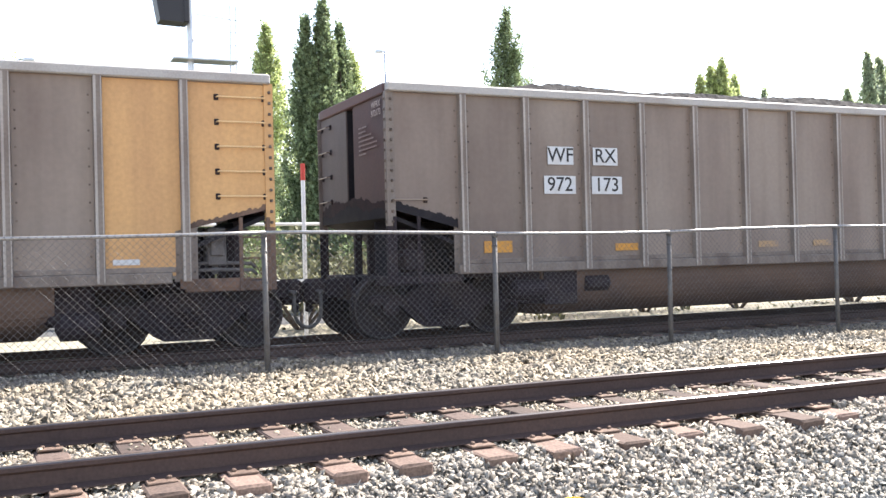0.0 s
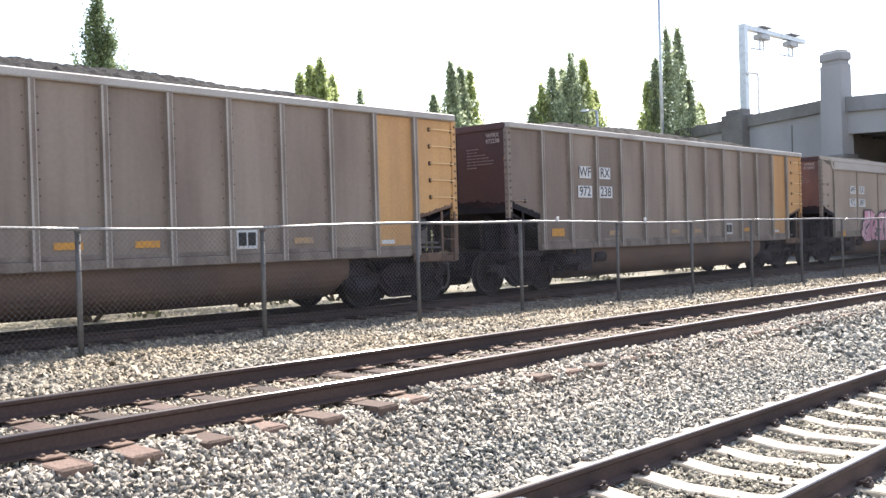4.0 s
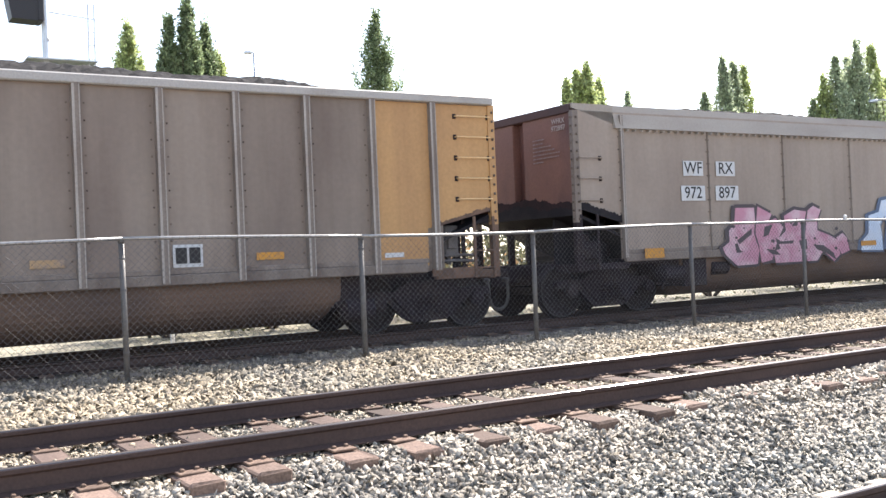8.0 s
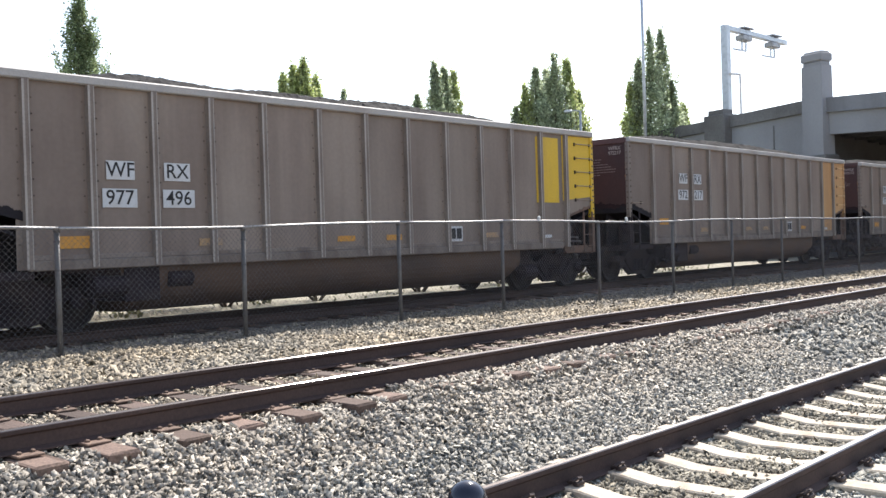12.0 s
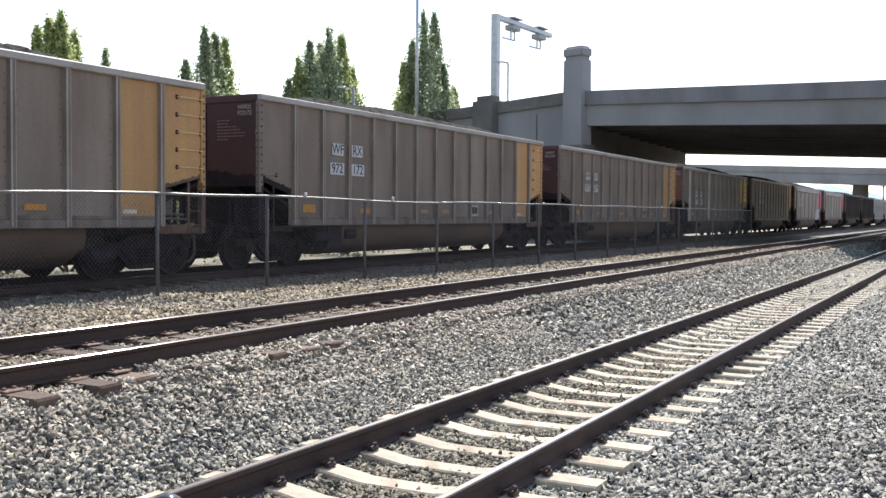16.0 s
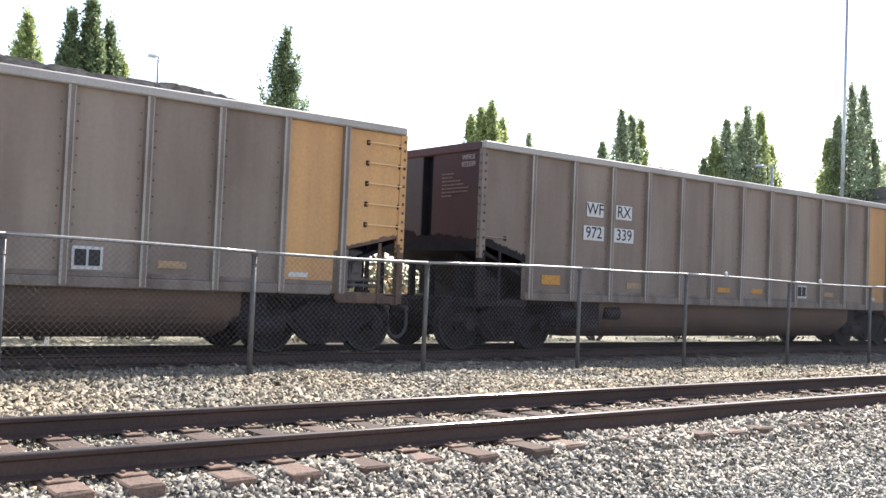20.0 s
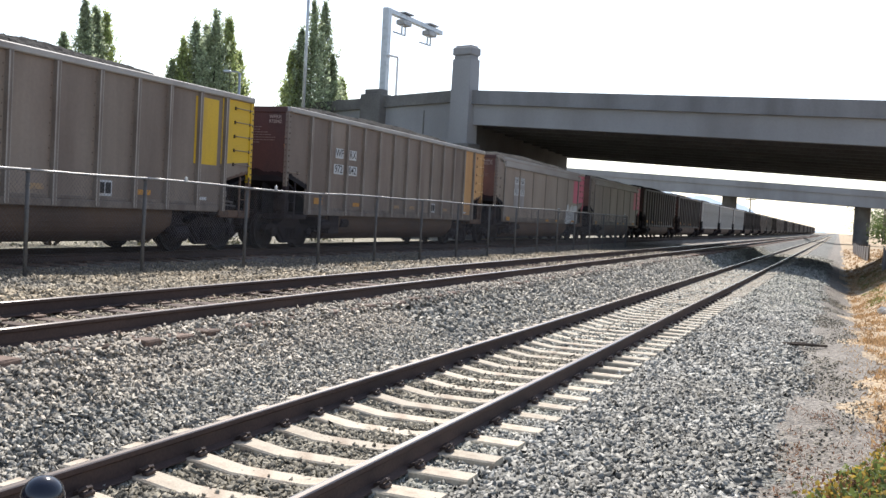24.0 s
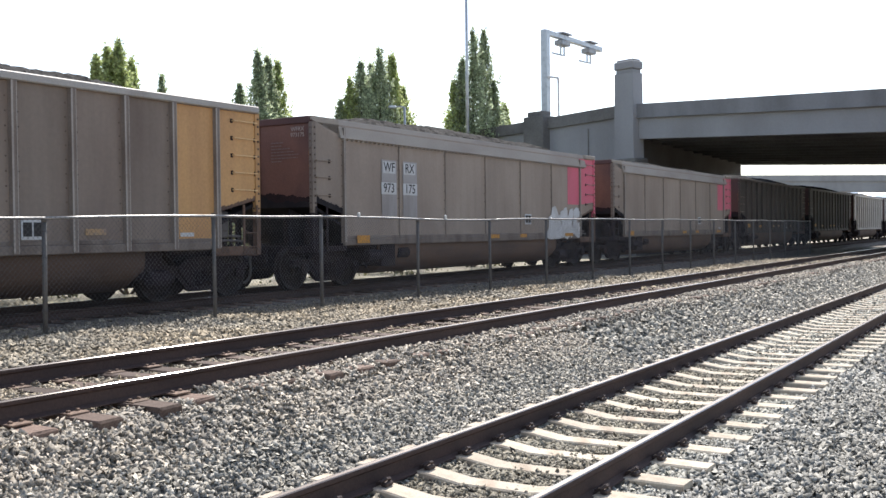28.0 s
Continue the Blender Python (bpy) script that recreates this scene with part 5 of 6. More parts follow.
    part("air_reservoir", kept("tank", lambda: Shape().lathe([(0.02, -0.50), (0.13, -0.46), (0.165, -0.38), (0.165, 0.38), (0.13, 0.46), (0.02, 0.50)], (0, 0, 0), "x", 14).mesh("air_reservoir", M["under"], smooth=True)), car, "grimy air reservoir", pose(13.75, -0.72, 1.42))
    for y, z in ((-1.30, 1.07), (-1.22, 1.16), (-1.05, 1.60)):
        part("brake_pipe", kept("pipe", lambda: Shape().tube([(0, 0, 0), (0.5, 0.0, 0.01), (0.98, 0.02, -0.01), (1.05, 0.1, -0.06)], 0.024, 7).mesh("brake_pipe", M["gear"])), car, "", pose(13.5, y, z))
    for x, y in ((13.62, -1.33), (13.78, -1.0), (14.3, -1.15)):
        part("bracket", kept("bracket", lambda: Shape().box(-0.035, 0.035, -0.02, 0.02, 0.98, 1.72, 0.006).box(-0.06, 0.06, -0.03, 0.03, 0.96, 1.0, 0.006).mesh("bracket", M["under"])), car, "", pose(x, y, 0))
    part("brake_cylinder", kept("brake", lambda: Shape().lathe([(0.1, -0.22), (0.13, -0.2), (0.13, 0.2), (0.06, 0.26)], (0, 0, 0), "x", 12).mesh("brake_cylinder", M["under"])), car, "", pose(3.45, -1.34, 0.72))
    if number:
        y = yb - 0.014
        x1, x2 = (2.79, 3.59) if not smooth else (2.76, 3.60)
        z1, z2, w, h = (2.65, 2.21, 0.45, 0.27) if not smooth else (2.55, 2.10, 0.50, 0.27)
        if style == "ribbed_yellow":
            x1, x2, z1, z2 = 2.44, 3.38, 2.32, 1.92
        if number == "973175":
            z1, z2 = 2.68, 2.20
        plate(car, x1, z1, w, h, y, "WF", 0.30)
        plate(car, x2, z1, w, h, y, "RX", 0.30)
        plate(car, x1 - 0.02, z2, w + 0.1, h, y, number[:3], 0.30)
        plate(car, x2 + 0.02, z2, w + 0.1, h, y, number[3:], 0.30)
        part("lettering", text_mesh("CWEX" if k == 1 else "WFRX", 0.125, "pale_ink"), car, "pale letters", pose(-0.012, -1.12, 3.36, 90, 0, -90))
        part("lettering", text_mesh("6567" if k == 1 else number, 0.125, "pale_ink"), car, "pale figures", pose(-0.012, -1.12, 3.24, 90, 0, -90))
        for i in range(7):
            w = (0.34, 0.30, 0.52, 0.62, 0.74, 0.72, 0.28)[i]
            part("stencil", kept(("line", w), lambda: word_row(w).mesh("stencil", M["faint_ink"])), car, "faint stencilled line", pose(-0.012, -0.40, 3.10 - 0.065 * i, 0, 0, -90))["kind"] = "stuff"
    ys = -HALF + 0.018 if smooth else yb - 0.012
    for x, w, h in ((1.7, 0.46, 0.17), (7.75, 0.5, 0.10), (9.45, 0.42, 0.10), (12.6, 0.6, 0.10)) if smooth else ((1.7, 0.46, 0.17), (3.95, 0.42, 0.11), (6.8, 0.42, 0.10), (8.0, 0.40, 0.10), (10.9, 0.40, 0.10)):
        ink = "decal" if smooth or x < 2 or (int(x * 7) + k) % 3 == 0 else "faint_decal"
        part("stencil", kept(("st", w, h, ink), lambda: stencil_mesh(w, h, M[ink], 3)), car, "orange stencilled marking" if ink == "decal" else "worn tan stencilled marking", pose(x, ys, (1.50 if x < 2 and k == 5 else 1.30 if x < 2 else 1.26) if not smooth else 1.05))["kind"] = "stuff"
    part("stencil_frame", kept("stf", lambda: Shape().box(-0.2, 0.2, -0.003, 0, -0.15, 0.15).mesh("stencil_frame", M["white"])), car, "white framed black marking", pose(9.75, ys, 1.30 if not smooth else 1.52))
    for dx in (-0.09, 0.09):
        part("stencil", kept("stb", lambda: Shape().box(-0.075, 0.075, -0.003, 0, -0.10, 0.11).mesh("stencil", M["black"])), car, "", pose(9.75 + dx, ys - 0.005, 1.30 if not smooth else 1.52))
    part("reflector", kept("refl", lambda: Shape().box(-0.16, 0.16, -0.003, 0, -0.035, 0.035).mesh("reflector", M["white"])), car, "pale reflector strip", pose(12.85, yb - 0.012, 1.2))
    if spray == "two":
        sprayed(car, PINK_LETTERS, M["spray_pink"], M["spray_dark"], -HALF + 0.03, "pink sprayed letter", 1, PINK_STROKES)
        sprayed(car, [[(7.50 + (a - 7.46) * 1.05, b) for a, b in pts] for pts in BLUE_LETTERS], M["spray_blue"], M["spray_navy"], -HALF + 0.03, "pale blue sprayed letter", 2)
    if spray == "white":
        for x in (2.76, 3.62):
            part("pale_patch", kept("patch", lambda: Shape().box(-0.3, 0.3, -0.003, 0, -0.85, 0.5).mesh("pale_patch", M["whitewash"])), car, "whitewashed patch round the number", pose(x, yb - 0.010, 2.35))
        small = [[(11.1 + (a - 7.4) * 0.50, 0.95 + (b - 0.89) * 0.85) for a, b in pts] for pts in BLUE_LETTERS[:4]]
        sprayed(car, small, M["spray_white"], M["spray_white"], -HALF + 0.03, "white sprayed letter", 3)
    for x, z0, x1, z1 in ((0.05, 1.87, 1.06, 1.60), (13.52, 1.60, 14.65, 1.87)):
        part("soot_smear", kept(("smear", x, k % 2), lambda: soot_mesh(x, x1, z0, z1, 7 + k % 2)), car, "ragged sooty smear" if x < 5 else "rust along the lower edge", pose(0, yb + 0.001 - (0.005 if accent and x > 5 else 0.008 if x < 5 else 0), 0))
    part("soot_smear", kept(("tsoot", k % 3), lambda: end_soot_mesh(k % 3 + 3, "soot_thin", 0.13)), car, "thin sooty smear", pose(0.0055, 0, 0))
    part("soot_smear", kept(("esoot", k % 3), lambda: end_soot_mesh(k % 3)), car, "ragged sooty smear", pose(0.0030, 0, 0))
    part("rust_streak", kept(("flake", k % 2), lambda: flake_mesh(k % 2)), car, "peeling rusty streak", pose(-0.0105, -1.47, 2.2, 0, 0, -90))
    return car, axles


TRAIN = [(-2, "ribbed", "", ""), (-1, "ribbed", "972205", ""), (0, "ribbed", "972173", ""), (1, "ribbed", "972321", ""), (2, "ribbed", "972238", ""), (3, "smooth", "972897", "two"),
         (4, "ribbed_yellow", "977496", ""), (5, "ribbed", "972217", ""), (6, "ribbed", "972172", ""), (7, "ribbed", "972339", ""), (8, "ribbed_yellow", "977554", ""),
         (9, "ribbed", "972042", ""), (10, "smooth", "973175", "white"), (11, "smooth", "", ""), (12, "dark", "", ""), (13, "dark", "", "")]
FAR_STYLES = {14: "pale", 15: "pale", 16: "pale", 17: "dark"}
CARS, AXLES = [], []
for k, style, number, spray in TRAIN:
    car, axles = build_car(k, style, number if k != -1 else "", True, spray)
    CARS.append((k, car))
    AXLES += axles
for k in range(14, 46):
    car, _ = build_car(k, FAR_STYLES.get(k, "ribbed" if k % 3 else "dark"), "", False)
    CARS.append((k, car))

# ---- trees ----
def poplar(x, y, tall, wide, seed, spires=1, mat="leaf", count=8500, leaf=0.26):
    """A columnar poplar: trunk, steep limbs and a crown of leaf clumps with an uneven outline."""
    rng = np.random.default_rng(seed)
    z0 = float(ground_z(x, y))
    tree = thing("poplar_tree", "tall columnar green poplar tree beyond the tracks", "tree", pose(x, y, z0), "poplars")
    s = Shape().tube([(0, 0, -0.2), (0.05, 0, tall * 0.3), (0, 0.05, tall * 0.9)], tall * 0.016, 8, r_end=0.03)
    part("trunk", s.mesh("trunk", M["bark"], smooth=True), tree)
    tips = []
    for i in range(spires):
        a = rng.uniform(0, 6.28)
        r = 0 if spires == 1 else wide * rng.uniform(0.22, 0.42)
        off = (i / max(1, spires - 1) - 0.5) * wide * 0.95 if spires > 1 else 0
        tips.append((off, r * math.sin(a) * 0.6, tall * (1 if i == 0 else rng.uniform(0.78, 0.98)), wide * (0.5 if spires == 1 else 0.62 / spires + 0.12)))
    for k in range(7):
        tx, ty, th, tw = tips[k % len(tips)]
        h0 = tall * rng.uniform(0.1, 0.55)
        a = rng.uniform(0, 6.28)
        limb = Shape().tube([(0, 0, h0), (tx * 0.6 + tw * 0.5 * math.cos(a), ty + tw * 0.5 * math.sin(a), h0 + tall * 0.12), (tx + tw * 0.5 * math.cos(a), ty + tw * 0.5 * math.sin(a), min(h0 + tall * 0.3, th * 0.9))], 0.06, 5, r_end=0.015)
        part("limb", limb.mesh("limb", M["bark"]), tree)
    cs, ws, ss = [], [], []
    for tx, ty, th, tw in tips:
        clumps = 420 // len(tips)
        for _ in range(clumps):
            f = rng.uniform(0.03, 1.0) ** 0.85
            rad = tw * 2.25 * (1 - f) ** 0.8 * min(1.0, 0.6 + 1.6 * f)
            a, rr = rng.uniform(0, 6.28), rad * rng.uniform(0.15, 1.0) * (1.3 if rng.random() < 0.12 else 1)
            c = np.array([tx * min(1, 0.3 + f) + rr * math.cos(a), ty + rr * math.sin(a), th * f])
            n = count // 420
            spread = np.array([0.13, 0.13, 0.5]) * (0.5 + wide * 0.24) * (0.4 + 0.8 * (1 - f))
            p = rng.normal(size=(n, 3)) * spread
            p[:, :2] += np.outer(p[:, 2], (0.22 * math.cos(a), 0.22 * math.sin(a)))     # sprays that lean outward as they rise
            p += c
            w = rng.normal(size=(n, 3)) * 0.6 + np.array([0.4 * math.cos(a), 0.4 * math.sin(a), 0.6])
            cs.append(p), ws.append(w / np.linalg.norm(w, axis=1)[:, None]), ss.append(rng.uniform(0.6, 1.3, n) * leaf)
    c, w, z = np.concatenate(cs), np.concatenate(ws), np.concatenate(ss)
    keep = c[:, 2] > 0.4
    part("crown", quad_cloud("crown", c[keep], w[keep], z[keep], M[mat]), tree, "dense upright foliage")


def at(az, dist):
    a = radians(az)
    return dist * math.sin(a), dist * math.cos(a)


def place_poplar(az, row, el, wide, seed, spires=1, dark=False):
    """By bearing and by the distance of the row of trees from the tracks."""
    dist = row / math.cos(radians(az))
    x, y = at(az, dist)
    # Near trees get the deep green; the others carry haze in their colour.
    poplar(x, y, 1.8 + dist * math.tan(radians(el - 0.25)) - float(ground_z(x, y)), 2.3 * wide * dist, seed, spires, "leaf_deep" if dark and dist < 44 else "leaf_hazed" if dark else "leaf", 36000 if dist < 44 else 10000, 0.12 if dist < 44 else 0.10 + 0.0016 * dist)


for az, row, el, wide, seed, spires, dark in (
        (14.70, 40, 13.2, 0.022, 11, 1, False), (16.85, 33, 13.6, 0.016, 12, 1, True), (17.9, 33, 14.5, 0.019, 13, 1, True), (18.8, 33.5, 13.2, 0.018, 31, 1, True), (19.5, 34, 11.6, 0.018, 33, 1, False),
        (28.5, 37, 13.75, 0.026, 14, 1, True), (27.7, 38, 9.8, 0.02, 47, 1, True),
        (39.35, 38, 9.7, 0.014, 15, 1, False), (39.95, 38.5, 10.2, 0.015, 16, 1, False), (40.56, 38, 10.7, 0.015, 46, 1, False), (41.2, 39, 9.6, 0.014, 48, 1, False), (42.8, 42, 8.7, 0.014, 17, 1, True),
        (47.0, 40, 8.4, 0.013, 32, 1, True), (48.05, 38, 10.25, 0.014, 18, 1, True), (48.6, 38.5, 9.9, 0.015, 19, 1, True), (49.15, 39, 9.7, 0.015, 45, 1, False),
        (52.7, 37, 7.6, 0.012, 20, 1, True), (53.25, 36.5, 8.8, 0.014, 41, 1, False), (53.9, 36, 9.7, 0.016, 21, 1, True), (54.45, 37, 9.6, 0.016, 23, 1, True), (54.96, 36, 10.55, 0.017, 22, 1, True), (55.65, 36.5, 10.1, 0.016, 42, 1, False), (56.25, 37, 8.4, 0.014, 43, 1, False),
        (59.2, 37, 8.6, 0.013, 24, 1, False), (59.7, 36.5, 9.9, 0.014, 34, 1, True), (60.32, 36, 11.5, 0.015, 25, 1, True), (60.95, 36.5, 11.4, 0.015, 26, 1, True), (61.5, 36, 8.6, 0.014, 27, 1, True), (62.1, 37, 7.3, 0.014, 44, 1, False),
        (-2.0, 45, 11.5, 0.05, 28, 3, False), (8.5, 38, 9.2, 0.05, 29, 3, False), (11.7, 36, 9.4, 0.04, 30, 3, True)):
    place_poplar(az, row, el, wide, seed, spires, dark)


def shrub(x, y, wide, tall, seed, mat, name, label, count=2500, leaf=0.22):
    rng = np.random.default_rng(seed)
    z0 = float(ground_z(x, y))
    bush = thing(name, label, "shrub", pose(x, y, z0))
    for k in range(5):
        a = 6.28 * k / 5
        stem = Shape().tube([(0, 0, -0.1), (0.25 * wide * math.cos(a), 0.25 * wide * math.sin(a), tall * 0.5), (0.4 * wide * math.cos(a), 0.4 * wide * math.sin(a), tall * 0.8)], 0.05, 5, r_end=0.01)
        part("stem", stem.mesh("stem", M["bark"]), bush)
    n = 40
    cen = rng.normal(size=(n, 3)) * np.array([wide * 0.24, wide * 0.24, tall * 0.20]) + np.array([0, 0, tall * 0.5])
    p = (cen[:, None, :] + rng.normal(size=(n, count // n, 3)) * np.array([wide, wide, tall]) * 0.075).reshape(-1, 3)
    p[:, 2] = np.abs(p[:, 2])
    w = rng.normal(size=p.shape)
    part("crown", quad_cloud("crown", p, w / np.linalg.norm(w, axis=1)[:, None], rng.uniform(0.6, 1.3, len(p)) * leaf, mat), bush, "leafy clumps")


for i, (x, y, w, h, mat) in enumerate(((9.6, 24, 5, 2.5, "brush"), (14, 23.5, 4.5, 2.3, "dry"), (6.8, 23.5, 4.5, 2.2, "brush"), (11.5, 22, 4.5, 2.0, "brush"), (16.6, 23, 4.5, 2.5, "brush"), (19.5, 22.5, 5, 2.4, "brush"), (24, 22.5, 5, 2.3, "brush"), (29, 23, 5, 2.4, "brush"), (34, 23, 5, 2.4, "brush"), (40, 23, 6, 2.4, "brush"), (1.5, 33, 4, 2.4, "leaf"), (-6, 34, 5, 2.6, "leaf_hazed"))):
    shrub(x, y, w, h, 50 + i, M[mat], "shrub", "low roadside shrub beyond the train", leaf=0.16)
for i, (x, y, w, h) in enumerate(((85, -6.6, 6, 5.2), (104, -11.5, 9, 5.5), (118, -14, 10, 6.5), (140, -13, 10, 6.5), (185, -17, 14, 9), (250, -22, 20, 10), (310, -18, 24, 11), (380, -30, 30, 14), (470, -24, 34, 14), (600, -30, 40, 16), (800, -26, 46, 16))):
    shrub(x, y, w, h, 70 + i, M["hedge"], "broad_tree", "broad green tree beside the dry verge", 5000 if w > 8 else 9000, 0.5 if w > 8 else 0.26)


# ---- overpasses ----
def build_bridge():
    """A wide sloping concrete overpass; local y runs along it, local x across it, away from the near fascia."""
    k = 0.33
    turn = math.degrees(math.atan(k))
    rise = 0.055
    b = thing("overpass", "weathered grey concrete highway overpass above the tracks", "bridge", pose(61.7, 0, 0, 0, 0, -turn), kind="structure")
    top = lambda y: 9.72 + rise * y

    def beam(name, x0, x1, y0, y1, hi, lo, mat, label="", parent=None):
        v = [(x, y, top(y) + h) for x in (x0, x1) for y in (y0, y1) for h in (lo, hi)]
        return part(name, Shape().add(v, [(0, 1, 3, 2), (4, 6, 7, 5), (0, 4, 5, 1), (2, 3, 7, 6), (0, 2, 6, 4), (1, 5, 7, 3)]).mesh(name, M[mat]), parent or b, label)
    y0, y1 = -60, 27.4
    beam("parapet", -0.12, 0.28, y0, y1, 0.0, -0.98, "concrete_stained", "rain-stained concrete parapet")
    beam("ledge", -0.2, 0.1, y0, y1, -0.93, -1.03, "concrete_stained")
    beam("edge_girder", 0.10, 0.75, y0, y1, -0.98, -2.55, "concrete", "concrete edge girder")
    beam("deck", 0.75, 29.0, y0, 42, -1.0, -1.5, "shaded_concrete", "dark underside of the deck")
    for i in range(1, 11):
        beam("girder", 2.6 * i + 0.4, 2.6 * i + 1.0, y0, 27.4 + 1.2 * i, -1.5, -2.55 - 0.085 * i, "shaded_concrete", "deep girder under the deck")
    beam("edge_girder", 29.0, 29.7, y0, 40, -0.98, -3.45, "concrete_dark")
    beam("parapet", 29.4, 29.8, y0, 40, 0.0, -0.98, "concrete")
    shaft = Shape().add([(x, y, z) for z, g in ((-1.0, 0.12), (13.5, 0.0)) for y in (26.85 - g, 28.55 + g) for x in (-0.5 - g, 0.6 + g)],
                        [(0, 2, 3, 1), (4, 5, 7, 6), (0, 1, 5, 4), (2, 6, 7, 3), (0, 4, 6, 2), (1, 3, 7, 5)])
    pil = part("pilaster", shaft.mesh("pilaster", M["concrete"]), b, "tall tapering concrete pilaster", pose(0, -0.25, 0))
    part("cap", Shape().box(-0.44, 0.54, 26.93, 28.47, 13.5, 13.78, 0.03).box(-0.56, 0.66, 26.80, 28.60, 13.78, 14.38, 0.07).box(-0.4, 0.5, 26.95, 28.45, 14.38, 14.52, 0.04).mesh("cap", M["concrete"]), pil, "heavy concrete cap")
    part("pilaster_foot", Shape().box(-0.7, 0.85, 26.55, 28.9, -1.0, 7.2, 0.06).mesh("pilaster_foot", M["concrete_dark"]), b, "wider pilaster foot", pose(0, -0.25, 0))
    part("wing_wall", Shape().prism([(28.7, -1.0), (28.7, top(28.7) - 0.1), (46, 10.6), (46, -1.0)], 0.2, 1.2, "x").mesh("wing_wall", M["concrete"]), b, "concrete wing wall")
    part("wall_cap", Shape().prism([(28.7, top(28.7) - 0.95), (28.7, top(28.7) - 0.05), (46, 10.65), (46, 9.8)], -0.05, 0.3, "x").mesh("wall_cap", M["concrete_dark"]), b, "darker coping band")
    for y in (31.5, 38.0):
        part("joint", Shape().box(0.14, 0.195, y - 0.03, y + 0.03, 1.0, 9.8).mesh("joint", M["concrete_dark"]), b)
    part("pedestal", Shape().box(-0.6, 0.9, 35.6, 37.8, 5.0, 11.2, 0.05).box(-0.4, 0.7, 35.9, 37.5, 11.2, 11.6, 0.04).mesh("pedestal", M["concrete_dark"]), b, "square concrete pedestal for a mast")
    back = b.matrix_basis.inverted()
    part("bearing_wall", Shape().box(70.5, 100, 25.4, 27.2, -0.9, 9.7, 0.02).mesh("bearing_wall", M["shaded_concrete"]), b, "shaded bearing wall", back)
    for x in (64, 72, 80, 88):
        part("column", Shape().lathe([(0.75, -0.3), (0.75, 7.0)], (x, -22, -1.2), "z", 20).mesh("column", M["concrete"]), b, "round concrete column", back)
    return b


def fit_about_eye(ob, g=0.857):
    """Scales and turns the thing about the camera's standing point, to fit the view."""
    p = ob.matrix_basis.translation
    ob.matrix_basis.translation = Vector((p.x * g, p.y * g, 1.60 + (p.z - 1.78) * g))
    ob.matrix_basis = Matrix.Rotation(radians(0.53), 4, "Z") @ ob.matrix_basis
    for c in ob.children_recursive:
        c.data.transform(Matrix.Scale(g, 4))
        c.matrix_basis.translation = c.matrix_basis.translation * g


fit_about_eye(build_bridge())


def build_far_bridge():
    b = thing("overpass", "distant slender concrete overpass on round columns", "bridge", pose(204, 2.0, -0.8, 0, 0, -13.5), kind="structure")
    s = lambda y: 11.0 + 0.045 * y

    def beam(name, x0, x1, hi, lo, mat):
        v = [(x, y, s(y) + h) for x in (x0, x1) for y in (-160, 150) for h in (lo, hi)]
        part(name, Shape().add(v, [(0, 1, 3, 2), (4, 6, 7, 5), (0, 4, 5, 1), (2, 3, 7, 6), (0, 2, 6, 4), (1, 5, 7, 3)]).mesh(name, M[mat]), b)
    beam("parapet", -0.2, 0.3, 0.35, -0.9, "concrete")
    beam("edge_girder", 0.1, 0.8, -0.9, -3.0, "concrete")
    beam("deck", 0.8, 13, -1.0, -2.9, "concrete_dark")
    beam("parapet", 13, 13.5, 0.35, -2.9, "concrete")
    for y in (21.5, -4.9, -38, -75, 55):
        part("column", Shape().lathe([(1.5, -1.0), (1.5, s(y) - 2.0), (2.0, s(y) - 2.95)], (6, y, 0), "z", 16).mesh("column", M["concrete_dark"]), b, "stout round column")


build_far_bridge()


# ---- masts and lamps ----
def lamp_mast():
    m = thing("overhead_lamp_mast", "square aluminium mast with a cantilever arm and two floodlights", "lamp mast", pose(*at(65.0, 85.5), 0, 0, 0, 86))
    z0, z1 = 9.8, 19.12
    part("pole", Shape().box(-0.3, 0.3, -0.3, 0.3, z0, z1, 0.03).mesh("pole", M["mast"]), m)
    part("arm", Shape().box(-0.24, 0.24, -10.6, 0.32, z1 - 0.42, z1, 0.03).mesh("arm", M["mast"]), m)
    for yy in (-3.1, -8.2):
        lamp = part("floodlight", Shape().box(-0.42, 0.42, yy - 0.75, yy + 0.75, z1 - 0.95, z1 - 0.5, 0.06).box(-0.5, 0.5, yy - 1.0, yy + 0.7, z1 + 0.05, z1 + 0.18, 0.04).mesh("floodlight", M["lamp_grey"]), m, "grey floodlight housing")
        part("bracket", Shape().tube([(0, yy - 0.3, z1 - 0.5), (0, yy - 0.3, z1 - 1.75), (0, yy + 1.9, z1 - 1.8)], 0.09, 6).tube([(0, yy + 0.35, z1 - 0.5), (0, yy + 0.35, z1 - 1.75)], 0.09, 6).mesh("bracket", M["mast"]), lamp)
    # Street lamp pole, lined up beside the mast in view and kept as its part.
    part("side_arm", Shape().tube([(-0.5, 0.35, z1 - 4.1), (-0.5, -1.25, z1 - 4.0), (-0.5, -1.35, z1 - 4.1), (-0.5, -1.35, 5.0)], 0.1, 8).mesh("side_arm", M["car_white"]), m, "thin white street lamp pole beside the mast")
    return m


fit_about_eye(lamp_mast())


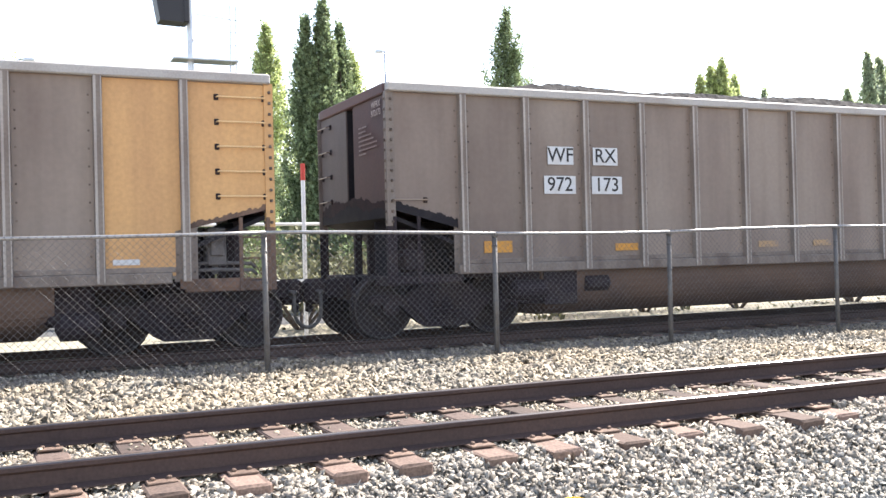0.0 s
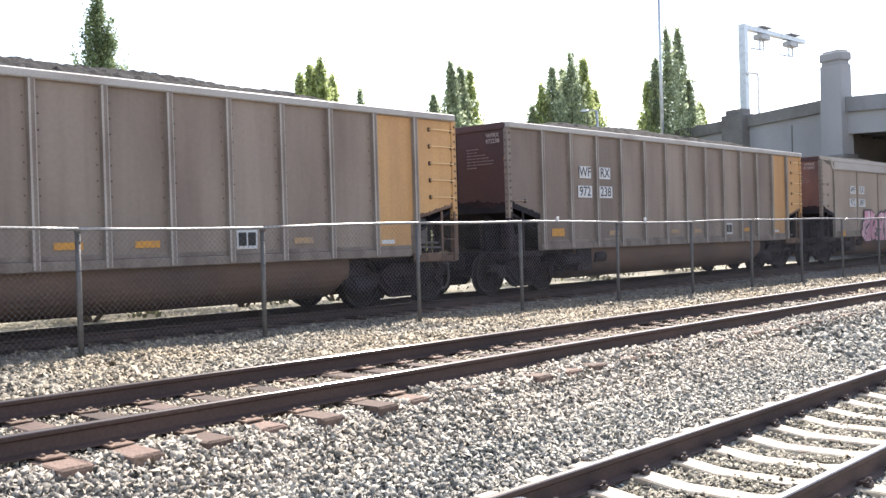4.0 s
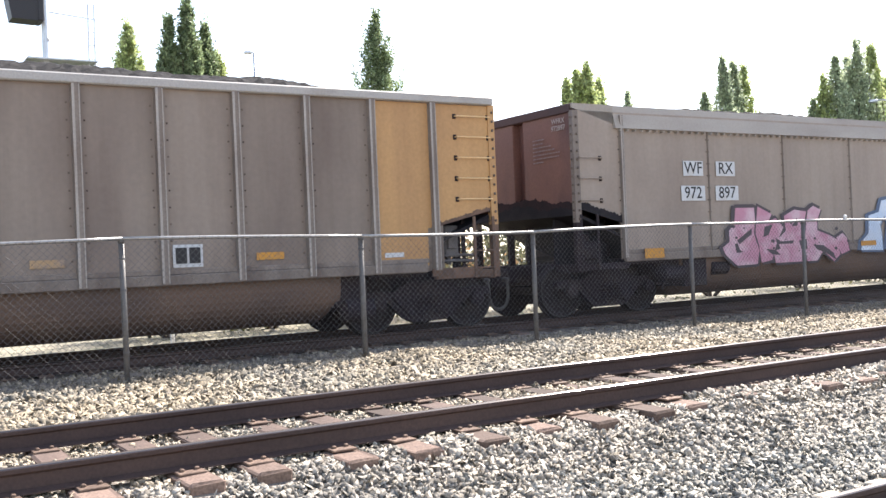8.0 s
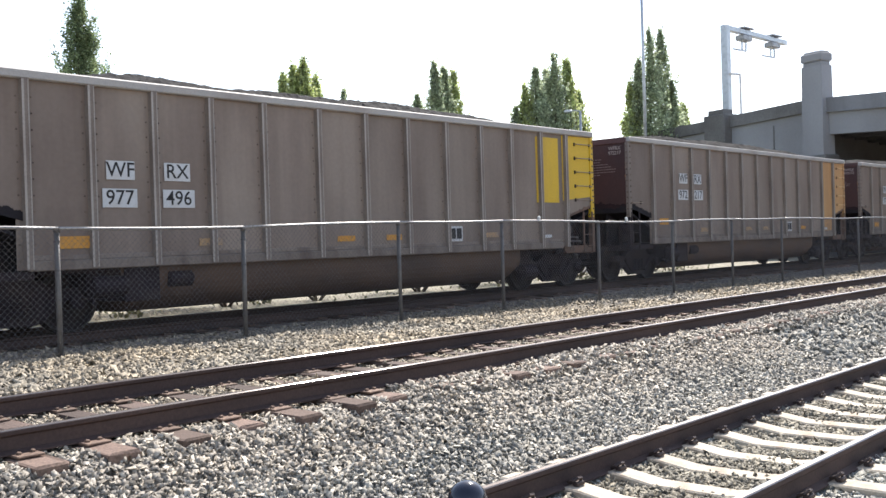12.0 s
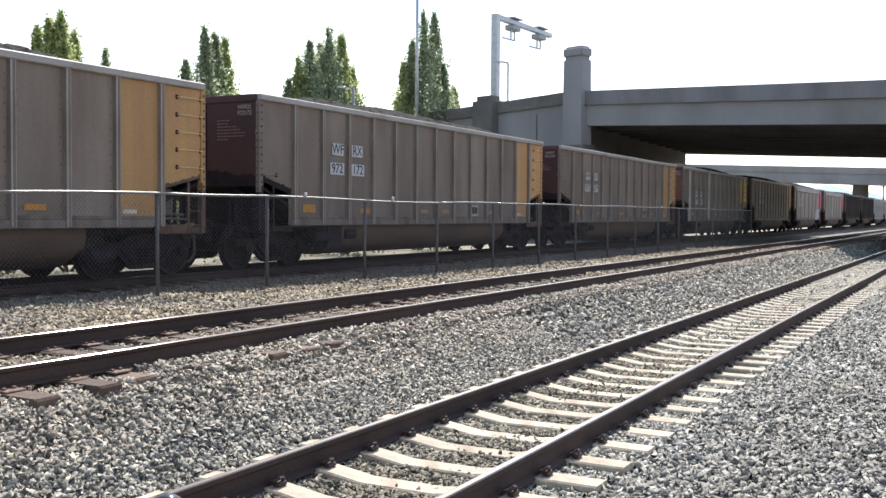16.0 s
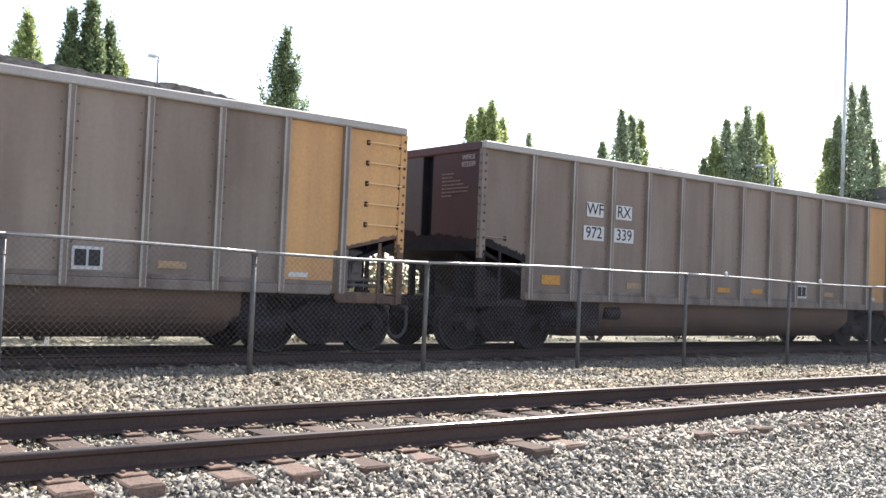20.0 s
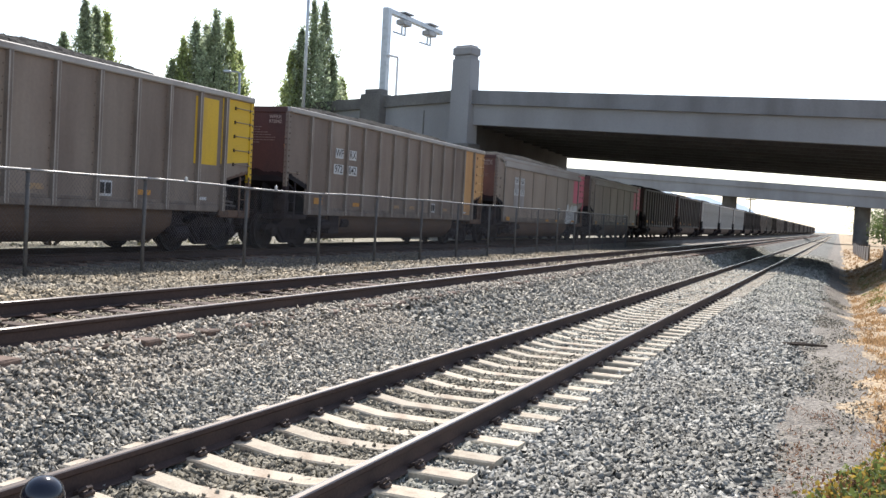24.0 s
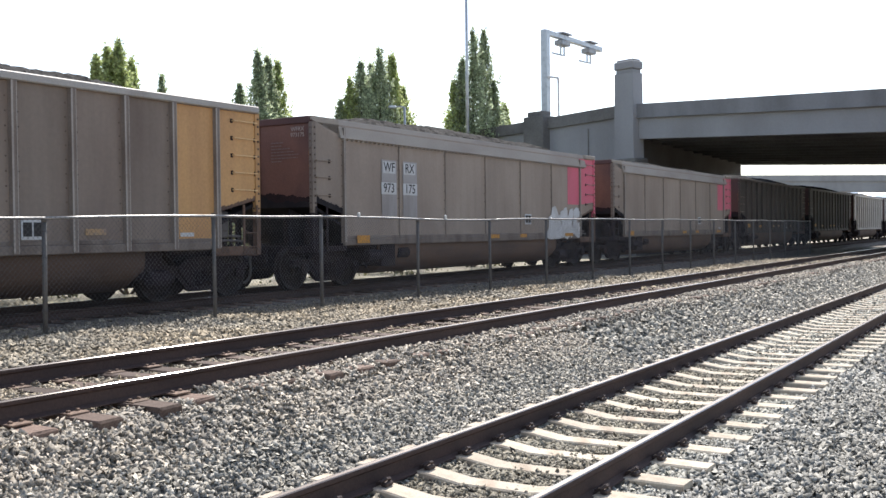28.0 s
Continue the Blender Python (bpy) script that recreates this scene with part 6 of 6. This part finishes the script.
def lamp_post(az, dist, top_el, arm, name="street_lamp"):
    x, y = at(az, dist)
    z0 = float(ground_z(x, y))
    h = 1.8 + dist * math.tan(radians(top_el)) - z0
    lamp = thing(name, "slender grey street lamp pole beyond the train", "street lamp", pose(x, y, z0, 0, 0, -az))
    part("pole", Shape().tube([(0, 0, -0.2), (0, 0, h * 0.6), (0, 0, h)], 0.12, 10, r_end=0.08).mesh("pole", M["mast"], smooth=True), lamp)
    if arm:
        part("arm", Shape().tube([(0, 0, h), (arm * 0.5, 0, h + 0.06), (arm, 0, h + 0.05)], 0.045, 6).mesh("arm", M["mast"]), lamp)
        s = 1 if arm > 0 else -1
        part("luminaire", Shape().box(min(arm, arm + s * 0.5), max(arm, arm + s * 0.5), -0.16, 0.16, h - 0.06, h + 0.12, 0.05).mesh("luminaire", M["mast"]), lamp)


lamp_post(21.55, 60, 11.78, -0.12)
lamp_post(56.35, 62, 7.12, -0.5)
lamp_post(59.97, 66, 17.5, 0)
lamp_post(1.6, 48, 10.9, 0.2)


def crossing_signal(x, y):
    s = thing("railway_signal", "grey railway signal mast with hooded dark signal heads", "railway signal", pose(x, y, float(ground_z(x, y)) + 0.2))
    tall = 9.6
    part("mast", Shape().tube([(0, 0, -0.5), (0, 0, tall)], 0.085, 10).lathe([(0.22, 0), (0.22, 0.05)], (0, 0, 0.0), "z", 12).mesh("mast", M["mast"], smooth=False), s)
    for z, dx in ((8.62, -0.15), (6.05, -0.80)):
        head = part("signal_head", Shape().box(-0.06, 0.10, -0.34, 0.34, z - 0.64, z + 0.64, 0.03).mesh("signal_head", M["dark_metal"]), s, "dark signal head", pose(dx, 0, 0))
        part("hood", kept("hood", lambda: Shape().prism([(-0.82, 0.62), (0, 0.66), (0, -0.64), (-0.62, -0.62)], -0.30, 0.30, "y").mesh("hood", M["dark_metal"])), head, "long dark hood", pose(-0.06, 0, z))
        part("hinge", Shape().box(0.10, 0.20, -0.08, 0.08, z - 0.6, z + 0.6, 0.02).mesh("hinge", M["mast"]), head)
        part("arm", Shape().tube([(dx + 0.15, 0, z - 0.6), (dx + 0.15, 0, z - 0.98), (dx + 0.25, 0, z - 1.08), (0, 0, z - 1.08)], 0.08, 8).mesh("arm", M["mast"]), s)
    part("platform", Shape().box(-0.5, 1.25, -0.3, 0.3, 7.0, 7.05, 0.01).mesh("platform", M["mast"]), s, "narrow service platform")
    for xx in (1.0, 1.16):
        part("ladder_rail", Shape().tube([(xx, 0, 0), (xx + 0.1, 0, tall - 1.0)], 0.022, 6).mesh("ladder_rail", M["mast"]), s)
    part("rail", Shape().tube([(0.1, 0, 8.3), (1.3, 0, 8.2)], 0.015, 6).mesh("rail", M["mast"]), s)
    for i in range(22):
        part("rung", kept("srung", lambda: Shape().tube([(1.0, 0, 0), (1.17, 0, 0)], 0.012, 5).mesh("rung", M["mast"])), s, "", pose(0.1 * i / 24, 0, 0.3 + 0.36 * i))


sx, sy = at(10.4, 27.7)
crossing_signal(sx, sy)


def gate_post():
    g = thing("crossing_gate", "white railway crossing post with a red top and low white rails", "barrier", pose(5.9, 20.1, 0.1))
    part("pole", Shape().tube([(0, 0, 0), (0, 0, 3.35)], 0.045, 8).mesh("pole", M["car_white"]), g)
    part("tip", Shape().tube([(0, 0, 3.35), (0, 0, 3.7)], 0.05, 8).mesh("tip", M["red_paint"]), g, "red tip")
    for z in (0.9, 1.25, 2.45):
        part("bar", Shape().tube([(-2.6, 0.3, z), (1.0, 0.3, z)], 0.035, 6).mesh("bar", M["car_white"]), g)


gate_post()


def house(x, y, w, d, h, label, rz=0.0, wall="stucco"):
    b = thing("building", label, "building", pose(x, y, float(ground_z(x, y)), 0, 0, rz))
    part("wall", Shape().box(-w / 2, w / 2, -d / 2, d / 2, -0.3, h).mesh("wall", M[wall]), b)
    part("roof", Shape().box(-w / 2 - 0.4, w / 2 + 0.4, -d / 2 - 0.4, d / 2 + 0.4, h, h + 0.35, 0.05).mesh("roof", M["roof"]), b)
    for k in range(int(w // 4)):
        win = part("window", Shape().box(-0.75, 0.75, -0.06, 0.0, -0.75, 0.75, 0.02).mesh("window", M["car_white"]), b, "", pose(-w / 2 + 2.2 + 4 * k, -d / 2 + 0.01, h * 0.5))
        part("pane", Shape().box(-0.66, 0.66, -0.075, -0.062, -0.66, 0.66).mesh("pane", M["car_glass"]), win)


house(-4, 60, 22, 12, 5.2, "low ochre building behind the crossing")
house(330, -32, 26, 14, 6, "small far pale building beside the verge", 0, "concrete")
house(30, 75, 26, 14, 4.5, "low grey building behind the poplars", 0, "concrete")


def parked_car(x, y, rz, label):
    c = thing("parked_car", label, "car", pose(x, y, float(ground_z(x, y)), 0, 0, rz))
    body = [(-2.2, 0.35), (2.2, 0.35), (2.25, 0.75), (1.3, 0.92), (0.7, 1.42), (-1.2, 1.45), (-1.9, 1.0), (-2.25, 0.9)]
    part("body", Shape().prism(body, -0.85, 0.85, "y").mesh("body", M["car_white"]), c)
    part("side_window", Shape().prism([(1.0, 0.95), (0.6, 1.34), (-1.1, 1.36), (-1.6, 0.98)], -0.858, 0.858, "y").mesh("side_window", M["car_glass"]), c)
    for xx in (-1.4, 1.4):
        for yy in (-0.75, 0.75):
            part("wheel", kept("tyre", lambda: Shape().lathe([(0.2, -0.1), (0.31, -0.1), (0.31, 0.1), (0.2, 0.1)], (0, 0, 0), "y", 16).mesh("wheel", M["dark_metal"])), c, "", pose(xx, yy, 0.31))


parked_car(13.5, 30.0, 4, "white car on the road beyond the train")
parked_car(24.0, 30.0, 2, "white car on the road beyond the train")
parked_car(40.0, 30.5, 0, "white car on the road beyond the train")
parked_car(-3.0, 29.0, 0, "white car on the road behind the crossing")
for i in range(4):
    parked_car(190 + 9 * i, -11.5, 8, "white car parked beside the far verge")


for i, (x, y, h) in enumerate(((128, -7.5, 6.2), (165, -9, 8.5), (230, 18.5, 9.5), (260, -10, 9.5), (300, -12, 11))):
    p = thing("utility_pole", "wooden utility pole along the far tracks", "pole", pose(x, y, -0.6))
    part("pole", Shape().tube([(0, 0, 0), (0, 0, h)], 0.18, 8, r_end=0.12).mesh("pole", M["bark"]), p)
    part("crossarm", Shape().box(-0.08, 0.08, -1.1, 1.1, h - 0.8, h - 0.6, 0.01).mesh("crossarm", M["bark"]), p)
cab = thing("equipment_cabinet", "dark steel equipment cabinet on the dry verge", "cabinet", pose(64, -4.4, -0.3))
part("body", Shape().box(-0.8, 0.8, -1.2, 1.2, 0, 1.9, 0.03).mesh("body", M["dark_metal"]), cab)
part("roof", Shape().box(-0.95, 0.95, -1.35, 1.35, 1.9, 2.0, 0.02).mesh("roof", M["dark_metal"]), cab)
part("door", Shape().box(-0.83, -0.8, -1.0, 1.0, 0.15, 1.8, 0.01).mesh("door", M["under"]), cab)


def hills():
    """A ridge on a wide arc, falling away towards the end of the line."""
    v, n, far = [], 220, 3600.0
    for i in range(n):
        az = 66 + 23.4 * i / (n - 1)
        el = float(np.interp(az, [66, 77.5, 81.5, 84.3, 85.7, 86.9, 88.1, 88.9], [2.1, 2.0, 1.72, 1.42, 0.9, 0.5, 0.22, 0.04]))
        el += 0.10 * math.sin(az * 2.9) * min(1, el) + 0.03 * math.sin(az * 17.0) + 0.02 * math.sin(az * 41.0)
        a = radians(az)
        for q in (0.0, 0.5, 1.0):
            d = far + 300 * q
            v.append((d * math.sin(a), d * math.cos(a), -12 + (13.8 + d * math.tan(radians(max(el, 0.02)))) * q ** 0.8))
        v.append(((far + 1000) * math.sin(a), (far + 1000) * math.cos(a), -12))
    f = [(a * 4 + k, a * 4 + 4 + k, a * 4 + 5 + k, a * 4 + 1 + k) for a in range(n - 1) for k in range(3)]
    thing("backdrop", "hazy blue wooded ridge in the distance", "hills", kind="structure", me=Shape().add(v, f).mesh("hills", M["hill"], smooth=True))


hills()


# ---- near the camera ----
def marker_post(x, y, top, turn):
    p = thing("marker_post", "upright yellow plastic marker post with a lobed hollow section", "post", pose(x, y, 0, 0, 0, turn), "yellow marker posts")
    z0, n = float(ground_z(x, y)) - 0.1, 60
    ring = []
    for k in range(n):
        a = 2 * math.pi * k / n
        r = 0.0245 + 0.0095 * math.cos(3 * a)
        ring.append((r * math.cos(a), r * math.sin(a)))
    inner = [(a * 0.9, b * 0.9) for a, b in ring]

    def skin(lo, hi, depth):
        v = [(*q, lo) for q in ring] + [(*q, hi) for q in ring] + [(*q, hi) for q in inner] + [(*q, hi - depth) for q in inner]
        f = [(r * n + i, r * n + (i + 1) % n, (r + 1) * n + (i + 1) % n, (r + 1) * n + i) for r in range(3) for i in range(n)]
        return Shape().add(v, f + [tuple(range(3 * n, 4 * n))])
    part("sleeve", skin(top - 0.07, top, 0.066).mesh("sleeve", M["post_yellow"], smooth=False), p, "bright yellow hollow sleeve")
    part("tube", skin(z0, top - 0.071, 0.03).mesh("tube", M["amber"], smooth=False), p, "amber lower tube")
    part("foot", Shape().lathe([(0.14, 0), (0.14, 0.03), (0.07, 0.06)], (0, 0, z0 + 0.08), "z", 20).mesh("foot", M["dark_metal"]), p, "dark round foot")


marker_post(0.52, 1.165, 1.456, 95)
marker_post(0.642, 1.009, 1.428, 100)


def board_fence():
    """A low weathered fence on the bank beyond the bridge: one run across the bank, one along it."""
    fence = thing("board_fence", "low weathered grey board fence on the grassy bank", "fence", pose(55, -2.3, 0))
    runs = [((0, 0), (0.6, -2.4), 9), ((22, 0.1), (62, 0.6), 48)]
    for (xa, ya), (xb, yb), n in runs:
        for i in range(n):
            fx, g = (i + 0.5) / n, 0.5 / n - 0.004 / n
            x, y = xa + (xb - xa) * fx, ya + (yb - ya) * fx
            hx, hy = (xb - xa) * g, (yb - ya) * g
            z = float(ground_z(55 + x, -2.3 + y)) - 0.05
            t = 0.02 * math.sin(i * 2.1)
            v = [(x + s * hx + (0.015 if abs(hy) > abs(hx) else 0) * k, y + s * hy + (0.015 if abs(hx) >= abs(hy) else 0) * k, h) for s in (-1, 1) for k in (-1, 1) for h in (z, z + 1.12 + t)]
            part("board", Shape().add(v, [(0, 1, 3, 2), (4, 6, 7, 5), (0, 4, 5, 1), (2, 3, 7, 6), (0, 2, 6, 4), (1, 5, 7, 3)]).mesh("board", M["fence_board"]), fence)
        for i in range(0, n + 1, 3 if n < 20 else 6):
            x, y = xa + (xb - xa) * i / n, ya + (yb - ya) * i / n
            z = float(ground_z(55 + x, -2.3 + y)) - 0.1
            part("post", Shape().box(x - 0.05, x + 0.05, y - 0.05, y + 0.05, z, z + 1.35, 0.01).mesh("post", M["fence_board"]), fence)


board_fence()


def capped_post():
    x, y = 1.165, 0.985
    p = thing("capped_post", "dark post with a glossy domed cap", "post", pose(x, y, 0))
    z0 = float(ground_z(x, y)) - 0.1
    part("pole", Shape().tube([(0, 0, z0), (0, 0, 1.338)], 0.018, 12).mesh("pole", M["dark_metal"], smooth=True), p)
    part("cap", Shape().lathe([(0.018, -0.022)] + [(0.032 * math.sin(a), -0.032 * math.cos(a)) for a in np.linspace(0.6, 3.1, 12)], (0, 0, 1.350), "z", 20).mesh("cap", M["cap_dark"], smooth=True), p, "glossy dark dome")


capped_post()


def grass(name, label, x0, x1, y0, y1, count, mat, size, seed, tuft=14, lean=0.5, slim=0.14, lift=0.0, fall=0.0):
    rng = np.random.default_rng(seed)
    n = count // tuft
    cx, cy = rng.uniform(0, 1, n) ** 1.6 * (x1 - x0) + x0, rng.uniform(y0, y1, n)
    if fall:                                                # the edge of the growth draws back from the track further on
        ok = cy < y1 - fall * (cx - x0) + rng.normal(size=n) * 0.08
        cx, cy = cx[ok], cy[ok]
        n = len(cx)
    p = np.stack([np.repeat(cx, tuft), np.repeat(cy, tuft), np.zeros(n * tuft)], 1) + rng.normal(size=(n * tuft, 3)) * np.array([0.07, 0.07, 0])
    w = rng.normal(size=p.shape) * lean + np.array([0, 0, 1.0])
    w /= np.linalg.norm(w, axis=1)[:, None]
    s = rng.uniform(0.5, 1.3, len(p)) * size
    hump = np.where(p[:, 1] < -2.2, np.minimum(0.25, (-2.2 - p[:, 1]) * 0.12), 0)
    bump = np.where((p[:, 1] < 0.4) & (p[:, 1] > -8) & (p[:, 0] < 140), 0.05 * np.sin(p[:, 0] * 0.9) * np.sin(p[:, 1] * 1.9 + p[:, 0] * 0.3), 0)
    p[:, 2] = ground_z(p[:, 0], p[:, 1]) + hump + bump + w[:, 2] * s * 0.45 + rng.uniform(0, lift, len(p))
    thing(name, label, "grass", kind="stuff", me=quad_cloud(name, p, w, s, mat, slim))


grass("dry_grass", "tufts of dry yellow grass on the verge", 11, 70, -6.0, -0.68, 60000, M["dry"], 0.10, 1, 14, 1.1, 0.22)
grass("dry_grass", "tufts of dry yellow grass on the verge", 70, 140, -9.0, -0.7, 9000, M["dry"], 0.2, 2)
grass("dry_grass", "thin dry grass at the edge of the dirt", 8, 26, -1.4, -0.35, 3000, M["dry"], 0.07, 6, 10, 1.2, 0.16)
grass("green_weeds", "low green weeds at the edge of the dirt", 6.8, 11.8, -2.0, 0.34, 24000, M["weed"], 0.06, 3, 24, 1.6, 0.6, 0.16, 0.32)
grass("yellow_weeds", "yellowing weeds among the green ones", 6.8, 11.6, -1.8, 0.38, 7000, M["gold_leaf"], 0.055, 8, 18, 1.6, 0.6, 0.18, 0.32)
grass("red_weeds", "reddish dry weeds among the green ones", 6.8, 11.6, -1.6, 0.42, 4500, M["red_leaf"], 0.05, 9, 14, 1.5, 0.5, 0.17, 0.31)
grass("red_weeds", "reddish dry weeds at the edge of the dirt", 7.6, 12.5, -0.9, 0.3, 1500, M["red_leaf"], 0.055, 4, 12, 1.3, 0.16, 0.03)
grass("green_weeds", "green weeds on the shaded verge", 36, 60, -3.0, -1.2, 3500, M["weed"], 0.12, 5)
twig = thing("dead_branch", "dark dead branch lying on the edge of the dirt", "branch", pose(19.3, 0.40, float(ground_z(19.3, 0.40)), 0, 0, -62))
part("stem", Shape().tube([(-0.45, 0, 0.05), (-0.12, 0.05, 0.08), (0.25, 0.0, 0.07), (0.52, 0.07, 0.05)], 0.045, 7, r_end=0.02).mesh("stem", M["bark"]), twig)
for p in (((0.0, 0.04, 0.08), (0.2, 0.2, 0.12)), ((-0.2, 0.03, 0.08), (-0.06, -0.18, 0.1)), ((0.2, 0.0, 0.07), (0.42, -0.14, 0.09))):
    part("twig", Shape().tube(p, 0.016, 6, r_end=0.006).mesh("twig", M["bark"]), twig)
bag = thing("litter_bag", "crumpled white plastic bag on the dry grass", "litter", pose(31.2, -1.42, float(ground_z(31.2, -1.42)) + 0.1))
rb = random.Random(5)
part("bag", Shape().lathe([(0.04, -0.09), (0.12, -0.05), (0.135, 0.03), (0.08, 0.09), (0.02, 0.11)], (0, 0, 0), "z", 11).mesh("bag", M["litter"]), bag)
for v in bag.children[0].data.vertices:
    v.co += Vector((rb.uniform(-0.04, 0.04), rb.uniform(-0.04, 0.04), rb.uniform(-0.03, 0.03)))


def run(t):
    """How far the train has rolled: a steady pace with small offsets fitted to the view."""
    return SPEED * t - float(np.interp(t, [0, 1, 2, 3, 6, 8, 9, 10, 11, 14, 16, 17, 18, 19, 20, 23, 24, 25, 26, 28], [-0.11, -0.05, 0.0, 0.02, 0.03, 0.11, 0.05, -0.01, 0.03, 0.09, 0.10, 0.18, 0.32, 0.31, 0.29, 0.40, 0.32, 0.31, 0.20, 0.10]))


def motions():
    times = [0, 0.1, 0.5] + [0.5 * i for i in range(2, 56)] + [27.9, 28]
    for k, car in CARS:
        walk(car, [(t, pose(5.05 + PITCH * k - run(t), CAR_Y, RAIL_Z)) for t in times])
    turns = [i * 0.1 for i in range(281)]
    for ax in AXLES:
        x = ax.location.x
        walk(ax, [(t, pose(x, 0, 0.457, 0, -math.degrees(run(t) / 0.457), 0)) for t in turns])


motions()
